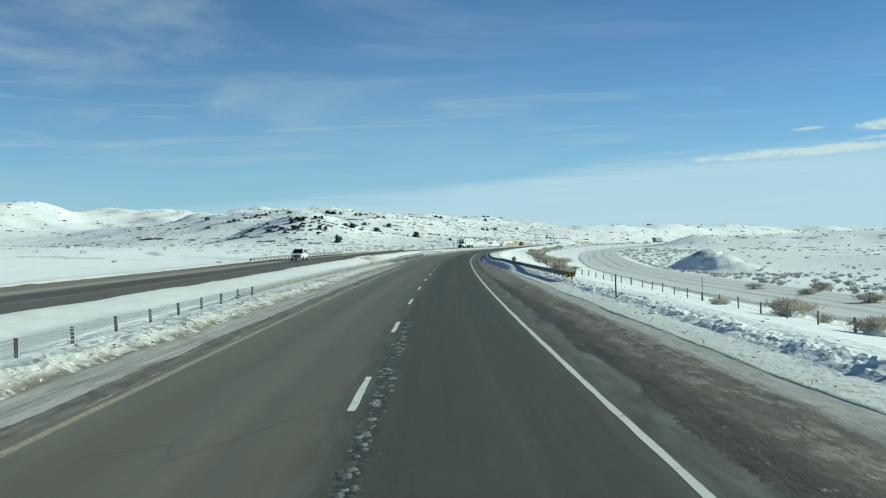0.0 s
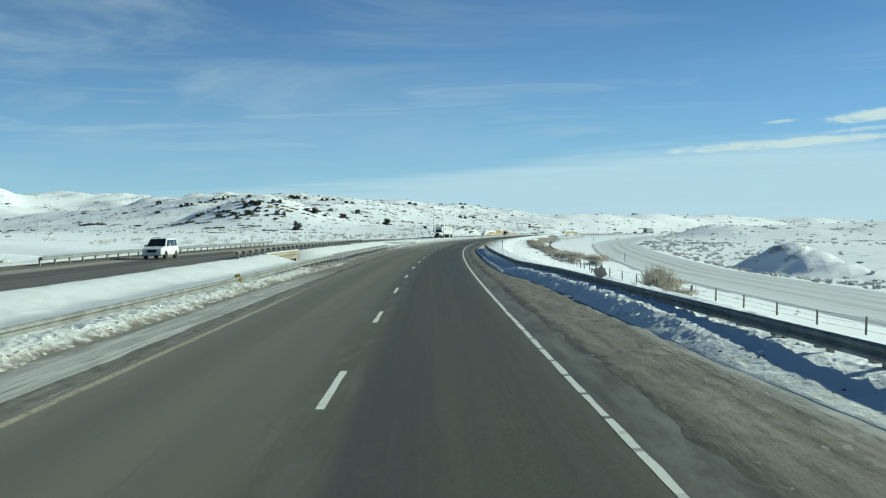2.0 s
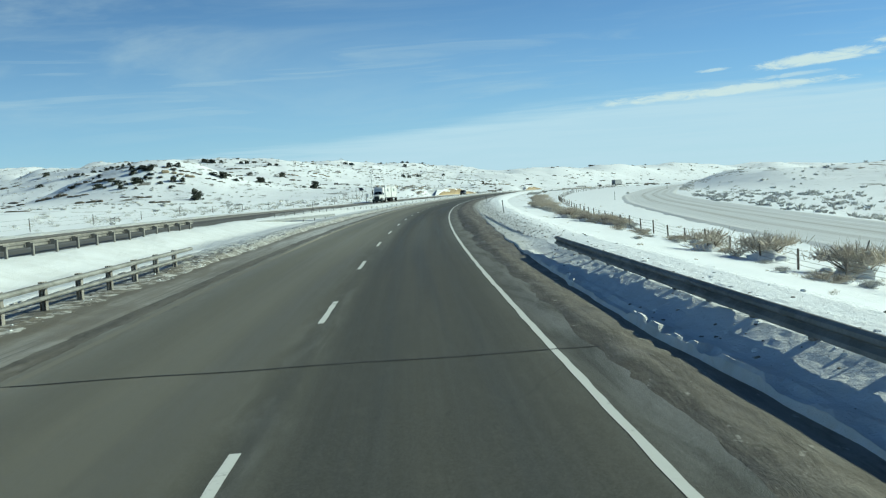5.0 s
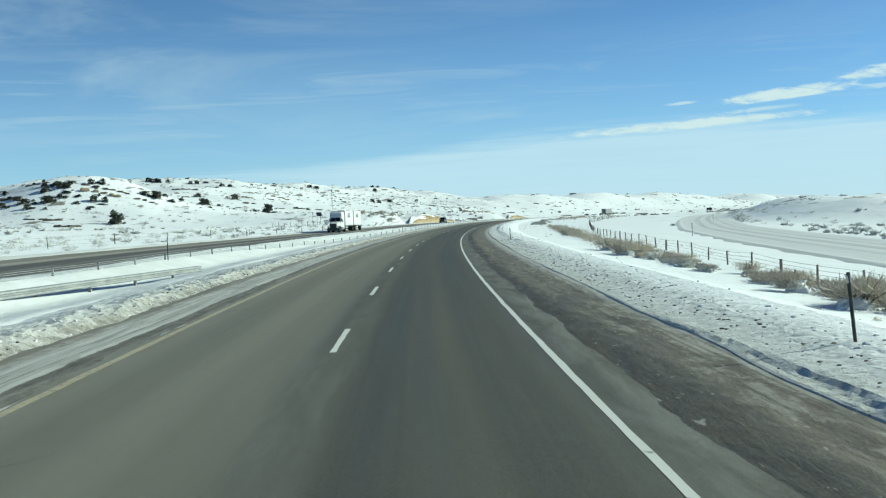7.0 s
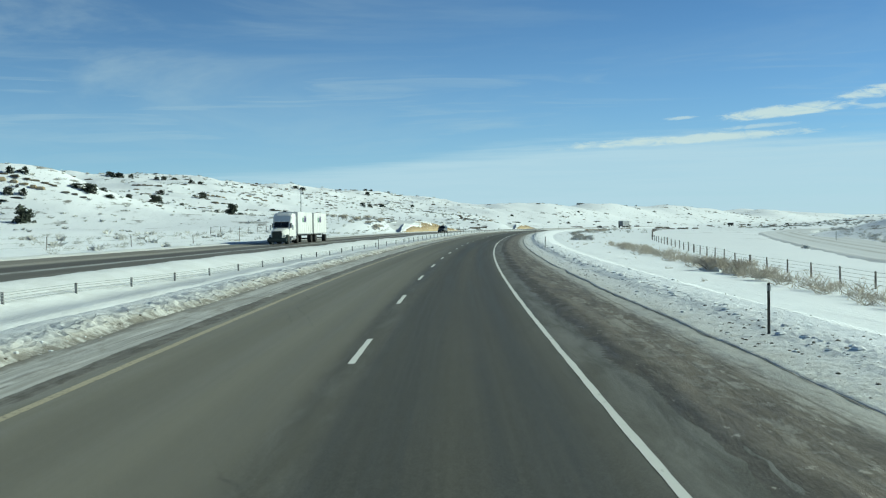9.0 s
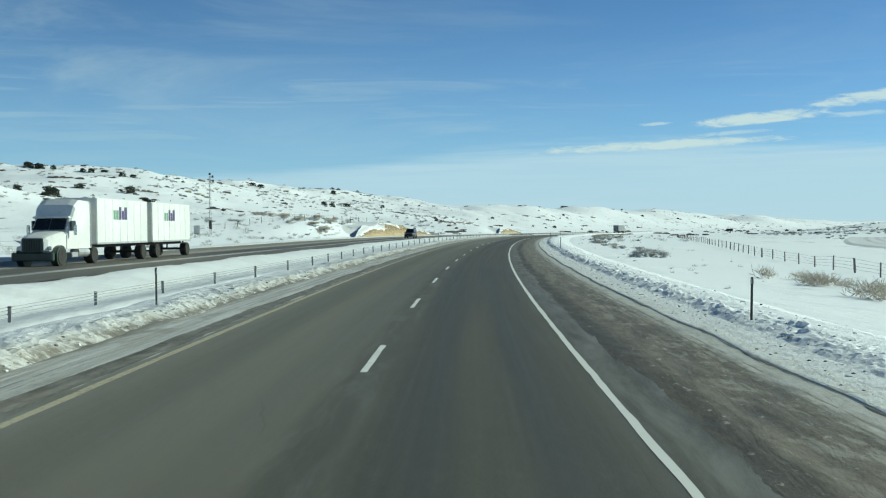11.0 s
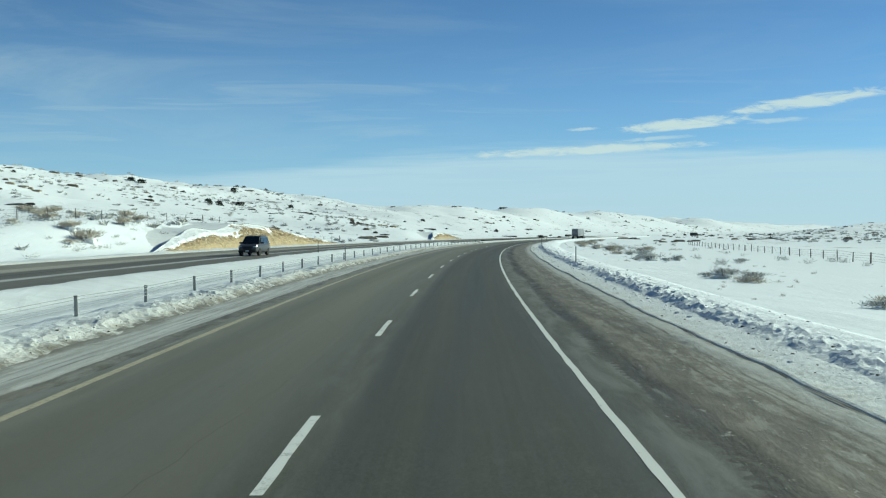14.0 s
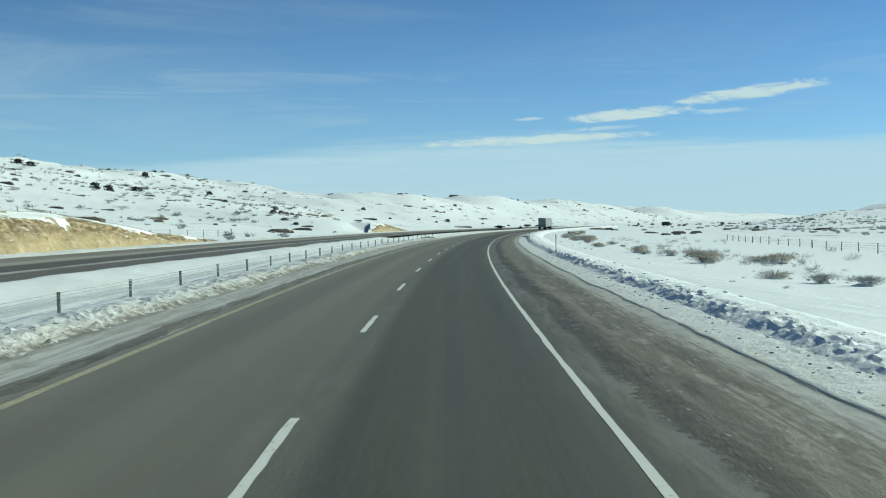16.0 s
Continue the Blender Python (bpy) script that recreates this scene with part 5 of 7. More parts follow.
def suv(m, paint, label, dark_rims=False, length=4.85, width=1.9, height=1.78):
    """A four-door sport utility vehicle; its nose points to +y."""
    root = thing("suv", m, label, "car", "cars on the oncoming carriageway")
    L, W = length / 2, width / 2
    body = Geo()
    stations = [(-L, 0.42, 0.96, 0.86), (-L + 0.06, 0.34, 1.08, 0.93), (-L * 0.72, 0.30, 1.10, 0.985), (-0.9, 0.28, 1.09, 1.0), (0.35, 0.28, 1.08, 1.0), (L * 0.42, 0.28, 1.07, 0.99), (L * 0.62, 0.30, 1.06, 0.975), (L * 0.86, 0.33, 0.97, 0.93), (L - 0.06, 0.38, 0.86, 0.86), (L, 0.45, 0.74, 0.78)]
    rings = []
    for y, lo, hi, k in stations:
        w = W * k
        rings.append([(-w * 0.88, y, lo), (-w * 0.98, y, lo + 0.10), (-w, y, lo + 0.32), (-w * 0.985, y, hi - 0.12), (-w * 0.92, y, hi), (w * 0.92, y, hi), (w * 0.985, y, hi - 0.12), (w, y, lo + 0.32), (w * 0.98, y, lo + 0.10), (w * 0.88, y, lo)])
    body.loft(rings)
    part("body", body, paint, root, smooth=False)
    roof = Geo()
    cab = [(-L + 0.16, 0.86, 1.05), (-L + 0.42, 0.80, height - 0.07), (-L + 0.62, 0.78, height), (0.15, 0.78, height), (0.42, 0.775, height - 0.05), (1.18, 0.86, 1.06)]
    rings = []
    for y, k, z in cab:
        w = W * k
        lo = 1.03
        rings.append([(-W * 0.93, y, lo), (-w, y, max(lo + 0.01, z - 0.08)), (-w * 0.9, y, max(lo + 0.02, z)), (w * 0.9, y, max(lo + 0.02, z)), (w, y, max(lo + 0.01, z - 0.08)), (W * 0.93, y, lo)])
    roof.loft(rings)
    part("roof", roof, paint, root)
    e = 0.012
    for sx in (-1, 1):
        for y0, y1, t0, t1 in ((-1.95, -1.22, -1.88, -1.22), (-1.12, -0.18, -1.12, -0.18), (-0.08, 0.98, -0.08, 0.42)):
            zb, zt = 1.10, height - 0.16
            xb, xt = sx * (W * 0.925 + e), sx * (W * 0.80 + e)
            g = Geo().loft([[(xb, y0, zb), (xb, y1, zb), (xt, t1, zt), (xt, t0, zt)], [(xb - sx * 0.03, y0, zb), (xb - sx * 0.03, y1, zb), (xt - sx * 0.03, t1, zt), (xt - sx * 0.03, t0, zt)]])
            part("side_window", g, M_GLASS, root, "dark tinted window glass")
        part("mirror", Geo().box(min(sx * W * 0.93, sx * (W + 0.2)), max(sx * W * 0.93, sx * (W + 0.2)), 0.72, 0.84, 1.08, 1.24, 0.03), paint, root)
        part("headlight", Geo().box(min(sx * W * 0.5, sx * W * 0.86), max(sx * W * 0.5, sx * W * 0.86), L - 0.14, L - 0.03, 0.70, 0.86, 0.03), M_LAMP, root, "clear headlight lens")
        part("tail_light", Geo().box(min(sx * W * 0.78, sx * W * 0.92), max(sx * W * 0.78, sx * W * 0.92), -L + 0.0, -L + 0.12, 0.8, 1.05, 0.02), M_RED, root, "red tail light")
        part("roof_rail", Geo().tube([(sx * W * 0.66, -1.8, height + 0.0), (sx * W * 0.66, -1.7, height + 0.06), (sx * W * 0.66, 0.0, height + 0.06), (sx * W * 0.66, 0.12, height - 0.01)], 0.02, 6), M_BLACK, root)
    ws = Geo().loft([[(-W * 0.80, 1.17, 1.10), (W * 0.80, 1.17, 1.10), (W * 0.70, 0.48, height - 0.09), (-W * 0.70, 0.48, height - 0.09)], [(-W * 0.80, 1.22, 1.115), (W * 0.80, 1.22, 1.115), (W * 0.70, 0.52, height - 0.07), (-W * 0.70, 0.52, height - 0.07)]])
    part("windscreen", ws, M_GLASS, root, "dark windscreen glass")
    part("rear_window", Geo().box(-W * 0.72, W * 0.72, -L + 0.20, -L + 0.27, 1.15, height - 0.2, 0.02), M_GLASS, root)
    part("grille", Geo().box(-W * 0.45, W * 0.45, L - 0.10, L + 0.01, 0.55, 0.80, 0.03), M_BLACK, root, "dark slatted grille")
    part("bumper", Geo().box(-W * 0.86, W * 0.86, L - 0.16, L + 0.05, 0.34, 0.55, 0.05), M_BLACK if dark_rims else paint, root)
    part("number_plate", Geo().box(-0.15, 0.15, L + 0.045, L + 0.06, 0.40, 0.52), M_PLATE, root, "blank number plate")
    for x in (-W + 0.12, W - 0.12):
        for y in (-1.42, 1.40):
            wheel(root, x, y, 0.36, 0.24, M_RIMDARK if dark_rims else M_CHROME)
    return root


def van_body(root, y0, y1, z0, z1, half, paint, marks=(), skirt=False):
    """A box trailer from y0 (rear) to y1 (front)."""
    trailer = part("trailer_box", Geo().box(-half, half, y0, y1, z0, z1, 0.04), paint, root)
    n = max(3, int((y1 - y0) / 1.2))
    for sx in (-1, 1):
        for i in range(n + 1):
            y = y0 + 0.06 + (y1 - y0 - 0.12) * i / n
            part("side_post", Geo().box(min(sx * half, sx * (half + 0.012)), max(sx * half, sx * (half + 0.012)), y - 0.025, y + 0.025, z0 + 0.05, z1 - 0.05), M_ALU if i in (0, n) else paint, trailer)
        part("bottom_rail", Geo().box(min(sx * half, sx * (half + 0.02)), max(sx * half, sx * (half + 0.02)), y0, y1, z0, z0 + 0.12), M_ALU, trailer)
    for sx in (-0.5, 0.5):
        part("rear_door", Geo().box(sx * half - half * 0.47, sx * half + half * 0.47, y0 - 0.03, y0 + 0.0, z0 + 0.1, z1 - 0.1, 0.01), M_TRAILER_REAR if skirt else paint, trailer)
        for k in (-0.28, 0.28):
            part("lock_rod", Geo().tube([((sx + k) * half, y0 - 0.05, z0 + 0.12), ((sx + k) * half, y0 - 0.05, z1 - 0.15)], 0.018, 6), M_ALU, trailer)
    part("rear_bumper", Geo().box(-half * 0.9, half * 0.9, y0 - 0.02, y0 + 0.1, 0.5, 0.62, 0.01).box(-0.7, -0.6, y0, y0 + 0.08, 0.6, z0).box(0.6, 0.7, y0, y0 + 0.08, 0.6, z0), M_BLACK, root)
    part("chassis", Geo().box(-0.5, -0.4, y0, y1, z0 - 0.22, z0).box(0.4, 0.5, y0, y1, z0 - 0.22, z0), M_BLACK, root)
    return trailer


def axle(root, y, dual=True, rim=None):
    for sx in (-1, 1):
        wheel(root, sx * 1.08, y, 0.52, 0.52 if dual else 0.30, rim or M_ALU)
    part("axle_beam", Geo().tube([(-1.0, y, 0.52), (1.0, y, 0.52)], 0.07, 8), M_BLACK, root)


def semi_truck(m, label, boxes, paint, name="semi_truck", marks=True, skirt=False):
    """A long-nosed tractor with one or two box trailers; the nose points to +y and stands at y = 0. boxes: lengths."""
    root = thing(name, m, label, "semi truck")
    hood = Geo()
    rings = []
    for y, w, lo, hi in ((-2.15, 1.02, 0.85, 2.02), (-1.6, 1.0, 0.85, 1.95), (-0.9, 0.92, 0.85, 1.82), (-0.3, 0.80, 0.86, 1.68), (-0.08, 0.66, 0.9, 1.58)):
        rings.append([(-w, y, lo), (-w, y, hi - 0.22), (-w * 0.82, y, hi - 0.05), (-w * 0.5, y, hi), (w * 0.5, y, hi), (w * 0.82, y, hi - 0.05), (w, y, hi - 0.22), (w, y, lo)])
    part("hood", hood.loft(rings), paint, root)
    part("grille", Geo().box(-0.62, 0.62, -0.16, -0.02, 0.76, 1.60, 0.06), M_DARKGREEN if marks else M_CHROME, root, "dark radiator grille")
    for i in range(7):
        part("grille_bar", Geo().box(-0.45 + i * 0.14, -0.40 + i * 0.14, -0.04, 0.0, 0.86, 1.50), M_BLACK, root)
    part("bumper", Geo().box(-1.2, 1.2, -0.30, 0.02, 0.30, 0.80, 0.06), M_DARKGREEN if marks else M_BLACK, root, "dark front bumper")
    for sx in (-1, 1):
        part("fender", Geo().lathe([(-0.19, 0.30), (-0.19, 0.63), (0.19, 0.63), (0.19, 0.30)], "x", 20, (sx * 1.0, -1.15, 0.55)), M_DARKGREEN if marks else paint, root)
        part("headlight", Geo().box(min(sx * 0.72, sx * 1.02), max(sx * 0.72, sx * 1.02), -0.42, -0.26, 0.90, 1.14, 0.04), M_LAMP, root)
        part("mirror", Geo().box(min(sx * 1.32, sx * 1.5), max(sx * 1.32, sx * 1.5), -2.5, -2.38, 1.75, 2.35, 0.03), M_CHROME, root)
        part("exhaust_stack", Geo().tube([(sx * 1.18, -4.95, 1.0), (sx * 1.18, -4.95, 3.7)], 0.09, 10), M_CHROME, root)
        part("fuel_tank", Geo().lathe([(-0.75, 0.05), (-0.73, 0.3), (0.73, 0.3), (0.75, 0.05)], "y", 18, (sx * 0.98, -4.0, 0.72)), M_ALU, root)
        part("step", Geo().box(min(sx * 0.9, sx * 1.25), max(sx * 0.9, sx * 1.25), -3.15, -2.35, 0.45, 0.75, 0.03), M_ALU, root)
    cab = Geo()
    rings = []
    for y, w, hi in ((-5.05, 1.22, 3.85), (-3.6, 1.22, 3.9), (-3.0, 1.18, 3.55), (-2.62, 1.10, 2.82), (-2.12, 1.06, 2.0)):
        rings.append([(-w, y, 0.95), (-w, y, hi - 0.25), (-w * 0.9, y, hi - 0.06), (-w * 0.6, y, hi), (w * 0.6, y, hi), (w * 0.9, y, hi - 0.06), (w, y, hi - 0.25), (w, y, 0.95)])
    part("cab", cab.loft(rings), paint, root)
    for sx in (-1, 1):
        g = Geo().loft([[(sx * 0.04, -2.10, 2.06), (sx * 0.94, -2.12, 2.06), (sx * 0.88, -2.55, 2.72), (sx * 0.04, -2.52, 2.76)], [(sx * 0.04, -2.02, 2.08), (sx * 0.94, -2.04, 2.08), (sx * 0.88, -2.48, 2.76), (sx * 0.04, -2.45, 2.80)]])
        part("windscreen", g, M_GLASS, root, "dark split windscreen glass")
        part("side_window", Geo().box(min(sx * 1.08, sx * 1.215), max(sx * 1.08, sx * 1.215), -3.0, -2.42, 2.02, 2.6, 0.03), M_GLASS, root)
        part("marker_window", Geo().box(min(sx * 0.10, sx * 0.72), max(sx * 0.10, sx * 0.72), -2.99, -2.86, 3.02, 3.24, 0.03), M_GLASS, root)
    part("sun_visor", Geo().box(-1.08, 1.08, -2.62, -2.30, 2.74, 2.86, 0.03), paint, root)
    axle(root, -1.15, dual=False)
    axle(root, -5.3)
    axle(root, -6.6) if len(boxes) == 1 else None
    y = -5.75
    for i, l in enumerate(boxes):
        y0 = y - l
        box = van_body(root, y0, y, 1.15, 4.05, 1.28, paint, skirt=skirt)
        axle(root, y0 + 0.9)
        if len(boxes) == 1:
            axle(root, y0 + 2.15)
        elif i == 1:
            axle(root, y - 1.0)
        if marks:
            for sx in (-1, 1):
                yy = (y0 + y) / 2 + 0.6 * sx * -1
                for k, (mat, w) in enumerate(((M_LOGO_A, 0.42), (M_LOGO_A, 0.34), (M_LOGO_A, 0.36), (M_LOGO_B, 0.34), (M_LOGO_B, 0.32))):
                    a = yy + (k - 2) * 0.46 * (1 if sx < 0 else -1)
                    hi = 3.55 if k in (0, 2) else 3.32
                    part("logo_shape", Geo().box(min(sx * 1.283, sx * 1.298), max(sx * 1.283, sx * 1.298), a - w / 2, a + w / 2, 2.72, hi, 0.004), mat, box, "plain coloured bar of a company mark")
        y = y0 - 0.9
    return root


# ---------------------------------------------------------------- weather station


def weather_station():
    def z_at(x, y):
        return float(ground_z(np.array([x]), np.array([y]))[0])
    x, y = 15.4, 494.7
    root = thing("weather_mast", pose(x, y, z_at(x, y)), "tall thin lattice weather mast with small instruments on a snowy slope", "weather mast")
    h, b = 9.6, 0.17
    corners = [(b * math.cos(a), b * math.sin(a)) for a in (0.3, 0.3 + 2 * math.pi / 3, 0.3 + 4 * math.pi / 3)]
    for cx, cy in corners:
        part("leg", Geo().tube([(cx, cy, -0.4), (cx * 0.8, cy * 0.8, h)], 0.025, 6), M_STEEL, root)
    lace = Geo()
    for i in range(24):
        a, c = corners[i % 3], corners[(i + 1) % 3]
        z0 = i * h / 24
        lace.tube([(a[0] * .95, a[1] * .95, z0), (c[0] * .95, c[1] * .95, z0 + h / 24)], 0.012, 4)
        lace.tube([(a[0] * .95, a[1] * .95, z0 + h / 24), (c[0] * .95, c[1] * .95, z0)], 0.012, 4)
    part("lacing", lace, M_STEEL, root)
    part("conduit_box", Geo().box(-0.22, 0.22, -0.22, 0.1, 0.9, 2.3, 0.03), M_POST, root, "dark equipment box")
    for z, dx in ((9.3, 0.45), (8.6, 0.5), (9.7, 0.0)):
        part("sensor_arm", Geo().tube([(0, 0, z), (dx, 0.05, z)], 0.02, 6).box(dx - 0.16, dx + 0.16, -0.12, 0.12, z - 0.05, z + 0.3, 0.04), M_POST, root)
    x, y = 11.3, 492.4
    panel = thing("solar_panel", pose(x, y, z_at(x, y), 0, 0, 30), "dark tilted solar panel on two steel posts in snow", "solar panel")
    for u in (-0.55, 0.55):
        part("post", Geo().tube([(u, 0, -0.4), (u, 0, 3.0 + u * 0.5)], 0.05, 8), M_WEATHERED, panel)
    part("panel", Geo().box(-0.85, 0.85, -0.03, 0.03, -0.65, 0.65, 0.01).moved(Matrix.Translation((0.1, -0.12, 3.1)) @ Matrix.Rotation(radians(-38), 4, "X")), M_SOLAR, panel, "dark photovoltaic cells")
    part("frame", Geo().tube([(-0.7, 0.05, 2.95), (0.75, 0.05, 3.1)], 0.03, 6), M_WEATHERED, panel)
    x, y = 13.4, 493.2
    cab = thing("equipment_cabinet", pose(x, y, z_at(x, y), 0, 0, 20), "pale grey metal equipment cabinet on a short stand", "cabinet")
    part("housing", Geo().box(-0.42, 0.42, -0.3, 0.3, 0.25, 1.45, 0.03), M_ALU, cab)
    part("door", Geo().box(-0.36, 0.36, -0.325, -0.30, 0.32, 1.38, 0.01), M_ALU, cab)
    part("stand", Geo().box(-0.35, 0.35, -0.25, 0.25, -0.3, 0.26), M_WEATHERED, cab)
    x, y = 9.6, 491.6
    pole = thing("camera_pole", pose(x, y, z_at(x, y)), "slim steel pole beside the solar panel", "pole")
    part("pole", Geo().tube([(0, 0, -0.4), (0, 0, 3.6)], 0.055, 8), M_WEATHERED, pole)
    part("bracket", Geo().box(-0.1, 0.25, -0.08, 0.08, 3.35, 3.6, 0.03), M_POST, pole)


# ---------------------------------------------------------------- bridge of the other carriageway


def build_bridge():
    s0, s1 = 149.0, 166.3
    o = at(s0, L_NEAR)
    root = thing("bridge", Matrix.Translation(tuple(o)), "tan concrete girder bridge carrying the oncoming carriageway over an underpass", "bridge")
    inv = Matrix.Translation(tuple(-o))

    def bar(name, a, b, d0, d1, z0, z1, mat, label=""):
        rings = []
        for s in np.linspace(a, b, max(2, int((b - a) / 4) + 1)):
            up = float(left_up(s))
            rings.append([tuple(at(s, d, up + z)) for d, z in ((d0, z0), (d1, z0), (d1, z1), (d0, z1))])
        return part(name, Geo().loft(rings).moved(inv), mat, root, label)

    near, far = L_NEAR + 0.75, L_NEAR - 11.2
    bar("deck", s0, s1, far, near, -0.30, -0.03, M_CONCRETE)
    bar("kerb", s0, s1, near - 0.32, near, -0.03, 0.10, M_CONCRETE)
    bar("fascia_girder", s0, s1, near - 0.55, near - 0.15, -0.78, -0.30, M_CONCRETE)
    bar("fascia_girder", s0, s1, far + 0.15, far + 0.55, -0.78, -0.30, M_CONCRETE)
    for d in (L_NEAR - 3, L_NEAR - 6.5):
        bar("inner_girder", s0, s1, d - 0.2, d + 0.2, -0.78, -0.30, M_CONCRETE)
    for s in (156.8,):
        bar("pier_cap", s - 0.45, s + 0.45, far + 0.4, near - 0.4, -1.15, -0.78, M_CONCRETE)
        for d in (near - 0.9, (near + far) / 2, far + 0.9):
            bar("pier_column", s - 0.38, s + 0.38, d - 0.38, d + 0.38, -4.8, -1.15, M_CONCRETE)
    for s, e in ((s0 - 0.2, s0 + 0.9), (s1 - 0.9, s1 + 0.2)):
        bar("abutment", s, e, far + 0.2, near - 0.2, -4.8, -0.30, M_CONCRETE)
    bar("snow_ledge", s0, s1, near - 0.30, near - 0.02, 0.10, 0.16, M_SNOW, "snow lying on the kerb")
    return root


# ---------------------------------------------------------------- rock cuts


def rock_cut(name, s0, s1, d0, height, label, seed, lean=0.95, step_s=0.4):
    """A weathered sandstone bank: debris at its foot, ragged ledges under its rim, snow lying in from above."""
    s = np.arange(s0, s1, step_s)
    u = np.linspace(0, 1, 22)
    ss, uu = np.meshgrid(s, u, indexing="ij")
    hh = height * (0.78 + 0.55 * fbm(ss[:, :1] / 22.0, ss[:, :1] * 0 + seed, 3, seed)) * step(ss[:, :1], s0, s0 + 30) * (1 - step(ss[:, :1], s1 - 40, s1))
    bulge = np.sin(uu * math.pi)
    ledges = 0.10 * (np.floor(uu * 6 + 1.8 * vnoise(ss / 6.0, uu * 2 + seed, seed)) / 6 - uu) * step(uu, 0.35, 0.7)
    z = hh * (uu + ledges) + 0.22 * fbm(ss / 1.4, uu * 4, 4, seed + 3) * bulge
    out = hh * (lean * uu + 0.45 * step(uu, 0.82, 1.0)) + (0.8 * fbm(ss / 4.0, uu * 2.2, 4, seed + 5) + 0.45 * fbm(ss / 0.9, uu * 7, 3, seed + 9) * step(uu, 0.2, 0.7)) * bulge
    d = d0 - out
    p = at(ss, d)
    base = np.interp(ss, L_S, L_Z) + left_up(ss) - 0.25
    p[..., 2] = base + z
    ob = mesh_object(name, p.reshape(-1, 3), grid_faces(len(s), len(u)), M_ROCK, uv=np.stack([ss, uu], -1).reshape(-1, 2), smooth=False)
    tagged(ob, label, "rock face", kind="structure")
    # the snow-covered slope behind its rim
    v = np.linspace(0, 1, 9)
    top_d, top_z = d[:, -1], p[:, -1, 2]
    rim = np.convolve(np.pad(top_z, 14, mode="edge"), np.ones(29) / 29, mode="valid")
    sv, vv = np.meshgrid(s, v, indexing="ij")
    dd = top_d[:, None] + 0.05 - vv * 20
    q = at(sv, dd)
    under = ground_z(q[..., 0], q[..., 1])
    ends = step(sv, s0 + 2, s0 + 36) * (1 - step(sv, s1 - 34, s1))
    w = 1 - (1 - step(vv, 0.0, 1.0)) * np.maximum(ends, 1 - step(vv, 0.0, 0.3))
    w = np.maximum(w, 1 - step(sv, s0 + 8, s0 + 30))
    level = top_z[:, None] + (rim - top_z)[:, None] * step(vv, 0.0, 0.12)
    q[..., 2] = (level + 0.03 + 1.2 * vv) * (1 - w) + (under - 0.3) * w + 0.5 * (1 - w) * fbm(sv / 2.2, vv * 6, 4, seed + 11) * np.sin(vv * math.pi)
    back = mesh_object(name + "_snow_cap", q.reshape(-1, 3), grid_faces(len(s), len(v))[:, ::-1], M_SNOW)
    tagged(back, "deep snow lying behind the rim of a rock cut", "snow slope", kind="structure")


# ---------------------------------------------------------------- scattered ground cover


def scatter(name, count, pick, grow, mat, label, category, seed):
    rng = random.Random(seed)
    pts = []
    while len(pts) < count:
        q = pick(rng)
        if q is not None:
            pts.append(q)
    xs, ys = np.array([q[0] for q in pts]), np.array([q[1] for q in pts])
    zs = ground_z(xs, ys)
    g = Geo()
    for (x, y, k), z in zip(pts, zs):
        grow(g, x, y, float(z), k, rng)
    ob = mesh_object(name, g.v, g.f, mat, smooth=False)
    return tagged(ob, label, category, kind="stuff")


def twig_bush(g, x, y, z, k, rng):
    """A loose dry bush of thin twigs."""
    for _ in range(5):
        a, r = rng.uniform(0, 6.283), rng.uniform(0.0, 0.5) * k
        tufts(g, (x + r * math.cos(a), y + r * math.sin(a), z + rng.uniform(0.0, 0.3) * k), k * 0.8, 9, rng, (0.3, 0.75), 0.012, 1.0, 0.9)


def sage_tuft(g, x, y, z, k, rng):
    n = 15
    for _ in range(n):
        a, e = rng.uniform(0, 6.283), rng.uniform(0.2, 1.3)
        r = rng.uniform(0.5, 1.0) * k
        ox, oy = rng.gauss(0, 0.25) * k, rng.gauss(0, 0.25) * k
        tip = (x + ox + r * math.cos(a) * math.cos(e), y + oy + r * math.sin(a) * math.cos(e), z + 0.05 + 0.8 * r * math.sin(e))
        w = 0.032 * k
        g.add([(x + ox - w * math.sin(a), y + oy + w * math.cos(a), z - 0.1), (x + ox + w * math.sin(a), y + oy - w * math.cos(a), z - 0.1), (x + ox, y + oy, z + 0.25 * k), tip], [(0, 1, 3), (1, 2, 3), (2, 0, 3)])


def slab(g, x, y, z, k, rng, l=None, w=None, h=None):
    """A weathered ledge block: long, low, uneven, its top left free for snow."""
    l, w, h = l or k * rng.uniform(0.5, 2.6), w or k * rng.uniform(0.4, 0.9), h or k * rng.uniform(0.25, 0.6)
    turn = rng.gauss(0.05, 0.2)
    c, s = math.cos(turn), math.sin(turn)
    ring = []
    for lev, f in ((-0.5, 1.0), (0.4, 0.95), (0.9, 0.6)):
        r = []
        for i in range(8):
            a = 2 * math.pi * i / 8
            px, py = l * f * math.copysign(abs(math.cos(a)) ** 0.6, math.cos(a)) * rng.uniform(0.85, 1.1), w * f * math.copysign(abs(math.sin(a)) ** 0.6, math.sin(a)) * rng.uniform(0.8, 1.15)
            r.append((x + px * c - py * s, y + px * s + py * c, z + lev * h * rng.uniform(0.85, 1.15)))
        ring.append(r)
    g.loft(ring)


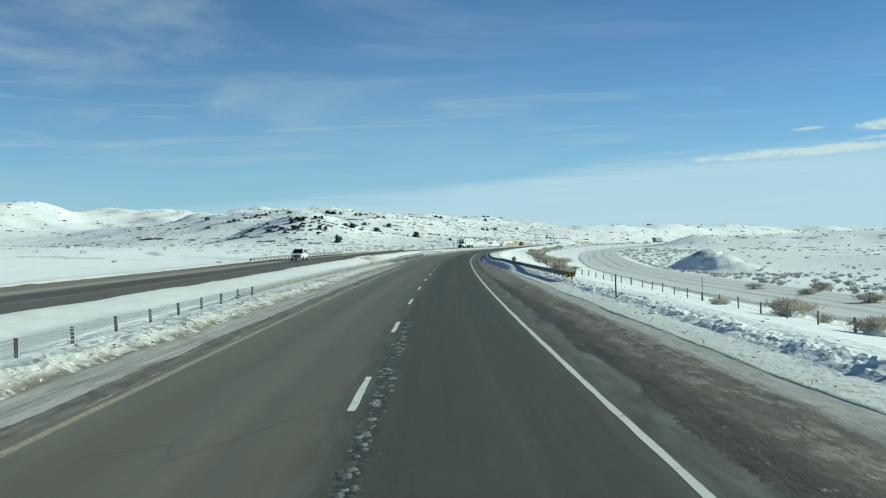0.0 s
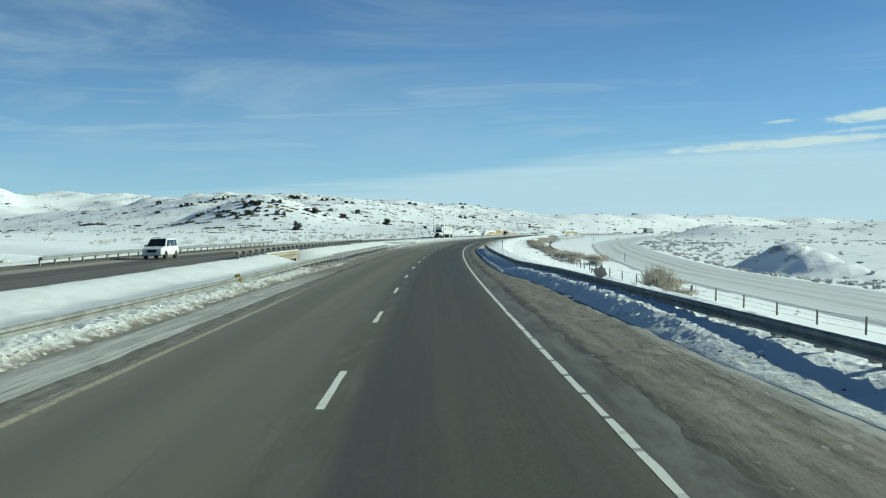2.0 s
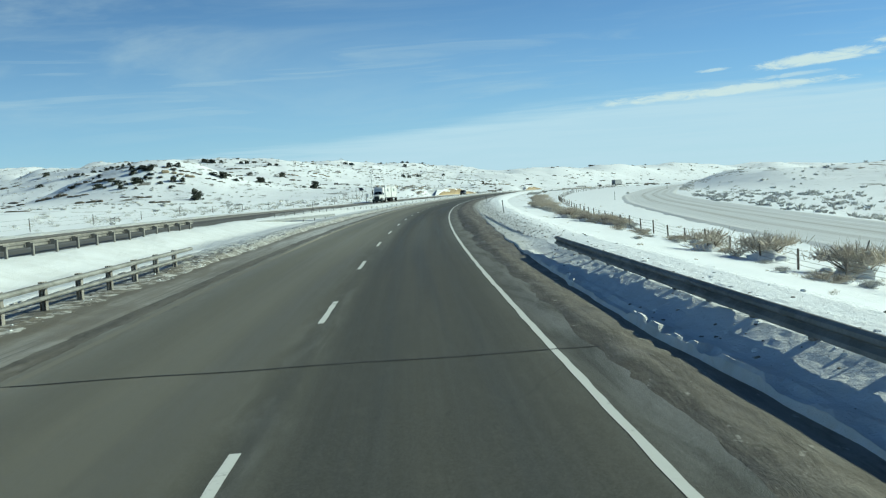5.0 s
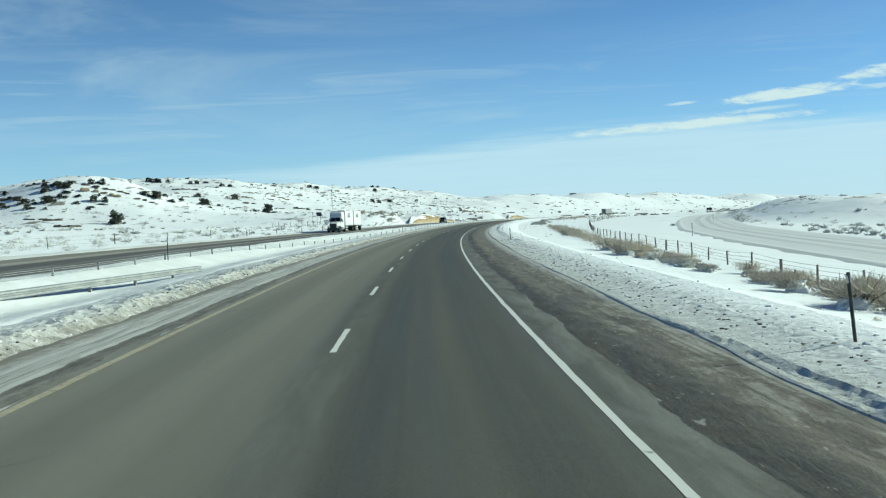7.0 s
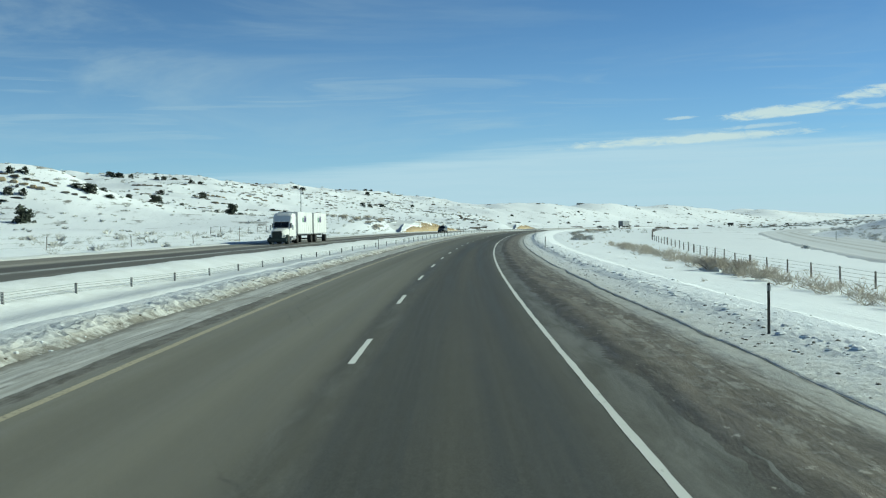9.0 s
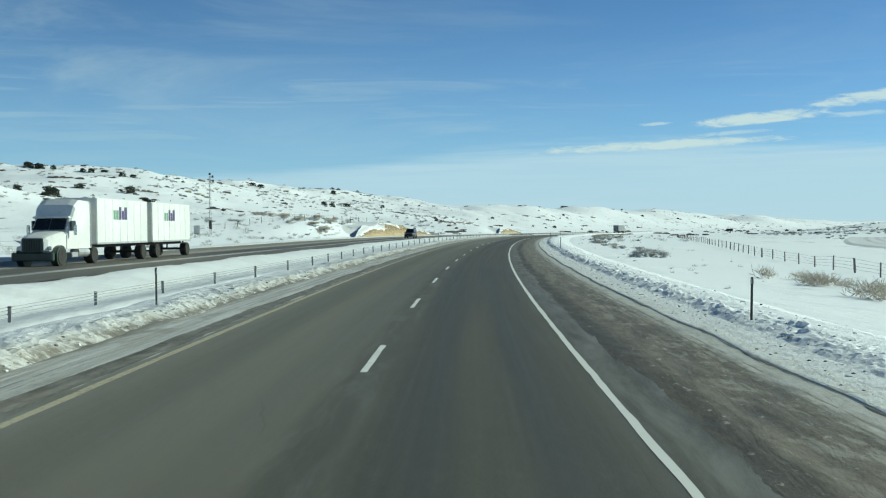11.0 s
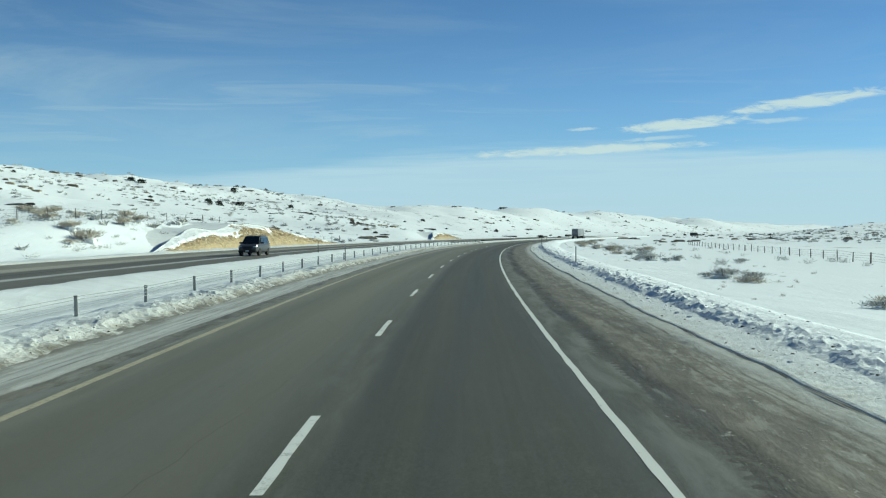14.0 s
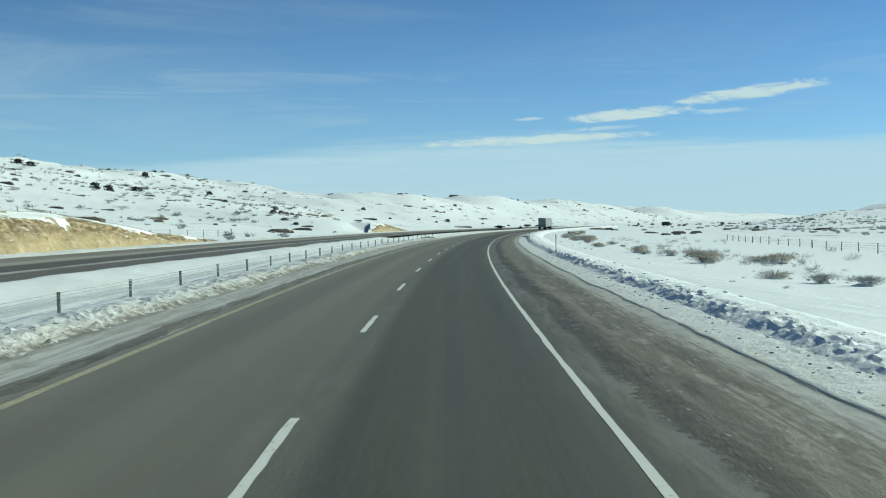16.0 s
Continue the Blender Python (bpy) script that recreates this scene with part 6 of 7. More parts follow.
def clod(g, x, y, z, k, rng):
    rings = []
    for lev, f in ((-0.4, 0.9), (0.05, 1.0), (0.35, 0.55)):
        rings.append([(x + k * f * math.cos(a) * rng.uniform(0.7, 1.2), y + k * f * math.sin(a) * rng.uniform(0.7, 1.2), z + lev * k * rng.uniform(0.8, 1.2)) for a in (0, 1.05, 2.1, 3.14, 4.19, 5.24)])
    g.loft(rings)
# ---------------------------------------------------------------- materials of things
M_REFLECT = material("pale_reflector", plain((0.6, 0.6, 0.58)), 0.3)
M_TYRE = material("tyre_rubber", mottled((0.022, 0.022, 0.022), (0.05, 0.047, 0.042), 6.0, 0.004), 0.85)
M_CHROME = material("bright_metal", mottled((0.52, 0.52, 0.51), (0.62, 0.62, 0.60), 4.0, 0.001), 0.25, 0.9)
M_ALU = material("dull_aluminium", mottled((0.42, 0.43, 0.43), (0.55, 0.55, 0.54), 2.0, 0.001), 0.4, 0.6)
M_GLASS = material("tinted_glass", plain((0.012, 0.015, 0.017)), 0.06, spec=0.6)
M_LAMP = material("lamp_lens", plain((0.62, 0.63, 0.62)), 0.12, spec=0.6)
M_RED = material("red_lens", plain((0.28, 0.01, 0.01)), 0.2)
M_BLACK = material("black_plastic", mottled((0.018, 0.018, 0.018), (0.04, 0.038, 0.035), 4.0, 0.002), 0.6)
M_PLATE = material("plate", plain((0.55, 0.56, 0.55)), 0.5)
M_RIMDARK = material("dark_rim", mottled((0.06, 0.06, 0.06), (0.11, 0.11, 0.10), 5.0, 0.001), 0.45, 0.5)
M_PAINT_WHITE = material("white_car_paint", mottled((0.66, 0.66, 0.65), (0.76, 0.76, 0.75), 0.7, 0.0, 0.3, 0.7), 0.25, spec=0.5)
M_PAINT_DARK = material("dark_grey_car_paint", mottled((0.035, 0.037, 0.04), (0.06, 0.06, 0.06), 0.8, 0.0, 0.3, 0.7), 0.28, spec=0.5)
M_PAINT_TRUCK = material("white_truck_paint", mottled((0.62, 0.62, 0.60), (0.74, 0.74, 0.72), 0.4, 0.001, 0.3, 0.7), 0.35, spec=0.4)
M_PAINT_GREY = material("grey_trailer_paint", mottled((0.20, 0.21, 0.22), (0.30, 0.31, 0.32), 0.4, 0.001, 0.3, 0.7), 0.45)
M_TRAILER_REAR = material("dirty_trailer_door", mottled((0.26, 0.26, 0.26), (0.42, 0.415, 0.40), 0.9, 0.002), 0.6)
M_DARKGREEN = material("dark_green_truck_paint", mottled((0.016, 0.030, 0.024), (0.032, 0.052, 0.042), 0.8, 0.001), 0.35, spec=0.5)
M_LOGO_A = material("dark_violet_mark", plain((0.085, 0.06, 0.15)), 0.4)
M_LOGO_B = material("green_mark", plain((0.16, 0.30, 0.20)), 0.4)
M_SOLAR = material("solar_cells", mottled((0.012, 0.014, 0.022), (0.028, 0.03, 0.045), 3.0, 0.0), 0.2, spec=0.5)
M_HAZ_Y = material("hazard_yellow", mottled((0.30, 0.235, 0.06), (0.38, 0.30, 0.09), 3.0, 0.001), 0.5)

M_TANROCK = material("tan_sandstone", mottled((0.27, 0.215, 0.135), (0.42, 0.345, 0.235), 0.6, 0.05), 0.9)
M_DARKRAIL = material("dull_dark_steel", mottled((0.16, 0.155, 0.14), (0.25, 0.24, 0.215), 2.0, 0.003), 0.65, 0.2)
M_CABLEPOST = material("grey_post_steel", mottled((0.27, 0.27, 0.26), (0.40, 0.40, 0.385), 3.0, 0.002), 0.6, 0.3)

# ---------------------------------------------------------------- guardrails
guardrail("guardrail", 54.5, 184.5, right_rail_d, lambda s: float(np.interp(s, (54, 95, 118, 150), (0.62, 0.61, 0.61, 0.64))), -1, "weathered W-beam guardrail with steel posts above a shaded snow bank", size=0.9, group="guardrails")
bridge_rail(138.4, 191.0, left_rail_d, 0.73, 1, "sunlit two-bar steel bridge railing along the median")
guardrail("guardrail", 46, 138, left_rail_d, lambda s: float(np.interp(s, (46, 60, 100, 125), (0.22, 0.36, 0.46, 0.66))), 1, "sunlit W-beam guardrail half buried in ploughed snow along the median", group="guardrails")
guardrail("guardrail", 224, 265, lambda s: np.interp(s, (224, 236, 250, 265), (-15.3, -14.7, -12.6, -10.2)), lambda s: float(np.interp(s, (224, 240, 265), (0.72, 0.50, 0.34))), 1, "pale guardrail end flaring into the median, sunk in snow", mat=M_STEEL, group="guardrails", spacing=3.81)
guardrail("guardrail", 138, 223.5, lambda s: L_NEAR + 0.30 + 0 * s, lambda s: float(left_up(s)) + 0.70, -1, "dark steel guardrail along the oncoming carriageway and its bridge", group="guardrails", spacing=2.6, mat=M_DARKRAIL, post_mat=M_DARKRAIL, foot=lambda s: float(left_up(s)) - 0.05)
guardrail("guardrail", 128, 205, lambda s: L_NEAR - 11.0 + 0 * s, lambda s: float(left_up(s)) + 0.78, 1, "steel guardrail on the far edge of the oncoming carriageway", group="guardrails", spacing=2.6, mat=M_STEEL, foot=lambda s: float(left_up(s)) - 0.4)


def hazard_panel():
    root = thing("hazard_marker", on(54.1, 8.62, 0.0), "yellow and black striped hazard marker on the guardrail's end", "hazard marker")
    part("panel", Geo().box(-0.28, 0.28, -0.02, 0.0, 0.34, 0.64, 0.01), M_HAZ_Y, root)
    for i in range(3):
        x0 = -0.26 + i * 0.2
        g = Geo().loft([[(x0, -0.024, 0.63), (x0 + 0.1, -0.024, 0.63), (min(0.28, x0 + 0.24), -0.024, 0.35), (x0 + 0.14, -0.024, 0.35)], [(x0, -0.02, 0.63), (x0 + 0.1, -0.02, 0.63), (min(0.28, x0 + 0.24), -0.02, 0.35), (x0 + 0.14, -0.02, 0.35)]])
        part("stripe", g, M_BLACK, root, "black diagonal stripe")
    part("terminal", Geo().box(-0.2, 0.2, 0.0, 0.55, 0.32, 0.62, 0.05), M_WEATHERED, root)


hazard_panel()


def marker_plates():
    sign = thing("diamond_marker", on(98.8, 7.95, 0.0, 0) @ Matrix.Rotation(radians(14), 4, "Y"), "grey back of a small diamond marker leaning behind the guardrail", "road sign")
    part("panel", Geo().box(-0.21, 0.21, -0.012, 0.0, -0.21, 0.21, 0.006).moved(Matrix.Translation((0, 0, 0.68)) @ Matrix.Rotation(radians(45), 4, "Y")), M_WEATHERED, sign)
    part("post", Geo().tube([(0, 0.03, -0.3), (0, 0.03, 1.0)], 0.025, 6), M_POST, sign)
    plate = thing("yellow_marker", on(104.6, -7.28, 0.0, 0) @ Matrix.Rotation(radians(-12), 4, "Y"), "bent yellow reflector plate on the half buried guardrail", "road marker")
    part("plate", Geo().box(-0.13, 0.13, -0.01, 0.0, 0.22, 0.62, 0.005), M_YELLOWPLATE, plate)
    part("bracket", Geo().box(-0.03, 0.03, 0.0, 0.05, -0.1, 0.55), M_POST, plate)


M_YELLOWPLATE = material("yellow_plate", mottled((0.62, 0.42, 0.04), (0.72, 0.52, 0.08), 4.0, 0.001), 0.5)
marker_plates()
cable_barrier(14, 47, 3.1, "three-strand cable barrier on short steel posts in median snow")
cable_barrier(251.57, 650, 5.10, "long cable barrier on steel posts in median snow")
build_delineators()

# ---------------------------------------------------------------- bridge, station, rocks
build_bridge()
weather_station()
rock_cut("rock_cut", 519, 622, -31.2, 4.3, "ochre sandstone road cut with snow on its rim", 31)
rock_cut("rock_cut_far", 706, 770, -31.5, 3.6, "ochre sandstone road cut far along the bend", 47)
rock_cut("rock_cut_middle", 640, 672, -44, 3.4, "low tan sandstone outcrop above the far carriageway", 59)


# ---------------------------------------------------------------- fences
def fence_line(s):
    return float(np.interp(s, (40, 92, 120, 150, 160, 180, 270, 350, 388, 428, 456, 500, 560, 640), (20.6, 20.3, 18.4, 16.2, 16.3, 17.0, 18.8, 21.6, 24.4, 26.6, 29.6, 33.0, 36.0, 38.0)))


wire_fence("wire_fence", [(s, fence_line(s)) for s in np.arange(44, 148, 4.4)], "wire fence on thin wooden posts below the road bank", 0.75, 3)
wire_fence("wire_fence", [(s, fence_line(s)) for s in np.arange(151, 640, 4.6)], "wire fence on wooden posts along the side road", 0.88)
h_brace(149.5, 16.2)
h_brace(268.0, -37.5)
wire_fence("wire_fence", [(s, -44 - 6 * math.sin(s / 60)) for s in np.arange(440, 640, 5.5)], "wire fence on the slope above the oncoming carriageway", 1.2, 3)
wire_fence("wire_fence", [(s, -36 - 2 * math.sin(s / 40)) for s in np.arange(225, 430, 17)], "sparse wire fence beyond the oncoming carriageway", 1.2, 3)
for fs, fd in ((420.0, 52.0), (330.0, 31.0), (205.0, 27.5), (96.0, 27.0)):
    px, py, _ = at(fs, fd)
    st = thing("marker_stake", pose(px, py, up_at(fs, fd)), "thin dark snow stake beside the side road", "snow stake", "snow stakes")
    part("stake", Geo().tube([(0, 0, -0.3), (0, 0, 1.6)], 0.035, 6), M_POST, st)

# ---------------------------------------------------------------- vehicles
suv(on(143, -22.6, float(left_up(143)) + 0.005, 180), M_PAINT_WHITE, "white sport utility vehicle coming along the slushy carriageway")
suv(on(516, -18.6, float(left_up(516)) + 0.005, 180), M_PAINT_DARK, "dark grey sport utility vehicle coming along the far carriageway", True, 4.6, 1.86, 1.80)
semi_truck(on(391, -23.2, float(left_up(391)) + 0.005, 180), "white long-nosed semi truck pulling two white box trailers", (8.6, 8.6), M_PAINT_TRUCK)
semi_truck(on(812 + 23, 1.9, 0.006, 0), "grey box trailer of a semi truck driving far ahead", (16.0,), M_PAINT_GREY, marks=False, skirt=True)


def far_box(x, y, label):
    z = float(ground_z(np.array([x]), np.array([y]))[0])
    root = thing("utility_trailer", pose(x, y, z, 0, 0, 15), label, "trailer", "trailers parked by the side road")
    part("box", Geo().box(-1.1, 1.1, -2.0, 2.0, 0.7, 2.5, 0.06), M_BLACK, root)
    part("drawbar", Geo().tube([(0, -2.0, 0.6), (0, -3.2, 0.5)], 0.06, 6), M_BLACK, root)
    part("stand", Geo().box(-0.05, 0.05, -3.2, -3.1, 0, 0.5), M_BLACK, root)
    for sx in (-1, 1):
        wheel(root, sx * 1.12, 0.2, 0.38, 0.22, M_ALU)


far_box(321, 930, "small dark box trailer parked on the snowy plain")

# ---------------------------------------------------------------- shrubs along the fence
SHRUB_GROUP = "dry shrubs beside the road"
kinds = []
for i, (size, mat, words) in enumerate(((0.9, M_TWIG, "dry tan rabbitbrush standing out of the snow"), (1.15, M_TWIG, "dense brown dry shrub in snow"), (0.75, M_SAGE, "frosted grey sagebrush in snow"), (1.5, M_TWIG, "large bare brown bush beside the fence"))):
    s, d = ((262, 17.2), (250.5, 15.0), (300, 17.0), (117, 15.0))[i]
    x, y, _ = at(s, d)
    kinds.append(shrub(100 + i, size, mat, words, SHRUB_GROUP, pose(x, y, up_at(s, d)), 200 if i != 3 else 320))
rng = random.Random(11)


def plant(kind, s, d, k, tall=0.0):
    x, y, _ = at(s, d)
    copy_thing(kinds[kind], pose(x, y, up_at(s, d) - 0.05, 0, 0, rng.uniform(0, 360)) @ Matrix.Diagonal((k * 1.15, k * rng.uniform(0.9, 1.2), k * (tall or rng.uniform(0.62, 0.9)), 1)))


for s, d, kind, k in ((113, 14.6, 3, 0.8), (120, 15.6, 1, 0.9), (128, 17.0, 0, 1.0), (449.4, 16.3, 2, 1.1), (450.2, 15.5, 2, 0.8), (445.2, 17.8, 2, 1.0), (462.8, 15.3, 2, 1.0), (464.5, 16.4, 0, 1.0), (477.6, 15.3, 0, 1.1), (481.5, 15.1, 2, 1.4), (480.1, 16.2, 2, 1.2), (483.0, 14.6, 2, 0.9),
                      (510.5, 16.0, 2, 1.3), (509.0, 17.1, 2, 1.0), (512, 18.5, 2, 1.2), (511, 23.5, 2, 1.0), (518, 16.5, 2, 1.2), (520, 17.4, 2, 1.0), (512.0, 15.2, 2, 0.9), (531, 18.2, 2, 1.3), (533, 17.2, 2, 1.1), (536, 16.2, 0, 1.0), (552, 17.0, 1, 1.3), (554, 18.0, 2, 1.2), (553, 20.8, 0, 1.2), (552, 21.6, 1, 1.2), (563.5, 18.8, 0, 1.2), (566, 17.6, 2, 1.2)):
    plant(kind, s, d, k)
def plant_xy(kind, x, y, k):
    z = float(ground_z(np.array([x]), np.array([y]))[0])
    copy_thing(kinds[kind], pose(x, y, z - 0.05, 0, 0, rng.uniform(0, 360)) @ Matrix.Scale(k, 4))


for x, y, kind, k in ((22.5, 56, 3, 1.15), (24, 58.5, 3, 1.0), (21.5, 43, 3, 0.9), (23, 45.5, 3, 0.8), (22, 40, 3, 0.7), (23, 52, 0, 0.9), (21, 65, 0, 0.9), (22, 67, 0, 0.8), (25, 196, 3, 1.3), (27, 183, 3, 1.6), (25.5, 189, 3, 1.4), (23, 178, 1, 1.2), (21, 131, 3, 0.9), (24, 200, 1, 1.5), (34, 95, 1, 1.1), (35, 84, 3, 0.8), (38, 88, 1, 1.2), (35, 72, 3, 1.0), (39, 76, 1, 1.2)):
    plant_xy(kind, x, y, k)
for x, y, kind, k in ((20, 577, 3, 1.0), (27, 548, 3, 0.8), (27, 556, 3, 1.2), (24, 560, 1, 1.2), (35, 527, 3, 1.3), (33, 530, 3, 1.0), (34, 523, 1, 0.8), (37, 544, 3, 1.0), (35, 570, 3, 1.2), (28, 528, 1, 0.8), (30, 536, 3, 0.9), (22, 566, 1, 1.2), (31, 552, 1, 1.0), (38, 552, 3, 0.9)):
    plant_xy(kind, x, y, k)
x, y, _ = at(117, 14.5)
copy_thing(kinds[3], pose(x, y, up_at(117, 14.5) - 0.05, 0, 0, 40) @ Matrix.Diagonal((0.85, 0.85, 1.6, 1)))
for s, d, kind, k, tall in ((244.9, 15.0, 3, 1.0, 1.05), (246.2, 15.9, 3, 0.8, 1.1), (243.8, 16.0, 1, 0.9, 1.1), (238.1, 15.7, 3, 0.85, 1.05), (237.0, 16.6, 1, 1.0, 1.1), (239.6, 16.4, 1, 0.9, 1.0), (231.4, 16.9, 1, 0.7, 1.0), (279.2, 14.5, 3, 0.9, 1.1), (280.4, 15.5, 3, 0.75, 1.1), (286.4, 14.6, 1, 1.0, 1.15), (282.5, 15.2, 2, 1.2, 1.0), (334, 16.4, 3, 0.9, 1.1), (331, 17.2, 1, 1.1, 1.1),
                            (420.0, 15.0, 2, 1.25, 1.3), (421.0, 15.9, 2, 1.3, 1.2), (419.4, 14.5, 2, 1.05, 1.3), (420.4, 16.7, 2, 1.0, 1.2), (419.0, 13.9, 2, 0.7, 1.0), (421.8, 15.2, 2, 0.9, 1.2)):
    plant(kind, s, d, k, tall)
# the belt of brush between the bank and the fence, thick in places and open in others
far_belt = []
for _ in range(310):
    s = rng.uniform(226, 392)
    if vnoise(s / 9.0, 0.5, 71) > -0.25 + rng.uniform(-0.5, 0.3):
        d = float(np.interp(s, (225, 232, 245, 260, 280, 300, 335, 390), (17.0, 16.7, 15.2, 15.0, 14.7, 15.9, 16.4, 17.0))) + abs(rng.gauss(0.7, 1.1))
        if s < 292:
            plant(rng.choice((0, 0, 1, 2, 2)), s, min(d, fence_line(s) + 0.6), rng.uniform(0.5, 1.0), rng.uniform(0.8, 1.15))
        else:
            x, y, _ = at(s, min(d, fence_line(s) + 0.6))
            far_belt.append((float(x), float(y), rng.uniform(0.7, 1.2)))
scatter("brush_belt", len(far_belt), lambda r: far_belt.pop(), twig_bush, M_TWIG, "dry tan brush crowding along the wire fence", "brush", 30)
for _ in range(26):
    s = rng.uniform(180, 228)
    plant(rng.choice((0, 0, 2, 2)), s, fence_line(s) - abs(rng.gauss(0.4, 1.0)), rng.uniform(0.45, 0.95))
for _ in range(44):
    s = rng.uniform(568, 740)
    plant(rng.choice((0, 1, 2, 2)), s, rng.uniform(14.4, 18.5), rng.uniform(0.7, 1.25))
for _ in range(16):
    s = rng.uniform(150, 172)
    plant(2, s, rng.uniform(-12.6, -10.2), rng.uniform(0.4, 0.7))

# ---------------------------------------------------------------- junipers on the hill
trees = []
TREE_GROUP = "junipers on the snowy hill"
for i, (h, w, words) in enumerate(((3.7, 2.3, "dark green juniper tree on a snowy slope"), (2.2, 2.0, "low spreading dark juniper on a rocky slope"), (3.9, 2.9, "broad ragged juniper tree beside the far carriageway"))):
    x, y = ((-7.8, 590), (-32, 596), (-48.8, 507))[i]
    trees.append(juniper(300 + i, h, w, pose(x, y, float(ground_z(np.array([x]), np.array([y]))[0])), words, TREE_GROUP))


def tree_at(kind, x, y, k):
    z = float(ground_z(np.array([x]), np.array([y]))[0])
    copy_thing(trees[kind], pose(x, y, z - 0.2, 0, 0, rng.uniform(0, 360)) @ Matrix.Diagonal((k, k, k * 0.62, 1)))


def bushes(rows):
    """x, y, width and height of each dark clump; wide ones are two or three junipers side by side."""
    for x, y, w, h in rows:
        n = max(1, round(w / 4.2))
        for i in range(n):
            px = x + (i - (n - 1) / 2) * w / n
            py = y + rng.uniform(-1.5, 1.5)
            z = float(ground_z(np.array([px]), np.array([py]))[0])
            kind = 1 if h < w / n * 0.95 else 0
            f = rng.uniform(0.85, 1.15)
            hk, wk = ((3.0, 3.8), (4.8, 3.2))[1 - kind]
            copy_thing(trees[kind], pose(px, py, z - 0.25, 0, 0, rng.uniform(0, 360)) @ Matrix.Diagonal((w / n / wk * f * 1.1, w / n / wk * f * 1.1, h / hk * f, 1)))


bushes(((-65, 559, 7.0, 2.8), (-79, 549, 3.4, 2.4), (-75, 552, 6.8, 1.7), (-76, 540, 5.5, 2.6), (-81, 534, 2.6, 2.2), (-80, 539, 2.6, 1.5), (-74, 544, 2.6, 1.5), (-61, 544, 6.7, 2.6), (-45, 560, 3.4, 4.1), (-49, 560, 4.2, 1.9), (-44, 571, 2.8, 1.6)))
bushes(((-40, 560, 1.5, 1.5), (-42, 600, 3.0, 1.9), (-48, 704, 4.4, 2.2), (-33, 593, 2.9, 3.3), (-30, 703, 5.0, 3.9), (-76, 765, 12.7, 3.2), (-57, 762, 7.5, 2.5), (-51, 769, 5.1, 1.9), (-38, 748, 9.1, 2.4), (-91, 537, 5.1, 2.6), (33, 889, 4.6, 2.3), (47, 793, 7.9, 3.0)))
bushes(((57, 808, 5.4, 2.0), (65, 900, 3.2, 2.0), (58, 966, 4.3, 2.6), (85, 808, 3.4, 1.4), (114, 982, 5.4, 2.7), (9, 923, 9.8, 2.4), (-165, 707, 5.1, 2.2), (-181, 771, 5.7, 3.2), (-149, 720, 11.1, 2.2), (-137, 735, 15.1, 1.9), (-134, 757, 11.7, 2.0), (-130, 763, 6.3, 2.4)))
bushes(((-74, 551, 5.2, 1.6), (-80, 548, 2.6, 2.1), (-84, 538, 5.1, 2.5), (-77, 540, 4.1, 2.0), (-75, 556, 8.2, 1.4), (-80, 768, 9.4, 3.1), (64, 1056, 9.0, 4.0), (39, 1068, 6.0, 3.0), (-112, 757, 6.0, 3.0)))
bushes([(rng.uniform(-108, -62), rng.uniform(532, 562), rng.uniform(1.3, 3.4), rng.uniform(0.7, 1.5)) for _ in range(34)])
bushes([(rng.uniform(-60, 20), rng.uniform(575, 690), rng.uniform(1.2, 3.0), rng.uniform(0.7, 1.5)) for _ in range(22)])
for _ in range(26):
    x, y = rng.uniform(-190, 30), rng.uniform(640, 820)
    tree_at(1, x, y, rng.uniform(0.25, 0.7))
for _ in range(90):
    x, y = rng.uniform(-120, 420), rng.uniform(840, 1300)
    tree_at(1, x, y, rng.uniform(0.5, 1.2))


def rock_ledge(x, y, length, height, mat, seed):
    """A bed of sandstone broken into blocks, level along the slope."""
    r = random.Random(seed)
    z0 = float(ground_z(np.array([x]), np.array([y]))[0])
    root = thing("rock_ledge", Matrix.Translation((x, y, z0)), "weathered sandstone ledge breaking through the hillside snow", "rock ledge", "rock ledges on the hill")
    u = -length / 2
    while u < length / 2:
        l = r.uniform(0.8, 2.6)
        z = float(ground_z(np.array([x + u]), np.array([y]))[0]) - z0
        g = Geo()
        slab(g, u, r.uniform(-0.5, 0.5), z + 0.05 * height, height, r, l * 0.75, max(0.5, height * 0.8), 0.75 * height * r.uniform(0.5, 1.0))
        part("block", g, mat, root)
        u += l * r.uniform(0.9, 1.7)


for i, (x, y, l, h) in enumerate(((-61, 555, 14.3, 0.7), (-56, 719, 11.5, 0.9), (-47, 552, 6.4, 0.6), (-22, 695, 5.4, 1.1), (-68, 518, 4.8, 0.7), (-58, 496, 4.1, 0.9), (-84, 557, 5.5, 0.8), (101, 776, 7.7, 1.9), (-121, 531, 7.7, 0.8), (-108, 535, 10.3, 1.5), (-96, 530, 7.6, 0.8))):
    rock_ledge(x, y, l, h, M_STONE, 500 + i)
for i, (x, y, l, h) in enumerate(((-88, 513, 7.2, 1.0), (-157, 640, 10.4, 1.0), (-198, 677, 14.2, 1.8), (-214, 693, 5.1, 1.1), (-49, 319, 2.2, 0.4), (-61, 495, 3.2, 0.9), (-69, 516, 3.4, 0.7), (-90, 545, 8.0, 1.0), (-100, 548, 9.0, 0.9), (-75, 520, 6.0, 0.6))):
    rock_ledge(x, y, l, h, M_STONE, 530 + i)
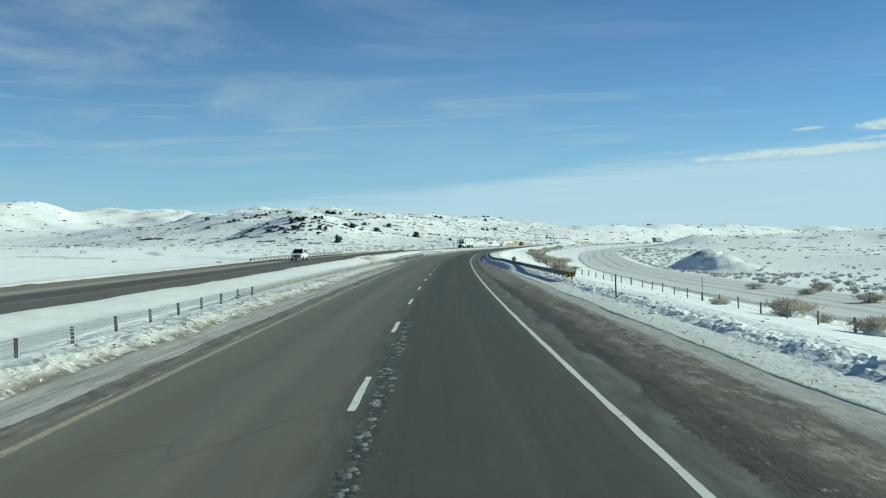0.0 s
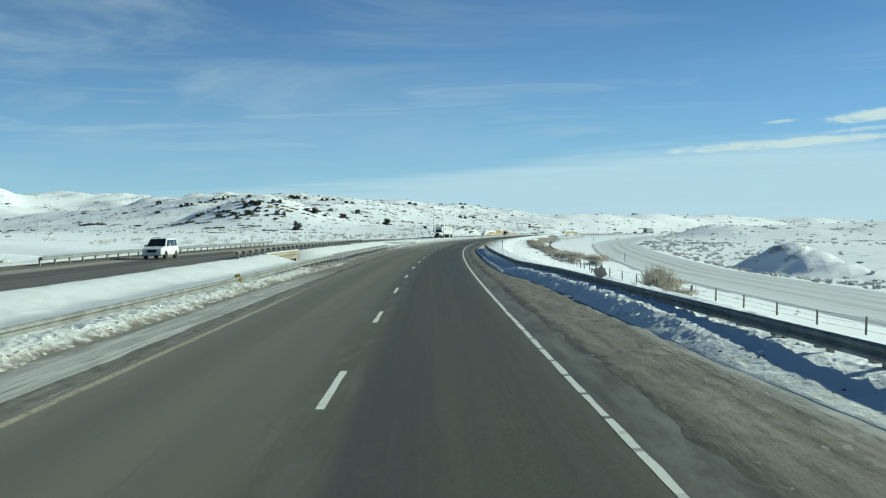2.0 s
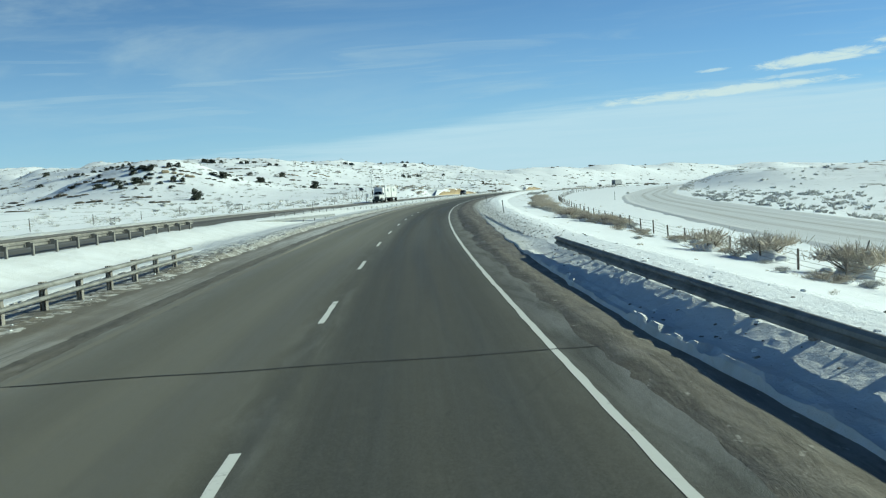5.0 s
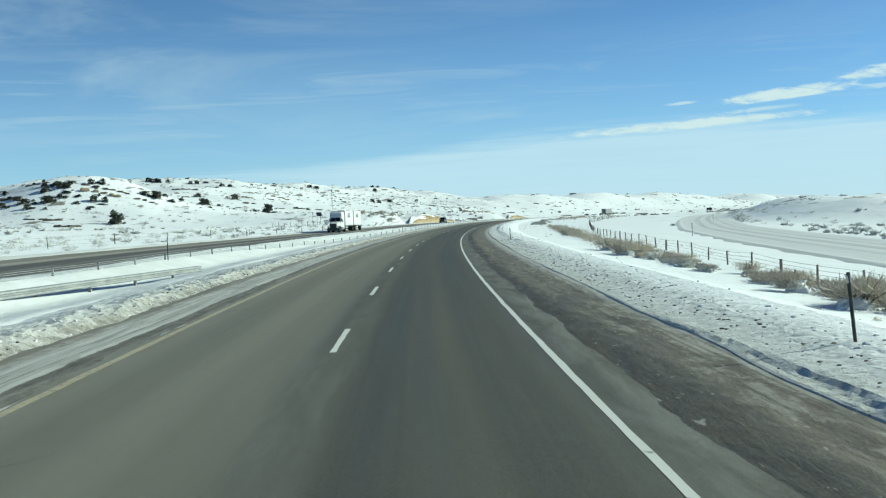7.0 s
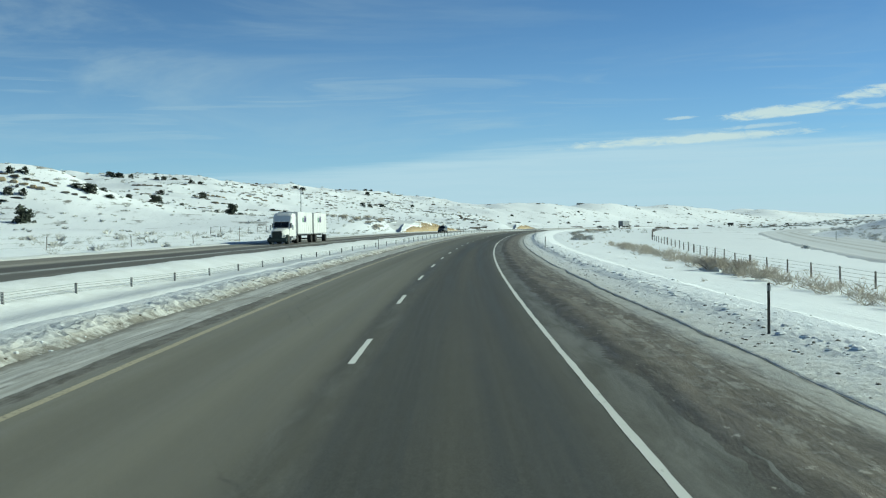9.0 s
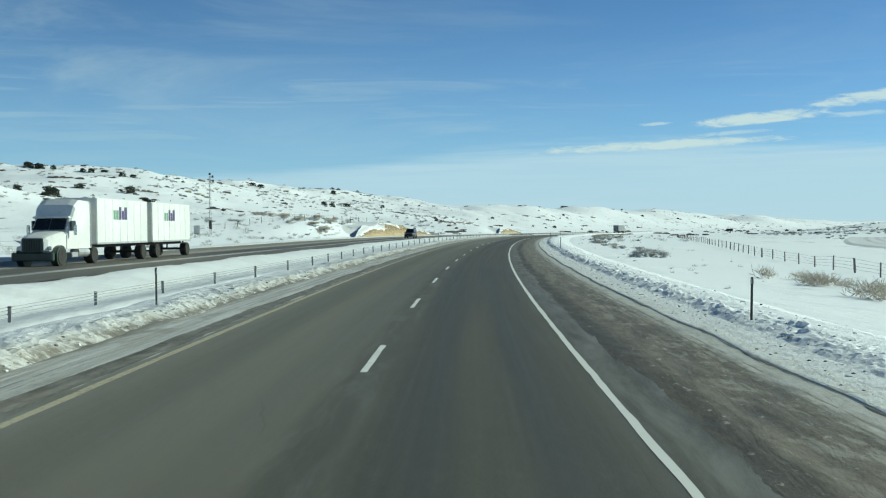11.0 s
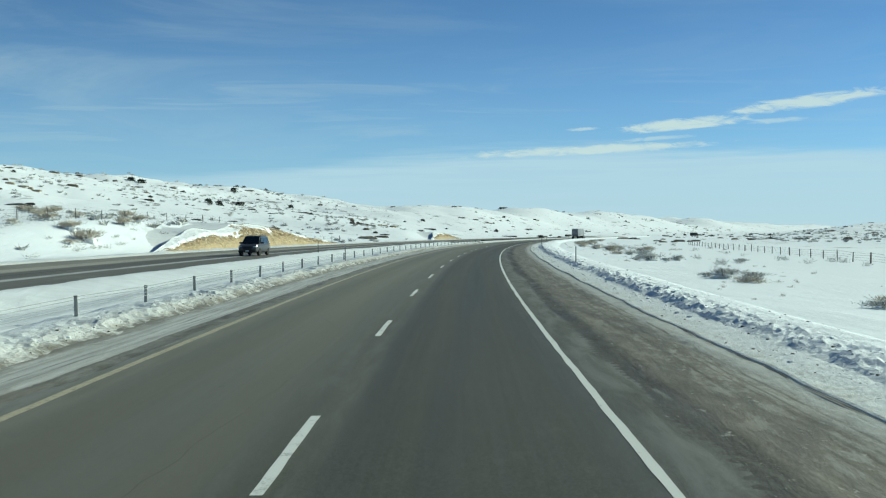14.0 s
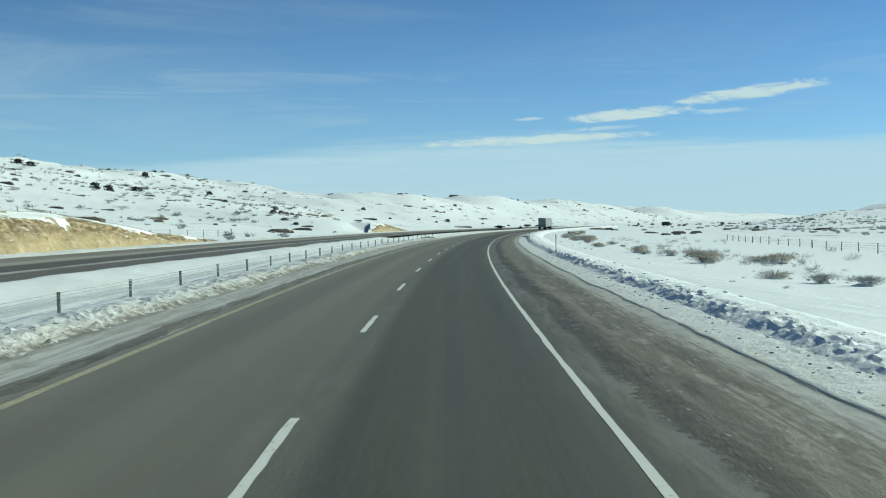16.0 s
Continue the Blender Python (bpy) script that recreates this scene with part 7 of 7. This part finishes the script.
for i, (x, y, l, h) in enumerate(((-61, 551, 12.3, 1.1), (-25, 713, 8.4, 1.0), (-7, 731, 9.9, 0.9), (115, 799, 6.8, 1.0))):
    rock_ledge(x, y, l, h, M_TANROCK, 560 + i)

# ---------------------------------------------------------------- ground cover


def clear_of_roads(x, y, lo, hi):
    s, d = along(np.array([x]), np.array([y]))
    s, d = float(s[0]), float(d[0])
    if -30 < d < 14 or abs(d - float(side_mid(s))) < 6 and s < 640:
        return False
    return lo <= d <= hi


def pick_left(r):
    x, y = r.uniform(-520, 120), r.uniform(120, 1150)
    return (x, y, r.uniform(0.3, 0.8) * (1 + y / 900)) if clear_of_roads(x, y, -420, -31) and r.random() < (0.3 + max(0.0, (y - 330) / 260)) * (1.0 if float(fbm(np.array([x / 38]), np.array([y / 38]), 3, 77)[0]) > 0.0 else 0.18) else None


def pick_right(r):
    x, y = r.uniform(20, 520), r.uniform(40, 1200)
    return (x, y, r.uniform(0.3, 0.75) * (1 + y / 900)) if clear_of_roads(x, y, 34 if y < 380 else 70, 600) and r.random() < 0.25 + y / 900 else None


def pick_verge(r):
    s, d = r.uniform(20, 640), r.uniform(12, 24)
    x, y, _ = at(s, d)
    return (float(x), float(y), r.uniform(0.12, 0.35))


def pick_brush(r):
    s = r.uniform(20, 340)
    d = float(side_mid(s)) + 6.5 + abs(r.gauss(0, 14))
    x, y, _ = at(s, d)
    return (float(x), float(y), r.uniform(0.3, 0.85))


def pick_bush_left(r):
    s = r.uniform(180, 560)
    x, y, _ = at(s, -r.uniform(33, 52))
    return (float(x), float(y), r.uniform(0.5, 1.3))


def pick_bush_right(r):
    s = r.uniform(60, 640)
    d = float(side_mid(s)) + r.uniform(7, 26) if s < 330 else (r.uniform(16, 34) if s > 500 else float(side_mid(s)) + r.uniform(7, 20))
    x, y, _ = at(s, d)
    return (float(x), float(y), r.uniform(0.5, 1.1))


def pick_rise(r):
    s = r.uniform(385, 505)
    d = float(side_mid(s)) + r.uniform(5.8, 9.0) if r.random() < 0.55 else r.uniform(56, 90)
    x, y, _ = at(s, d)
    return (float(x), float(y), r.uniform(0.4, 1.2)) if abs(d - float(side_mid(s))) > 5.8 else None


def pick_ledge(r):
    x, y = r.gauss(-70, 90), r.gauss(680, 130)
    return (x, y, r.uniform(0.35, 0.9)) if clear_of_roads(x, y, -500, -60) and y > 540 else None


def pick_ledge_far(r):
    x, y = r.uniform(-650, 600), r.uniform(650, 1500)
    return (x, y, r.uniform(0.6, 1.5)) if clear_of_roads(x, y, -800, 400) else None


scatter("sagebrush_left", 3600, pick_left, sage_tuft, M_SAGE, "countless low sagebrush clumps poking out of hillside snow", "sagebrush", 21)
scatter("sagebrush_right", 3600, pick_right, sage_tuft, M_SAGE, "countless low sagebrush clumps on the snowy flats", "sagebrush", 22)
scatter("roadside_brush", 700, pick_brush, sage_tuft, M_SAGE, "frosted brush scattered over the snowy flat beyond the side road", "brush", 26)
scatter("dry_grass", 320, pick_verge, twig_bush, M_TWIG, "small dry grass stems in the verge snow", "dry grass", 23)
scatter("verge_shrubs_left", 320, pick_bush_left, twig_bush, M_SAGE, "frosted grey bushes along the far verge", "shrubs", 27)
scatter("verge_shrubs_right", 230, pick_bush_right, twig_bush, M_SAGE, "frosted grey bushes beyond the side road", "shrubs", 28)
scatter("rise_brush", 150, pick_rise, twig_bush, M_SAGE, "frosted brush on the rise beyond the side road", "brush", 29)
scatter("ledge_rocks", 200, pick_ledge, slab, M_STONE, "weathered sandstone ledges breaking through hillside snow", "rock ledges", 24)
scatter("far_ledge_rocks", 1300, pick_ledge_far, slab, M_STONE, "distant rock ledges breaking through hillside snow", "rock ledges", 25)


def build_clods(name, count, seed, d_of, z_of, mat, label, small=0.015, big=0.085, s0=0, s1=560, keep=lambda s: True):
    r = random.Random(seed)
    g = Geo()
    for _ in range(count):
        s = r.uniform(s0, s1)
        if not keep(s):
            continue
        d, k = d_of(s, r), small + (big - small) * r.random() ** 4
        x, y, z = at(s, d)
        clod(g, float(x), float(y), float(z) + z_of(s, d) + k * 0.1, k, r)
    tagged(mesh_object(name, g.v, g.f, mat, smooth=False), label, "snow clods", kind="stuff")


def foot_right(s):
    return float(bank_right_foot(np.array([s]))[0])


def top_right(s, d):
    return float(bank_right_z(np.array([s]), np.array([d - foot_right(s)]))[0])


build_clods("snow_clods_right", 2600, 31, lambda s, r: foot_right(s) + 0.4 + abs(r.gauss(1.2, 0.8)), top_right, M_CLOD, "lumps of ploughed snow strewn along the outer bank")
build_clods("snow_ridge_clods", 1000, 34, lambda s, r: foot_right(s) + r.gauss(1.62, 0.2), top_right, M_CLOD, "broken ridge of snow lumps on the outer bank", 0.03, 0.17, keep=lambda s: not 192 < s < 290)
build_clods("thrown_grit", 2000, 37, lambda s, r: max(6.6, foot_right(s) + 0.15) + abs(r.gauss(0.8, 0.8)), top_right, M_DIRTCLOD, "dark grit and slush thrown over the outer bank past the bridge", 0.006, 0.05, 192, 300)
build_clods("dirt_clods_right", 5200, 35, lambda s, r: foot_right(s) + 0.2 + abs(r.gauss(0.9, 1.0)), top_right, M_DIRTCLOD, "dark lumps of grit thrown onto the outer snow bank", 0.008, 0.045)
build_clods("dirt_clods_left", 2400, 36, lambda s, r: float(bank_left_foot(np.array([s]))[0]) - abs(r.gauss(0.1, 0.6)),
            lambda s, d: float(bank_left_z(np.array([s]), np.array([float(bank_left_foot(np.array([s]))[0]) - d]))[0]), M_DIRTCLOD, "dark lumps of grit along the median bank", 0.008, 0.05)
build_clods("snow_clods_left", 2200, 32, lambda s, r: float(bank_left_foot(np.array([s]))[0]) - abs(r.gauss(0.3, 0.45)),
            lambda s, d: float(bank_left_z(np.array([s]), np.array([float(bank_left_foot(np.array([s]))[0]) - d]))[0]), M_CLOD, "lumps of ploughed snow strewn along the median bank", 0.012, 0.065)
